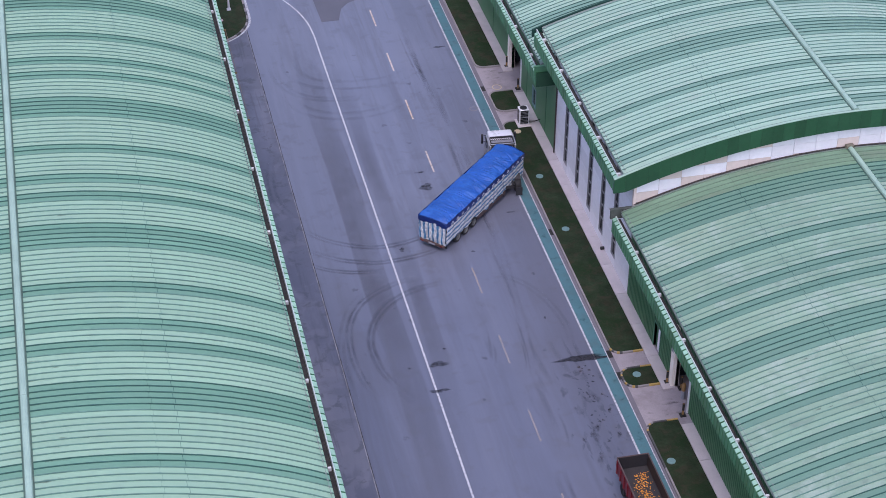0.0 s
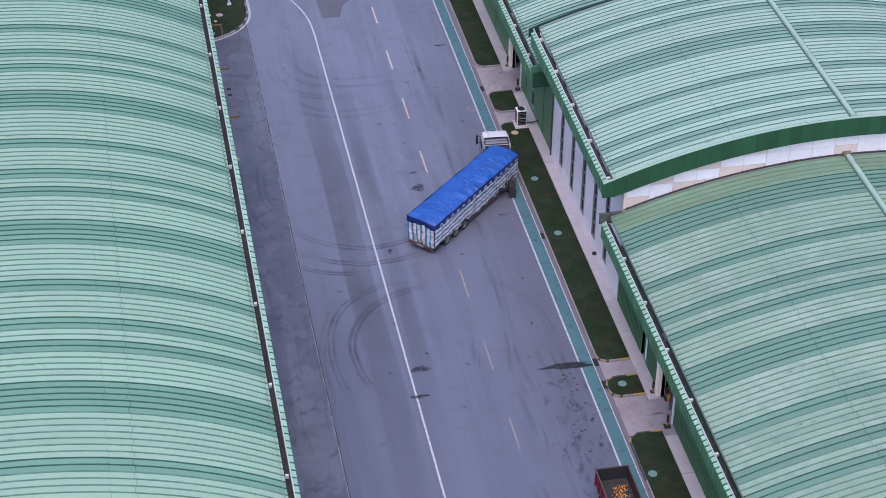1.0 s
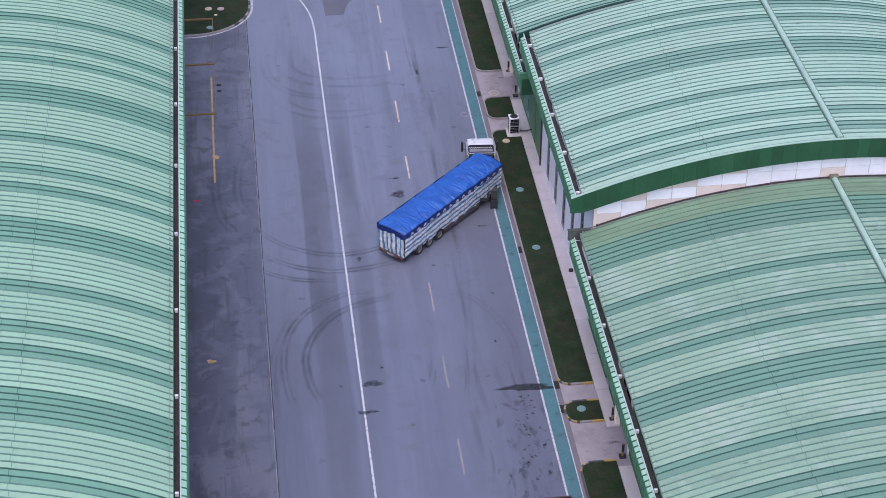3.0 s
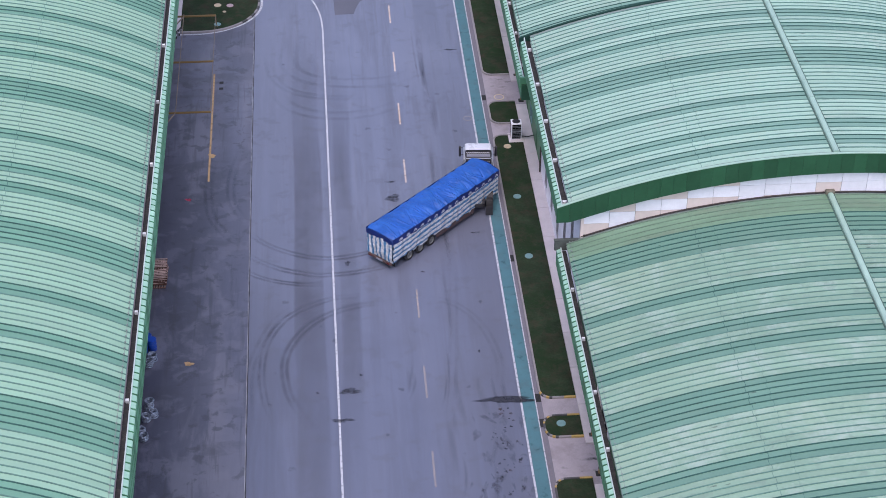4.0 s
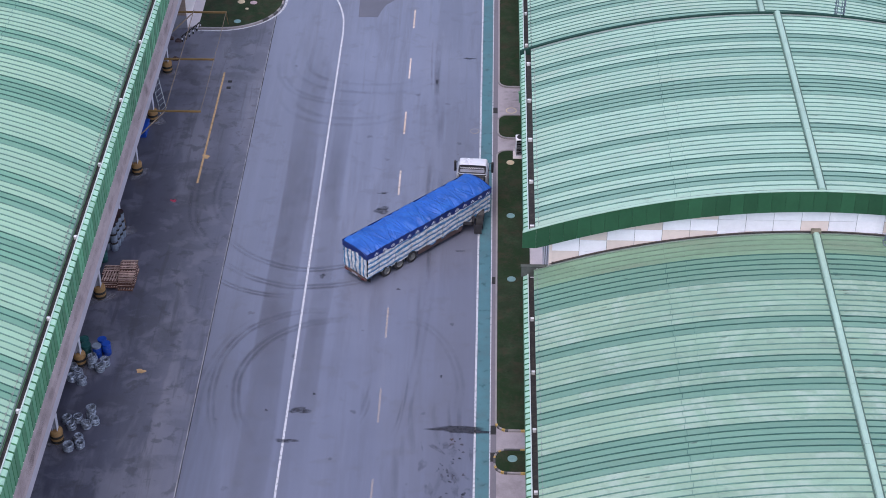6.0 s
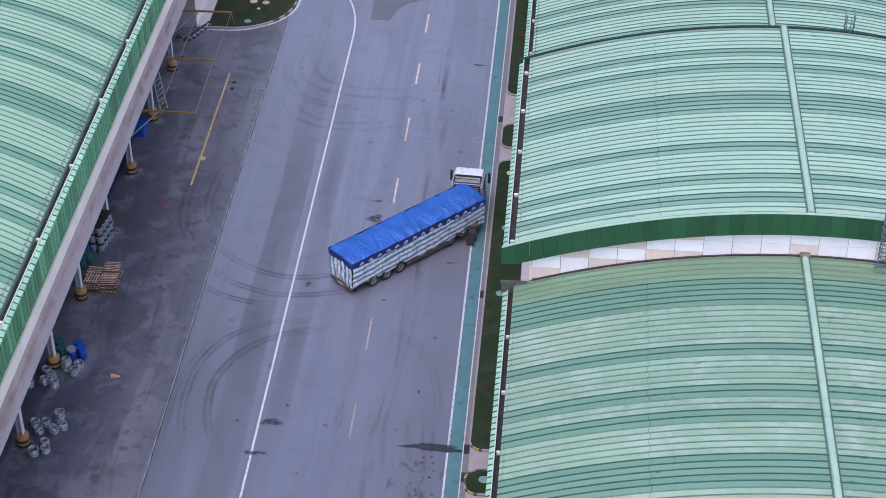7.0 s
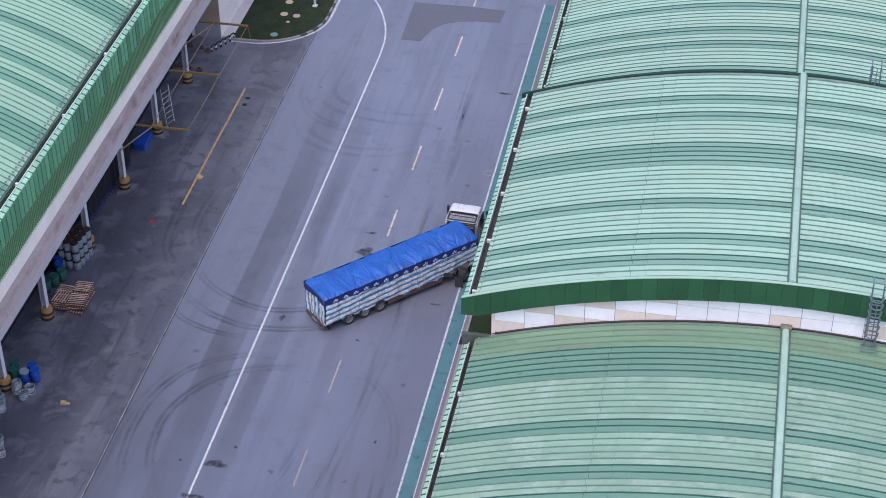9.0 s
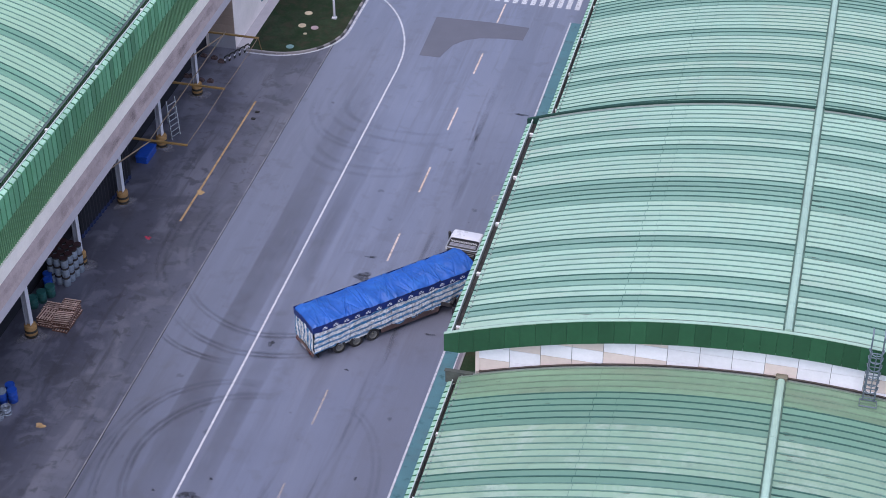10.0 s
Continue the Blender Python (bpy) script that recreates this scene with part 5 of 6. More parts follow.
def caged_ladder(x, y, z0, z1, top):
    lad = thing("caged_ladder", "weathered grey galvanised roof ladder with a safety cage", "ladder")
    for sx in (-0.3, 0.3):
        part("rail", Shape().tube([(x + sx, y, z0), (x + sx, y, z1 + 1.0), (x + sx, y + 0.3, z1 + 1.25), (x + sx, y + 0.8, z1 + 0.9)], 0.045), ZINC, lad)
    for k in range(int((z1 - z0) / 0.3)):
        part("rung", Shape().tube([(x - 0.3, y, z0 + 0.3 * k + 0.2), (x + 0.3, y, z0 + 0.3 * k + 0.2)], 0.032, 6), ZINC, lad)
    for k in range(int((top - z0) / 0.5)):
        z = z0 + 1.0 + 0.5 * k
        part("cage_hoop", Shape().tube([(x - 0.38 * math.cos(a), y - 0.62 * math.sin(a), z) for a in [math.pi * i / 8 for i in range(9)]], 0.032, 6), ZINC, lad)
    for a in (0.8, 1.57, 2.3):
        part("cage_strap", Shape().tube([(x - 0.38 * math.cos(a), y - 0.62 * math.sin(a), z0 + 1.0), (x - 0.38 * math.cos(a), y - 0.62 * math.sin(a), top + 0.6)], 0.03, 6), ZINC, lad)
    part("foot_frame", Shape().tube([(x - 0.45, y - 0.5, z0), (x + 0.45, y - 0.5, z0), (x + 0.45, y + 0.05, z0), (x - 0.45, y + 0.05, z0)], 0.04, 6, closed=True), ZINC, lad)


caged_ladder(32.2, -32.6, 11.1, 14.4, 14.2)
caged_ladder(32.2, -8.7, 11.1, 14.4, 15.0)

DAMP = worn(material("damp_stain", (0.13, 0.095, 0.085), 0.8, spread=0.2), 0.9, 0.7, 0.34, 0.68, 0.24, soft=True)
# plain outer walls that close the buildings on the sides away from the road
def closing_wall(name, label, shape):
    tagged(part(name, shape, GREEN_WALL), label, "wall", kind="structure")


def arch_wall(x0, x1, y, ridge, top, drop, z_low, n=24):
    """A wall 0.25 m thick below an arched roof."""
    xs = [x0 + (x1 - x0) * i / n for i in range(n + 1)]
    ring = [(x0, z_low), (x1, z_low)] + [(x, top - 0.24 - drop * (x - ridge) ** 2) for x in reversed(xs)]
    s = Shape()
    k = len(ring)
    vs = [(x, yy, z) for yy in (y, y + 0.25) for x, z in ring]
    return s.add(vs, [tuple(range(k)), tuple(range(2 * k - 1, k - 1, -1))] + [(i, k + i, k + (i + 1) % k, (i + 1) % k) for i in range(k)])


closing_wall("wall_south_end", "plain green sheet end wall of the low warehouse", arch_wall(11.16, 44.9, -81.7, 27.6, 11.18, 0.0103, 0.0))
closing_wall("wall_north_end", "plain green sheet far end wall of the low warehouse", arch_wall(11.16, 44.9, 41.5, 27.6, 11.18, 0.0103, 0.0))
closing_wall("wall_middle_end", "plain green sheet gable where the tall roof steps down", arch_wall(11.2, 44.9, -9.62, 27.6, 14.5, 0.0102, 7.0))
closing_wall("wall_east", "plain green sheet rear wall of the warehouses", Shape().box(44.9, 45.15, -81.7, 41.75, 0.0, 7.9).box(44.9, 45.15, -31.8, -9.4, 7.9, 11.1))
closing_wall("wall_bay_south_end", "plain green sheet end wall of the loading hall", arch_wall(-48.9, -19.6, -83.7, -33.3, 20.1, 0.0159, 0.0))
closing_wall("wall_bay_north_end", "plain green sheet far end wall of the loading hall", arch_wall(-48.9, -19.6, 42.02, -33.3, 20.1, 0.0159, 0.0))
closing_wall("wall_bay_rear", "plain green sheet rear wall of the loading hall", Shape().box(-49.15, -48.9, -83.7, 42.0, 0.0, 16.1))

# ---- western loading bays ----
W = -19.3
west_wall = thing("wall_west", "green corrugated wall above a white band over the loading bays", "wall")
west_wall["kind"] = "structure"
part("wall_core", Shape().box(W - 0.25, W, -84, 42, 8.8, 16.2), GREEN_WALL, west_wall)
rib_me = Shape().bevel_box(W, W + 0.05, -0.07, 0.07, 8.8, 14.6, 0.02).mesh("wall_rib", [RIB_GREEN])
for i in range(290):
    part("wall_rib", rib_me, [], west_wall, m=pose(0, -62 + 0.25 * i, 0))
rest = Shape()
for i in range(80):
    y = -82.5 + 0.25 * i
    rest.box(W, W + 0.05, y - 0.07, y + 0.07, 8.8, 14.6)
for i in range(80):
    y = 10.5 + 0.25 * i
    rest.box(W, W + 0.05, y - 0.07, y + 0.07, 8.8, 14.6)
part("wall_ribs", rest, RIB_GREEN, west_wall)["kind"] = "stuff"
part("band_ledge", Shape().box(W - 0.2, W + 0.16, -84, 42, 8.74, 8.86), WHITE_BAND, west_wall)
part("white_band", Shape().box(W - 0.2, W + 0.06, -84, 42, 7.5, 8.757), WHITE_BAND, west_wall, "smooth white wall band")
canopy = tagged(new("canopy"), "weathered pinkish concrete canopy edge over the bays", "canopy")
canopy["kind"] = "structure"
cs = Shape()
for k in range(16):
    a, b = -84 + 7.875 * k, -84 + 7.875 * (k + 1)
    ring = [(W + 0.05, 5.75), (-18.96, 5.75), (-18.96, 6.5), (W + 0.05, 7.72)]
    s = Shape()
    s.add([(x, y, z) for y in (a, b) for x, z in ring], [(3, 2, 6, 7)], 0)
    s.add([(x, y, z) for y in (a, b) for x, z in ring], [(2, 1, 5, 6), (1, 0, 4, 5), (0, 1, 2, 3), (7, 6, 5, 4)], 1)
    part("canopy_slab", s, [CANOPY_TOP, CANOPY_EDGE], canopy)
for i in range(26):
    y = -60 + 3.9 * i + random.Random(i).uniform(-0.8, 0.8)
    b = blot(0, 0, random.Random(91 + i).uniform(0.2, 0.4), random.Random(90 + i).uniform(1.2, 3.2), 70 + i, 0.006)
    part("damp_stain", b, DAMP, canopy, m=Matrix.Translation((-19.09, y, 7.11)) @ Matrix.Rotation(math.atan2(1.22, 0.29), 4, "Y"))
part("soffit", Shape().box(-40, -19.0, -84, 42, 5.76, 5.9), CANOPY_EDGE, canopy)
tagged(part("wall_bay", Shape().box(-22.6, -22.3, -84, 13.3, 0, 5.76), DARK_INSIDE), "dark navy rear wall inside the loading bays, shade in its colour", "wall", kind="structure")
end_block = thing("wall_office", "white and tan tiled end wall of the bays", "wall")
end_block["kind"] = "structure"
part("wall_core", Shape().box(-40, -19.72, 13.3, 42, 0, 5.76), END_WALL, end_block)
TAN = material("tan_tile", (0.33, 0.26, 0.22), 0.55, spread=0.1, per_piece=0.08)
part("base_course", Shape().box(-22.0, -19.74, 13.25, 13.3, 0.0, 1.3), STEEL_GREY, end_block)
for i in range(5):
    part("tile_course", Shape().bevel_box(-22.0, -19.74, 13.23, 13.3, 1.32 + 0.83 * i, 1.32 + 0.83 * i + 0.81, 0.01), TAN, end_block)
for i in range(3):
    wy = 20.0 + 5.5 * i
    wn_ = thing("end_window", "dark window with a pale frame in the white end wall", "window", group="windows in the end wall")
    part("pane", Shape().box(-19.71, -19.69, wy, wy + 1.6, 1.0, 3.4), GLASS_DARK, wn_)
    part("window_frame", Shape().box(-19.72, -19.65, wy - 0.08, wy, 0.92, 3.48).box(-19.72, -19.65, wy + 1.6, wy + 1.68, 0.92, 3.48).box(-19.72, -19.65, wy, wy + 1.6, 3.4, 3.48).box(-19.72, -19.62, wy, wy + 1.6, 0.92, 1.0), COVER_TEAL, wn_)
tagged(part("side_path", Shape().bevel_box(-19.72, -18.8, 13.4, 42, 0.0, 0.12, 0.02), WALKWAY), "pale concrete path at the end wall", "path", kind="structure")

COLS = [5.85, -1.9, -9.65, -17.3, -25.45, -32.85, -40.5, -48.2, -55.9]
for i, cy in enumerate(COLS):
    col = thing("steel_column", "pale steel column with a banded yellow and black rubber guard", "column", group="columns of the loading bays")
    part("web", Shape().box(-20.55, -20.4 + 0.14, cy - 0.03, cy + 0.03, 0.0, 5.76), STEEL_GREY, col)
    part("flange", Shape().box(-20.26, -20.22, cy - 0.2, cy + 0.2, 0.0, 5.76), STEEL_WHITE, col)
    part("flange", Shape().box(-20.59, -20.55, cy - 0.2, cy + 0.2, 0.0, 5.76), STEEL_GREY, col)
    guard = part("guard", Shape().lathe(-20.36, cy, [(0.38, 0.0), (0.41, 0.05), (0.41, 0.9), (0.38, 0.96), (0.26, 0.98)], 20), GUARD_YELLOW, col, smooth=True)
    for z in (0.04, 0.42):
        part("black_band", Shape().lathe(-20.36, cy, [(0.405, z), (0.425, z + 0.02), (0.425, z + 0.18), (0.405, z + 0.2)], 20, cap=False), GUARD_BLACK, guard)

DUST = worn(material("pale_dust", (0.27, 0.265, 0.3), 0.8, spread=0.1), 0.7, 1.5, 0.36, 0.62, 0.6, soft=True)
for i, cy in enumerate(COLS):
    part("dust_patch", blot(-20.3, cy - 0.05, 0.85, 0.8, 400 + i, 0.005), DUST, yard)
rnd = random.Random(52)
for i in range(9):
    part("scuff_mark", blot(rnd.uniform(8.1, 10.4), rnd.uniform(-46.2, -43.2), rnd.uniform(0.15, 0.5), rnd.uniform(0.08, 0.2), 500 + i, 0.0262 + 0.0003 * i), FAINT_STAIN, pavement)
for i in range(7):
    part("scuff_mark", blot(rnd.uniform(8.1, 10.4), rnd.uniform(0.2, 3.4), rnd.uniform(0.15, 0.5), rnd.uniform(0.08, 0.2), 520 + i, 0.0262 + 0.0003 * i), FAINT_STAIN, pavement)

# yellow overhead gas frame at three of the columns
frame_rig = thing("yellow_pipe_frame", "worn yellow overhead pipe frame fixed to the columns", "pipe frame")
for cy in (6.1, -1.65, -9.5):
    part("beam", Shape().bevel_box(-20.2, -15.0, cy - 0.06, cy + 0.06, 5.5, 5.64, 0.015), PIPE_YELLOW, frame_rig)
part("long_pipe", Shape().tube([(-17.72, -9.6, 5.7), (-17.72, 6.2, 5.7)], 0.032), PIPE_TAN, frame_rig)
for a, b in ((-9.5, -1.65), (-1.65, 6.1)):
    part("sagging_cable", Shape().tube([(-15.05, a + (b - a) * t, 5.6 - 0.1 * math.sin(math.pi * t)) for t in [i / 12 for i in range(13)]], 0.022, 6), PIPE_TAN, frame_rig)
part("end_hanger", Shape().tube([(-15.05, 6.1, 5.6), (-15.05, 6.5, 4.6), (-15.0, 6.6, 4.2)], 0.035, 6), PIPE_YELLOW, frame_rig)
for cy in (-9.5, 6.1):
    part("brace", Shape().tube([(-20.2, cy - 4.3, 4.75), (-17.75, cy, 5.55)], 0.05), PIPE_TAN, frame_rig)

curtain = thing("bay_curtain", "dark navy hanging bay curtain with a blue hem", "curtain")
for k in range(9):
    a, b = -14.6 + 0.9 * k, -14.6 + 0.9 * (k + 1)
    xa, xb = -21.45 + 0.05 * k, -21.45 + 0.05 * (k + 1)
    fold_ring = [(xa, a), (xa + 0.1, a + 0.22), (xa, a + 0.45), (xa + 0.1, a + 0.67), (xb, b), (xb - 0.04, b), (xa + 0.06, a + 0.67), (xa - 0.04, a + 0.45), (xa + 0.06, a + 0.22), (xa - 0.04, a)]
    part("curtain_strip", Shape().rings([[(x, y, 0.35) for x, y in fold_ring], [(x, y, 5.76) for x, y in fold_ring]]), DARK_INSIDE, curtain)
    part("hem", Shape().rings([[(x, y, 0.02) for x, y in fold_ring], [(x, y, 0.35) for x, y in fold_ring]]), HEM_BLUE, curtain)

# black wheel stops in a row
for k in range(5):
    hx, hy = -19.85 + 0.25 * k, 10.9 + 0.52 * k
    hoop = thing("barrier_hoop", "black bent-tube barrier hoop with white reflective bands", "barrier hoop", group="row of black hoops")
    part("hoop", Shape().tube([(hx, hy, 0.0), (hx, hy, 0.52), (hx + 0.06, hy + 0.03, 0.6), (hx + 0.2, hy + 0.33, 0.6), (hx + 0.24, hy + 0.4, 0.52), (hx + 0.24, hy + 0.4, 0.0)], 0.06), GUARD_BLACK, hoop)
    part("reflective_band", Shape().tube([(hx, hy, 0.24), (hx, hy, 0.4)], 0.066), STEEL_WHITE, hoop)
    part("reflective_band", Shape().tube([(hx + 0.24, hy + 0.4, 0.24), (hx + 0.24, hy + 0.4, 0.4)], 0.066), STEEL_WHITE, hoop)
for x, y in ((-21.89, 11.5), (-20.93, 11.35), (-20.2, 10.95), (-22.1, 8.1), (-21.7, 8.2), (-20.75, 7.75), (-19.98, 7.8)):
    tagged(part("stone_block", Shape().bevel_box(x - 0.26, x + 0.26, y - 0.17, y + 0.17, 0.0, 0.2, 0.05).box(x - 0.12, x + 0.1, y - 0.08, y + 0.08, 0.2, 0.3), RUST), "dark brown block lying on the apron", "block", "loose blocks")
trestle = thing("work_ladder", "white aluminium platform ladder beside a column", "ladder")
for sx in (0, 0.9):
    part("rail", Shape().tube([(-19.9 + sx * 0.35, -1.0 + sx, 0), (-20.6 + sx * 0.35, 0.2 + sx, 2.6)], 0.04), ALU, trestle)
for k in range(7):
    t = (k + 0.5) / 7.5
    part("rung", Shape().tube([(-19.9 - 0.7 * t, -1.0 + 1.2 * t, 2.6 * t), (-19.58 - 0.7 * t, -0.1 + 1.2 * t, 2.6 * t)], 0.032, 6), ALU, trestle)
for sx in (0, 0.9):
    part("back_leg", Shape().tube([(-20.6 + sx * 0.35, 0.2 + sx, 2.6), (-21.1 + sx * 0.35, 1.2 + sx, 0)], 0.04), ALU, trestle)
bx = thing("blue_crate", "flat blue plastic crate on the apron", "crate")
part("body", Shape().bevel_box(-21.4, -20.5, -4.6, -2.7, 0.0, 0.5, 0.04), BLUE_PLASTIC, bx)
part("lid", Shape().bevel_box(-21.44, -20.46, -4.64, -2.66, 0.5, 0.6, 0.03), BLUE_PLASTIC, bx)


def pallet_mesh(parent, x0, y0, z, turn=0.0):
    lx, ly = 1.15, 1.05
    m = Matrix.Translation((x0 + lx / 2, y0 + ly / 2, z)) @ Matrix.Rotation(turn, 4, "Z") @ Matrix.Translation((-lx / 2, -ly / 2, 0))
    for k in range(6):
        part("top_board", PAL["top"], [], parent, m=m @ pose(0, k * (ly - 0.09) / 5, 0.115))
    for k in range(3):
        part("bearer", PAL["bear"], [], parent, m=m @ pose(k * (lx - 0.09) / 2, 0, 0.02))
    for k in range(3):
        part("bottom_board", PAL["low"], [], parent, m=m @ pose(0, k * (ly - 0.09) / 2, 0.0))


PAL = {"low": Shape().box(0, 1.15, 0, 0.085, 0, 0.02).mesh("board", [WOOD_DARK]), "top": Shape().box(0, 1.15, 0, 0.078, 0, 0.022).mesh("board", [WOOD]), "bear": Shape().box(0, 0.09, 0, 1.05, 0, 0.094).mesh("bearer", [WOOD_DARK])}
rnd = random.Random(8)
for (px, py), n in {(-20.4, -24.5): 5, (-19.25, -24.6): 6, (-19.35, -23.45): 7, (-20.5, -23.4): 4}.items():
    for k in range(n):
        p = thing("pallet", "reddish slatted wooden pallet in a stack", "pallet", group="stacked pallets")
        pallet_mesh(p, px + rnd.uniform(-0.09, 0.09), py + rnd.uniform(-0.09, 0.09), 0.14 * k, rnd.uniform(-0.1, 0.1) + (math.pi / 2 if (k + n) % 3 == 0 else 0.0))


def drum(name, x, y, z, r, h, mat, lid, label, category, group):
    t = thing(name, label, category, group=group)
    b = part("body", Shape().lathe(x, y, [(r * 0.93, z), (r, z + 0.03), (r, z + h * 0.32), (r * 1.03, z + h * 0.34), (r, z + h * 0.36), (r, z + h * 0.65), (r * 1.03, z + h * 0.67), (r, z + h * 0.69), (r, z + h - 0.03), (r * 0.95, z + h)], 16), mat, t, smooth=True)
    if lid is DRUM_CAP:
        part("rim", Shape().lathe(x, y, [(r * 1.02, z + h - 0.12), (r * 1.08, z + h - 0.1), (r * 1.08, z + h + 0.015), (r * 1.0, z + h + 0.02)], 16, cap=False), GUARD_BLACK, t, "black rim")
    part("lid", Shape().lathe(x, y, [(r * 1.05, z + h - 0.1), (r * 1.06, z + h + 0.02), (r * 0.92, z + h + 0.03), (r * 0.88, z + h + 0.01), (0.02, z + h + 0.01)], 16), lid, t)


for lv in range(3):
    for i in range(3):
        for j in range(4):
            drum("small_drum", -20.32 - 0.56 * i + 0.09 * j, -19.8 + 0.56 * j + 0.09 * i, 0.76 * lv, 0.26, 0.73, DRUM_GREY, DRUM_CAP, "pale grey drum with a dark red lid in a tall stack", "drum", "stacked grey drums")
for i, (x, y) in enumerate([(-19.35, -32.0), (-18.75, -31.75), (-19.1, -31.3)]):
    drum("blue_barrel", x, y, 0.0, 0.3, 0.92, BLUE_PLASTIC, BLUE_PLASTIC if i else DRUM_GREY, "blue plastic barrel standing by a column", "barrel", "blue barrels")
for x, y in ((-21.3, -20.6), (-21.6, -20.0)):
    drum("blue_barrel", x, y, 0.0, 0.3, 0.92, BLUE_PLASTIC, BLUE_PLASTIC, "blue plastic barrel behind the grey drums", "barrel", "blue barrels")
for x, y in ((-20.35, -31.2), (-20.1, -31.85), (-21.2, -21.9), (-21.5, -22.6), (-20.9, -21.2)):
    drum("green_barrel", x, y, 0.0, 0.32, 0.85, GREEN_PLASTIC, GREEN_PLASTIC, "dark green plastic barrel in the loading bay", "barrel", "green barrels")


def coil(x, y, z, seed):
    rnd = random.Random(seed)
    t = thing("wire_coil", "loose ring of silvery steel strapping on the apron", "coil", group="coils of steel strapping")
    for k in range(6):
        r, zz = 0.26 + rnd.uniform(-0.03, 0.05), z + 0.05 + 0.085 * k
        dx, dy, tilt = rnd.uniform(-0.03, 0.03), rnd.uniform(-0.03, 0.03), rnd.uniform(-0.06, 0.06)
        part("turn", Shape().tube([(x + dx + r * math.cos(a), y + dy + r * math.sin(a), zz + tilt * math.cos(a)) for a in [2 * math.pi * i / 14 for i in range(14)]], 0.045, 6, closed=True), COIL, t)


for i, (x, y) in enumerate([(-19.9, -34.85), (-20.6, -34.6), (-20.3, -34.0), (-20.7, -33.6), (-18.9, -33.5), (-19.5, -33.1), (-18.7, -32.9), (-21.5, -34.9), (-19.7, -39.3), (-20.1, -38.7), (-19.4, -38.6), (-18.75, -39.2), (-18.3, -38.8), (-18.6, -38.3),
                            (-18.8, -41.1), (-19.5, -41.3), (-19.0, -40.5)]):
    coil(x, y, 0.0, i)
    if i in (5, 13):
        coil(x + 0.05, y, 0.5, i + 50)

# ---- things along the eastern wall ----
ac = thing("outdoor_unit", "grey twin-fan outdoor cooling unit on a kerbed plinth", "cooling unit")
ac.matrix_basis = Matrix.Diagonal((1, 1, 0.8, 1))
part("plinth", Shape().bevel_box(8.8, 10.1, -7.0, -5.6, 0.0, 0.2, 0.03), WALKWAY, ac)
part("cabinet", Shape().bevel_box(8.98, 9.85, -6.65, -5.85, 0.2, 2.05, 0.04), WHITE_PANEL, ac)
part("grille", Shape().box(9.06, 9.77, -6.68, -6.65, 0.28, 1.1), GLASS_DARK, ac)
part("grille", Shape().box(9.06, 9.77, -6.68, -6.65, 1.16, 1.96), GLASS_DARK, ac)
for k in range(9):
    part("louvre", Shape().box(9.06, 9.77, -6.7, -6.68, 0.36 + 0.18 * k, 0.375 + 0.18 * k), FRAME_GREY, ac)
part("fan_ring", Shape().lathe(9.41, -6.25, [(0.32, 2.05), (0.32, 2.1), (0.28, 2.1), (0.27, 2.06)], 18), CAB_DARK, ac)
part("side_grille", Shape().box(8.965, 8.98, -6.55, -5.95, 0.3, 1.95), GLASS_DARK, ac)
part("pipe", Shape().tube([(9.85, -6.5, 0.45), (10.4, -6.6, 0.45), (10.9, -6.6, 0.6)], 0.06), GUARD_BLACK, ac)


def bollard(x, y, h=1.1, label="yellow and black striped post on a square black foot"):
    b = thing("bollard", label, "bollard", group="posts at the gateways")
    part("foot", Shape().bevel_box(x - 0.22, x + 0.22, y - 0.22, y + 0.22, 0.02, 0.12, 0.03), GUARD_BLACK, b)
    post = part("post", Shape().lathe(x, y, [(0.08, 0.12), (0.08, h - 0.06), (0.05, h)], 12), GUARD_YELLOW, b, smooth=True)
    part("black_band", Shape().lathe(x, y, [(0.082, 0.5), (0.088, 0.51), (0.088, h - 0.02), (0.082, h - 0.01)], 12, cap=False), GUARD_BLACK, post)


for x, y in ((10.5, -42.75), (10.45, -46.4), (10.5, 3.75), (10.5, -0.4), (11.3, -43.6)):
    bollard(x, y)
yp = thing("yellow_post", "stout yellow-topped grey post in the gateway", "post")
part("post", Shape().lathe(11.05, -44.65, [(0.16, 0.02), (0.15, 0.75)], 12), STEEL_GREY, yp, smooth=True)
part("cap", Shape().lathe(11.05, -44.65, [(0.14, 0.75), (0.16, 0.8), (0.16, 1.25), (0.1, 1.4), (0.03, 1.42)], 12), GUARD_YELLOW, yp, smooth=True)
tagged(part("wall_lamp", Shape().bevel_box(10.55, 10.87, -26.15, -25.9, 0.115, 0.3, 0.03), GUARD_BLACK), "small black ground lamp by the white wall", "lamp")


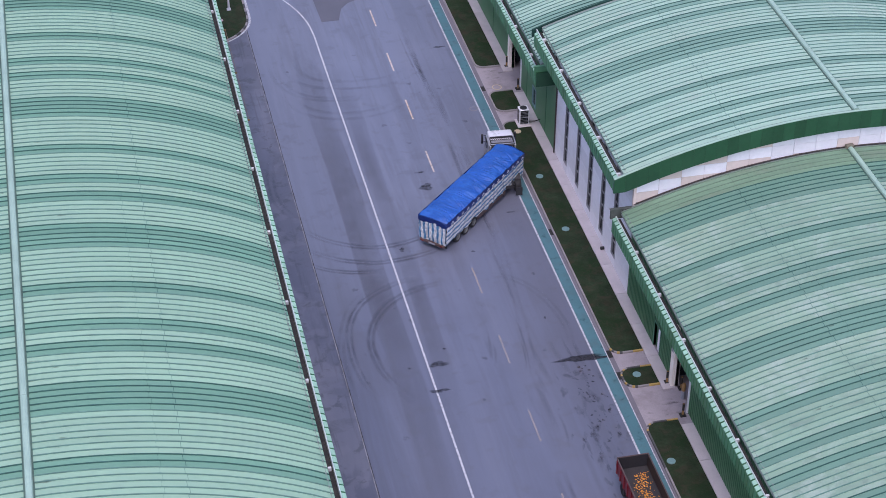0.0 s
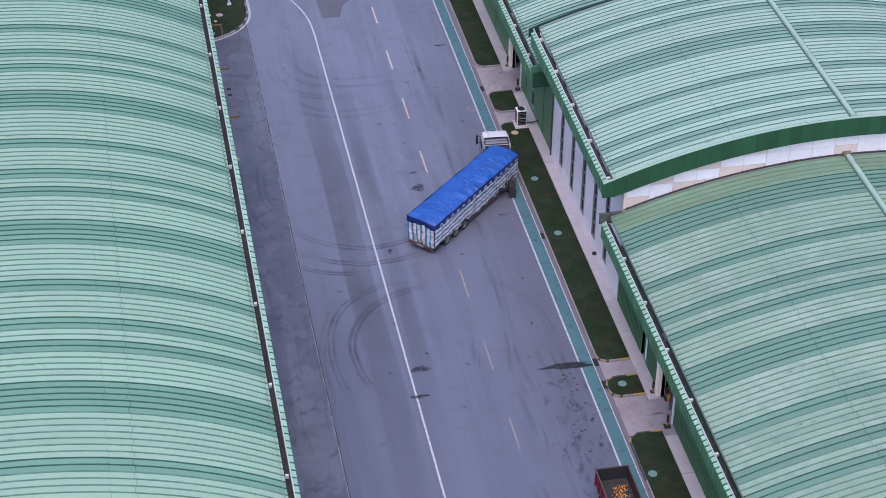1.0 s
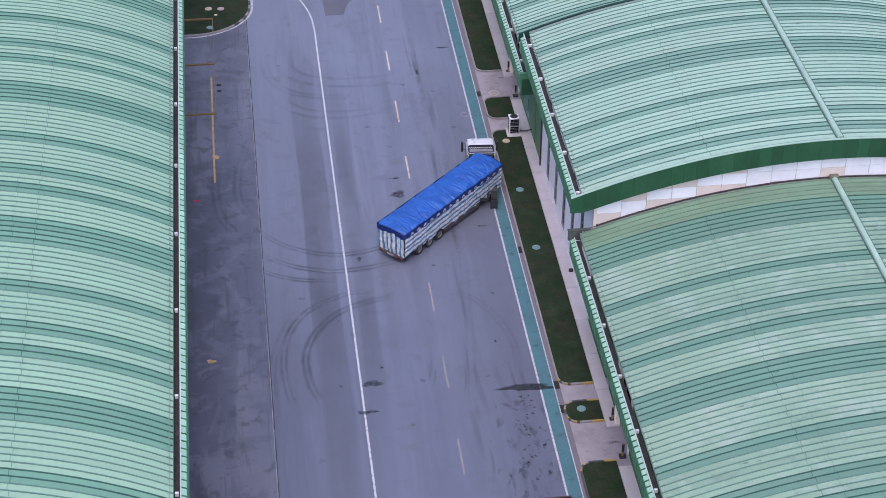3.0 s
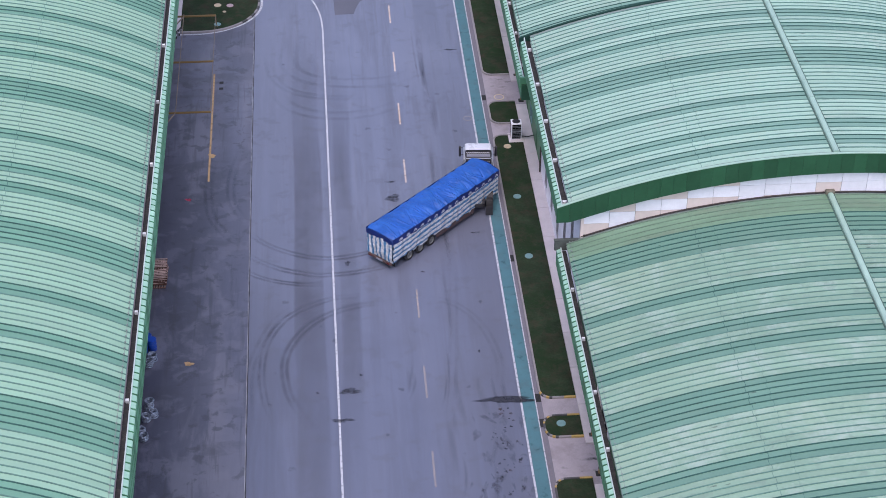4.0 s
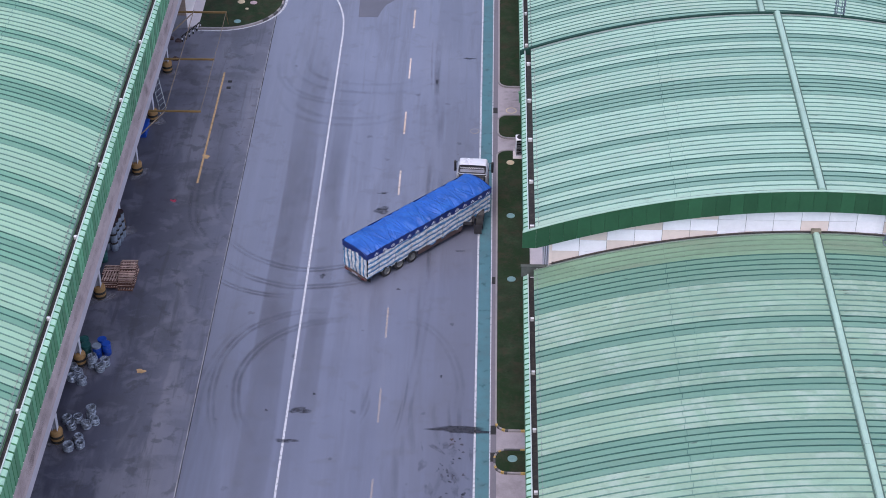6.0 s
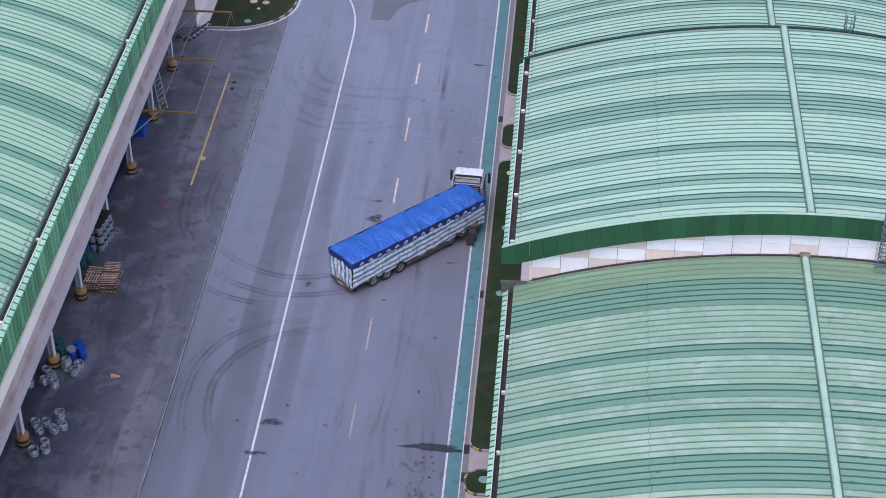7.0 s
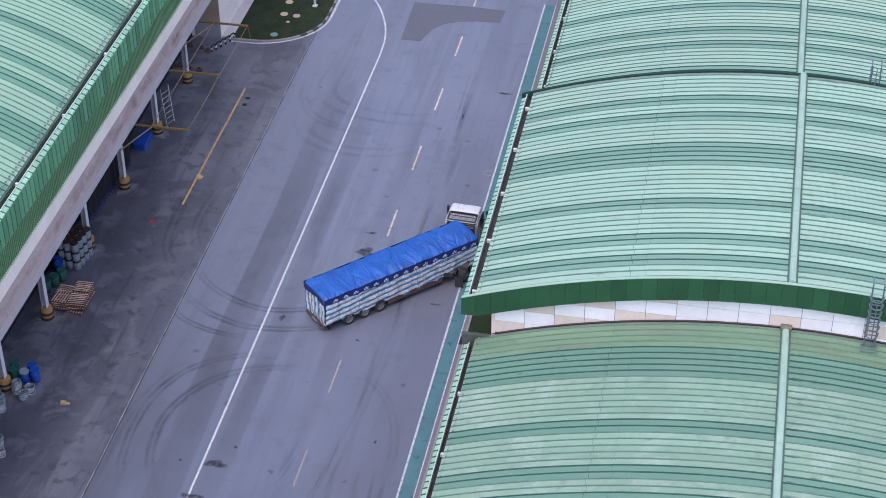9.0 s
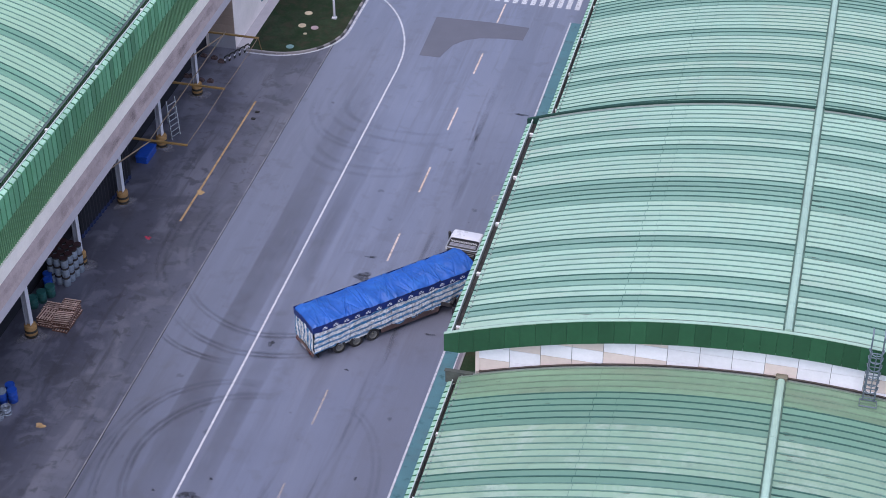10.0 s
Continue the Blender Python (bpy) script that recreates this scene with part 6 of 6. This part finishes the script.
# ---- the articulated lorry ----
def wheel(parent, x, y, r=0.5, w=0.3, side=1):
    tyre = part("wheel", Shape(), RUBBER, parent)
    s = Shape()
    pro = [(r * 0.62, 0.0), (r * 0.95, 0.0), (r, 0.04), (r, w - 0.04), (r * 0.95, w), (r * 0.62, w)]
    n = 22
    s.rings([[(x + q * math.cos(2 * math.pi * i / n), y + side * d, r + q * math.sin(2 * math.pi * i / n)) for i in range(n)] for q, d in pro], cap=False)
    tyre.data = s.mesh("wheel", [RUBBER], True)
    rim = Shape()
    pro = [(r * 0.62, w), (r * 0.58, w - 0.06), (r * 0.3, w - 0.12), (r * 0.24, w - 0.02), (0.02, w - 0.01)]
    rim.rings([[(x + q * math.cos(2 * math.pi * i / n), y + side * d, r + q * math.sin(2 * math.pi * i / n)) for i in range(n)] for q, d in pro], cap=False)
    rim.rings([[(x + q * math.cos(2 * math.pi * i / n), y + side * d, r + q * math.sin(2 * math.pi * i / n)) for i in range(n)] for q, d in ((0.02, 0.02), (r * 0.62, 0.02))], cap=False)
    part("rim", rim, RIM, tyre, smooth=True)


lorry = thing("articulated_lorry", "silver-white articulated lorry with a sheeted load crossing the road", "lorry")
TL, TW = 12.15, 2.5
# the trailer lies along its own x axis; the tractor along another
TM = Matrix.Translation((-1.56, -23.72, 0)) @ Matrix.Rotation(radians(45.2), 4, "Z")
TB = TM @ Matrix.Translation((0, 0, -0.43))
CM = Matrix.Translation((5.5, -15.45, 0)) @ Matrix.Rotation(radians(86), 4, "Z") @ Matrix.Diagonal((1, 0.93, 1, 1))


def under(name, shape, mats, m, label="", parent=None, smooth=False):
    return part(name, shape, mats, parent or lorry, label, m if parent is None else None, smooth)


def wob(x, y, z, s=1.3, a=0.05):
    v = noise.noise_vector((x * s, y * s, z * s))
    w_ = noise.noise_vector((x * s * 3.1, y * s * 3.1, z * s * 3.1 + 7))
    return Vector((x, y, z)) + Vector(v) * a + Vector(w_) * a * 0.45


chassis = under("chassis", Shape().box(0.3, TL - 0.4, 0.7, 0.95, 0.85, 1.2).box(0.3, TL - 0.4, 1.55, 1.8, 0.85, 1.2).box(0.1, TL - 0.1, 0.05, 2.45, 1.2, 1.32), CHASSIS, TM)
under("side_rail", Shape().bevel_box(4.9, 9.3, -0.02, 0.06, 0.36, 0.74, 0.02), RUST, TM, "rusty red side rail")
under("side_rail", Shape().bevel_box(4.9, 9.3, 2.44, 2.52, 0.36, 0.74, 0.02), RUST, TM, "rusty red side rail")
bumper = under("rear_bumper", Shape().bevel_box(-0.14, 0.02, 0.1, 2.4, 0.42, 0.62, 0.03), RUST, TM, "rusty rear bumper beam")
for y in (0.28, 2.02):
    part("tail_lamp", Shape().bevel_box(-0.18, -0.14, y, y + 0.22, 0.46, 0.58, 0.015), LAMP_RED, bumper, "small red tail lamp")
part("plate_bar", Shape().box(-0.165, -0.14, 0.95, 1.55, 0.45, 0.59), STEEL_GREY, bumper, "plain grey plate bar")
for y in (0.12, 2.0):
    under("mud_flap", Shape().box(0.3, 0.34, y, y + 0.4, 0.12, 0.75), RUBBER, TM)
under("landing_leg", Shape().box(9.6, 9.75, 0.45, 0.6, 0.35, 1.2).box(9.5, 9.85, 0.38, 0.68, 0.3, 0.36), CHASSIS, TM)
under("landing_leg", Shape().box(9.6, 9.75, 1.9, 2.05, 0.35, 1.2).box(9.5, 9.85, 1.82, 2.12, 0.3, 0.36), CHASSIS, TM)
under("axle_beam", Shape().box(1.6, 4.5, 0.3, 2.2, 0.42, 0.6), CHASSIS, TM)
for x in (1.8, 3.03, 4.26):
    for y, sd in ((0.3, -1), (2.2, 1)):
        w_ob = part("axle_end", Shape().lathe(x, y, [(0.05, 0.45), (0.05, 0.55)], 8), CHASSIS, lorry, m=TM)
        wheel(w_ob, x, y, 0.47, 0.32, sd)


def sheet_side(y_of, flip, x0=0.0, x1=TL, z0=1.1, z1=2.9, nx=150, nz=22):
    s = Shape()
    vs = []
    for i in range(nx + 1):
        for j in range(nz + 1):
            x, z = x0 + (x1 - x0) * i / nx, z0 + (z1 - z0) * j / nz
            sag = 0.04 * math.sin(x * 1.7) * (1 - j / nz) - 0.05 * math.sin(x * 5.1 + 1) * (j == 0)
            p = wob(x, y_of, z + sag, 1.6, 0.06)
            f = noise.noise((x * 1.5 + z * 1.6, z * 6.5 - x * 1.2, y_of + 3)) + 0.6 * noise.noise((x * 6.5, z * 9.0, y_of + 9))
            vs.append((p.x, y_of + (p.y - y_of) * 1.2 - flip * (0.03 * math.sin(math.pi * j / nz) + 0.06 * abs(f)), p.z))
    fs = [(i * (nz + 1) + j, (i + 1) * (nz + 1) + j, (i + 1) * (nz + 1) + j + 1, i * (nz + 1) + j + 1) for i in range(nx) for j in range(nz)]
    return s.add(vs, fs if flip > 0 else [f[::-1] for f in fs])


def sheet_end(x_of, flip, z0=1.0, z1=2.95, ny=34, nz=22):
    s = Shape()
    vs = []
    for i in range(ny + 1):
        for j in range(nz + 1):
            y, z = TW * i / ny, z0 + (z1 - z0) * j / nz
            if j == 0:
                z += 0.22 * math.sin(y * 3.1) ** 2
            p = wob(x_of + 2, y, z, 2.0, 0.05)
            f = noise.noise((y * 4.5 + z, z * 1.8, x_of + 3)) + 0.6 * noise.noise((y * 8.0, z * 6.0, x_of + 9))
            vs.append((x_of + (p.x - x_of - 2) * 1.6 + flip * (0.06 * math.sin(math.pi * j / nz) + 0.09 * abs(f)), y, z))
    fs = [(i * (nz + 1) + j, i * (nz + 1) + j + 1, (i + 1) * (nz + 1) + j + 1, (i + 1) * (nz + 1) + j) for i in range(ny) for j in range(nz)]
    return s.add(vs, fs if flip < 0 else [f[::-1] for f in fs])


under("load", Shape().bevel_box(0.12, TL - 0.12, 0.12, TW - 0.12, 1.63, 3.2, 0.2), CHASSIS, TB)
under("striped_sheet_side", sheet_side(0.0, 1), STRIPES_LONG, TB, "crumpled blue and white striped woven sheeting", smooth=True)
under("striped_sheet_side", sheet_side(TW, -1), STRIPES_LONG, TB, "crumpled blue and white striped woven sheeting", smooth=True)
under("striped_sheet_rear", sheet_end(0.0, -1), STRIPES_UP, TB, "blue and white striped sheeting hanging over the rear", smooth=True)
under("striped_sheet_front", sheet_end(TL, 1), STRIPES_UP, TB, "blue and white striped sheeting over the front", smooth=True)

top = Shape()
nx, ny = 260, 30
rnd = random.Random(31)
creases = [(rnd.uniform(0.2, TL), rnd.uniform(0, 1), rnd.uniform(-1.6, 1.6), rnd.uniform(0.025, 0.06), rnd.choice((-1, 1)) * rnd.uniform(0.02, 0.06), rnd.uniform(0.15, 0.5)) for _ in range(95)]
vs = []
for i in range(nx + 1):
    for j in range(ny + 1):
        x, v = -0.1 + (TL + 0.2) * i / nx, j / ny
        y = -0.06 + (TW + 0.12) * v
        crown = (0.12 + 0.16 * x / TL) * (1 - abs(2 * v - 1) ** 1.6) - 0.1 * max(0, abs(2 * v - 1) - 0.9) * 6
        fold = 0.05 * math.sin(x * 4.4 + 5.0 * v + 2 * math.sin(x * 1.3)) * (0.4 + abs(2 * v - 1)) * 0.5 + 0.05 * math.exp(-((x - 6.1 - 0.5 * v) / 0.12) ** 2) - 0.04 * math.exp(-((x - 7.3 + 0.3 * v) / 0.1) ** 2) + 0.035 * math.exp(-((x - 2.4 - 0.6 * v) / 0.14) ** 2)
        for cx_, cv, slope, wd, amp, ln in creases:
            fold += amp * math.exp(-((x - cx_ - slope * (v - cv)) / wd) ** 2 - ((v - cv) / ln) ** 4)
        p = wob(x, y, 3.28, 1.1, 0.075)
        end = min(i, nx - i) / nx
        vs.append((x, y, 3.3 + crown + (p.z - 3.28) * 1.1 + fold - 0.12 * max(0, 1 - end * 40)))
top.add(vs, [(i * (ny + 1) + j, (i + 1) * (ny + 1) + j, (i + 1) * (ny + 1) + j + 1, i * (ny + 1) + j + 1) for i in range(nx) for j in range(ny)])
tarp = under("tarpaulin", top, TARP_BLUE, TB, "bright blue wrinkled tarpaulin", smooth=True)
band = Shape()
nb = 130
edge_pts = [(-0.08 + (TL + 0.16) * i / nb, -0.09) for i in range(nb + 1)] + [(TL + 0.08, -0.09 + (TW + 0.18) * i / 24) for i in range(1, 25)] + [(TL + 0.08 - (TL + 0.16) * i / nb, TW + 0.09) for i in range(1, nb + 1)] + [(-0.08, TW + 0.09 - (TW + 0.18) * i / 24) for i in range(1, 25)]
vs = []
for i, (x, y) in enumerate(edge_pts):
    dip = 0.05 * math.sin(i * 0.9) * math.sin(i * 0.23 + 1) + 0.03 * math.sin(i * 0.41)
    q = wob(x, y, 3.0, 1.1, 0.02)
    v = 2 * (y + 0.09) / (TW + 0.18) - 1
    lift = (0.1 + 0.14 * x / TL) * (1 - abs(v) ** 1.6)
    vs += [(x, y, 3.25 + lift), (q.x, q.y, 3.05 + lift * 0.7), (q.x, q.y, 2.76 + dip + lift * 0.3)]
n3 = len(edge_pts) - 1
band.add(vs, [f for i in range(n3) for f in ((3 * i + 1, 3 * i + 4, 3 * i + 3, 3 * i), (3 * i + 2, 3 * i + 5, 3 * i + 4, 3 * i + 1))])
navy = under("tarpaulin_band", band, TARP_NAVY, TB, "dark blue edge band with a row of white prints", smooth=True)
for side_y in (-0.125, TW + 0.125):
    for k in range(15):
        x = 0.75 + 0.79 * k
        s = Shape()
        for dx, dz, wx, wz in ((-0.18, 2.88, 0.14, 0.06), (0.03, 2.88, 0.14, 0.06), (-0.055, 2.98, 0.11, 0.1), (-0.15, 2.97, 0.06, 0.05), (0.11, 2.97, 0.06, 0.05)):
            s.box(x + dx, x + dx + wx, side_y - 0.006, side_y + 0.006, dz, dz + wz)
        part("print_bar", s, TARP_MARK, navy)
for k in range(8):
    x = 0.9 + 1.55 * k
    part("lashing_rope", Shape().tube([(x, -0.11, 1.0), (x + 0.1, -0.13, 1.9), (x, -0.13, 2.75)], 0.012, 5), CAB_DARK, navy)

# tractor, x forward from the coupling
tractor = under("tractor_frame", Shape().box(-1.6, 3.9, -0.5, -0.3, 0.75, 1.0).box(-1.6, 3.9, 0.3, 0.5, 0.75, 1.0).box(-1.6, -1.5, -0.5, 0.5, 0.75, 1.0).box(-0.5, 0.5, -0.4, 0.4, 1.0, 1.18), CHASSIS, CM)
cab = Shape()
pr = [(2.0, 0.75), (2.0, 2.75), (2.06, 2.86), (3.5, 2.95), (3.78, 2.8), (3.98, 2.3), (4.03, 1.2), (4.0, 0.45), (3.2, 0.42), (3.1, 0.75)]
rings = []
for y, inset in ((-1.2, 0.07), (-1.24, 0.02), (-1.25, 0.0), (1.25, 0.0), (1.24, 0.02), (1.2, 0.07)):
    cx, cz = 3.0, 1.9
    rings.append([(cx + (x - cx) * (1 - inset), y, cz + (z - cz) * (1 - inset * 0.8)) for x, z in pr])
cab.rings(rings)
cab_ob = under("cab", cab, CAB_SILVER, CM, "silver-white high-roof cab", smooth=True)
part("rear_panel", Shape().bevel_box(1.9, 1.995, -1.2, 1.2, 0.9, 2.82, 0.03), CAB_DARK, cab_ob, "dark cab back")
part("rear_locker", Shape().bevel_box(1.84, 1.9, -0.55, 0.35, 1.9, 2.35, 0.02), STEEL_GREY, cab_ob, "grey panel on the cab back")
for z in (1.3, 1.55, 2.5, 2.62):
    part("vent_bar", Shape().box(1.87, 1.9, -0.95, 0.95, z, z + 0.05), FRAME_GREY, cab_ob)
for y in (-1.16, 1.1):
    part("air_duct", Shape().bevel_box(1.82, 1.99, y - 0.05, y + 0.08, 0.9, 2.85, 0.03), CAB_SILVER, cab_ob)
# flat-topped white fairing over the front of the roof, grey deck behind it


def roof_ring(x, z, half, rise):
    return [(x, half * math.copysign(abs(math.cos(a)) ** 0.22, math.cos(a)), z + rise * math.sin(a) ** 0.3) for a in [math.pi * i / 24 for i in range(25)]]


outer_r = [roof_ring(x, 2.86, half, rise) for x, half, rise in ((2.72, 1.1, 0.36), (2.95, 1.13, 0.42), (3.4, 1.14, 0.42), (3.66, 1.13, 0.36), (3.84, 1.1, 0.22), (3.93, 1.06, 0.04))]
shell = Shape()
for k in range(len(outer_r) - 1):
    for i in range(24):
        shell.add([outer_r[k][i], outer_r[k + 1][i], outer_r[k + 1][i + 1], outer_r[k][i + 1]], [(0, 1, 2, 3)])
shell.add(outer_r[-1], [tuple(range(24, -1, -1))])
part("roof_fairing", shell, CAB_WHITE, cab_ob, "flat white roof fairing with rounded corners", smooth=True)
# Dark sheet across the open shell; the shadow inside is its colour.
part("fairing_back", Shape().add([(2.78, y, z) for _, y, z in roof_ring(2.78, 2.84, 1.07, 0.35)], [tuple(range(25))]), CAB_DARK, cab_ob, "dark recessed back of the fairing, shadow put into its colour")
part("roof_deck", Shape().rings([[(1.98, y, 2.72), (1.98, y, 2.9), (2.1, y, 2.97), (2.78, y, 3.0), (2.78, y, 2.72)] for y in (-1.12, 1.12)]), DECK, cab_ob, "dark grey rear deck of the cab roof")
part("deck_rail", Shape().tube([(2.74, -1.13, 3.12), (2.3, -1.15, 3.06), (2.0, -1.13, 2.96), (1.94, -1.0, 2.93), (1.94, 1.0, 2.93), (2.0, 1.13, 2.96), (2.3, 1.15, 3.06), (2.74, 1.13, 3.12)], 0.035, 6), CAB_SILVER, cab_ob, "silver rail round the deck")
for k in range(11):
    y = -0.9 + 0.18 * k
    part("deck_chequer", Shape().bevel_box(2.56, 2.64, y - 0.045, y + 0.045, 2.98, 3.012, 0.01), STEEL_WHITE, cab_ob)
    part("deck_chequer", Shape().bevel_box(2.66, 2.73, y + 0.045, y + 0.135, 2.98, 3.016, 0.01), STEEL_WHITE, cab_ob)
for x in (2.16, 2.28, 2.4):
    part("deck_slat", Shape().bevel_box(x - 0.03, x + 0.03, -0.98, 0.98, 2.96, 3.01, 0.01), STEEL_GREY, cab_ob)
part("sun_visor", Shape().bevel_box(3.72, 4.0, -1.1, 1.1, 2.78, 2.86, 0.03), CAB_DARK, cab_ob, "dark sun visor over the windscreen")
part("windscreen", Shape().rings([[(3.8, y, 2.78), (3.99, y, 2.32), (4.05, y, 1.75), (3.9, y, 1.75)] for y in (-1.1, 1.1)]), WINDOW, cab_ob)
for sd in (-1, 1):
    ya, yb = sorted((sd * 1.24, sd * 1.262))
    part("side_window", Shape().box(2.95, 3.75, ya, yb, 1.95, 2.6), WINDOW, cab_ob)
    part("door_seam", Shape().box(2.85, 2.87, ya, yb, 0.9, 2.75).box(2.87, 3.9, ya, yb, 0.9, 0.92), CAB_DARK, cab_ob)
    mir = part("mirror_arm", Shape().tube([(3.75, sd * 1.2, 2.7), (3.85, sd * 1.5, 2.75), (3.85, sd * 1.52, 2.1), (3.75, sd * 1.2, 2.1)], 0.03), CAB_DARK, cab_ob)
    lo, hi = sorted((sd * 1.42, sd * 1.62))
    part("mirror", Shape().bevel_box(3.72, 3.92, lo, hi, 1.95, 2.85, 0.06), CAB_DARK, mir)
    lo, hi = sorted((sd * 1.0, sd * 1.25))
    part("step", Shape().bevel_box(2.3, 3.0, lo, hi, 0.45, 0.85, 0.03), CAB_RED, cab_ob, "dark red step")
    lo, hi = sorted((sd * 0.62, sd * 1.2))
    under("mudguard", Shape().rings([[(-0.0 + 0.72 * math.cos(a), y, 0.55 + 0.66 * math.sin(a)) for a in [math.pi * i / 8 for i in range(9)]] + [(-0.0 + 0.66 * math.cos(a), y, 0.55 + 0.6 * math.sin(a)) for a in [math.pi * (8 - i) / 8 for i in range(9)]] for y in (lo, hi)]), CHASSIS, CM)
    lo, hi = sorted((sd * 0.55, sd * 1.15))
    under("fuel_tank", Shape().bevel_box(0.85, 1.75, lo, hi, 0.5, 1.0, 0.08), ALU, CM, "aluminium fuel tank")
    under("mud_flap", Shape().box(-1.75, -1.7, lo, hi, 0.12, 0.9), CHASSIS, CM, "dark mud flap")
part("bumper", Shape().bevel_box(3.6, 4.08, -1.24, 1.24, 0.4, 0.85, 0.06), CAB_RED, cab_ob, "dark red front bumper")
for x, y0 in ((3.1, 0.9), (0.55, 0.62), (-0.75, 0.62)):
    for sd in (-1, 1):
        hub = part("axle_end", Shape().lathe(x, sd * y0, [(0.05, 0.45), (0.05, 0.55)], 8), CHASSIS, lorry, m=CM)
        wheel(hub, x, sd * y0, 0.5, 0.32 if x > 1 else 0.55, sd)
for k in range(3):
    under("air_line", Shape().tube([(1.7, 0.2 - 0.2 * k, 1.9), (1.3, 0.25 - 0.2 * k, 1.3), (0.9, 0.2 - 0.15 * k, 1.5)], 0.025, 6), CAB_RED if k == 1 else CAB_DARK, CM)

# ---- the red tipper at the kerb ----
red = thing("red_tipper", "worn red open lorry bed with orange scraps standing at the kerb", "lorry")
RX0, RX1, RY0, RY1 = 3.72, 5.95, -58.6, -51.9
part("bed_floor", Shape().box(RX0 + 0.06, RX1 - 0.06, RY0, RY1 - 0.06, 1.05, 1.15), BED_FLOOR, red)
part("side_board", Shape().bevel_box(RX0, RX0 + 0.06, RY0, RY1, 1.05, 2.15, 0.02), RED_BED, red, "red side board")
part("side_board", Shape().bevel_box(RX1 - 0.06, RX1, RY0, RY1, 1.05, 2.15, 0.02), BED_SIDE, red, "dark rusty brown side board")
part("end_board", Shape().bevel_box(RX0, RX1, RY1 - 0.06, RY1, 1.05, 2.2, 0.02), CAB_DARK, red, "dark end board")
for k in range(9):
    y = RY1 - 0.25 - 0.75 * k
    part("stake", Shape().bevel_box(RX0 - 0.07, RX0, y - 0.08, y + 0.08, 1.05, 2.12, 0.02), RED_BED, red)
part("top_rail", Shape().bevel_box(RX0 - 0.02, RX0 + 0.07, RY0, RY1, 2.15, 2.2, 0.01).bevel_box(RX1 - 0.07, RX1 + 0.02, RY0, RY1, 2.15, 2.2, 0.01).bevel_box(RX0, RX1, RY1 - 0.07, RY1 + 0.01, 2.2, 2.25, 0.01), RUST, red)
part("chassis", Shape().box(4.4, 5.3, RY0, RY1 - 0.5, 0.6, 1.05), CHASSIS, red)
for y in (-53.2, -57.4):
    for x, sd in ((4.1, -1), (5.55, 1)):
        s = Shape()
        n = 20
        s.rings([[(x + sd * d, y + q * math.cos(2 * math.pi * i / n), 0.45 + q * math.sin(2 * math.pi * i / n)) for i in range(n)] for q, d in ((0.05, 0.05), (0.42, 0.0), (0.45, 0.03), (0.45, 0.27), (0.42, 0.3), (0.26, 0.27), (0.05, 0.26))], cap=False)
        part("wheel", s, RUBBER, red, smooth=True)
rnd = random.Random(21)
scr = Shape()
for _ in range(420):
    y = rnd.uniform(RY0 + 0.2, RY1 - 0.7)
    x = 5.05 + 0.2 * math.sin(y * 2) + rnd.gauss(0, 0.26)
    x = min(max(x, RX0 + 0.2), RX1 - 0.2)
    r, a = rnd.uniform(0.02, 0.07), rnd.uniform(0, 3.14)
    z = 1.15 + rnd.uniform(0, 0.05)
    scr.add([(x + r * math.cos(a + k * 1.57), y + r * math.sin(a + k * 1.57), z + 0.02 * (k % 2)) for k in range(4)] + [(x, y, z + 0.05)], [(0, 1, 4), (1, 2, 4), (2, 3, 4), (3, 0, 4)])
part("scrap_litter", scr, ORANGE, red, "scattered orange scraps on the bed floor")["kind"] = "stuff"
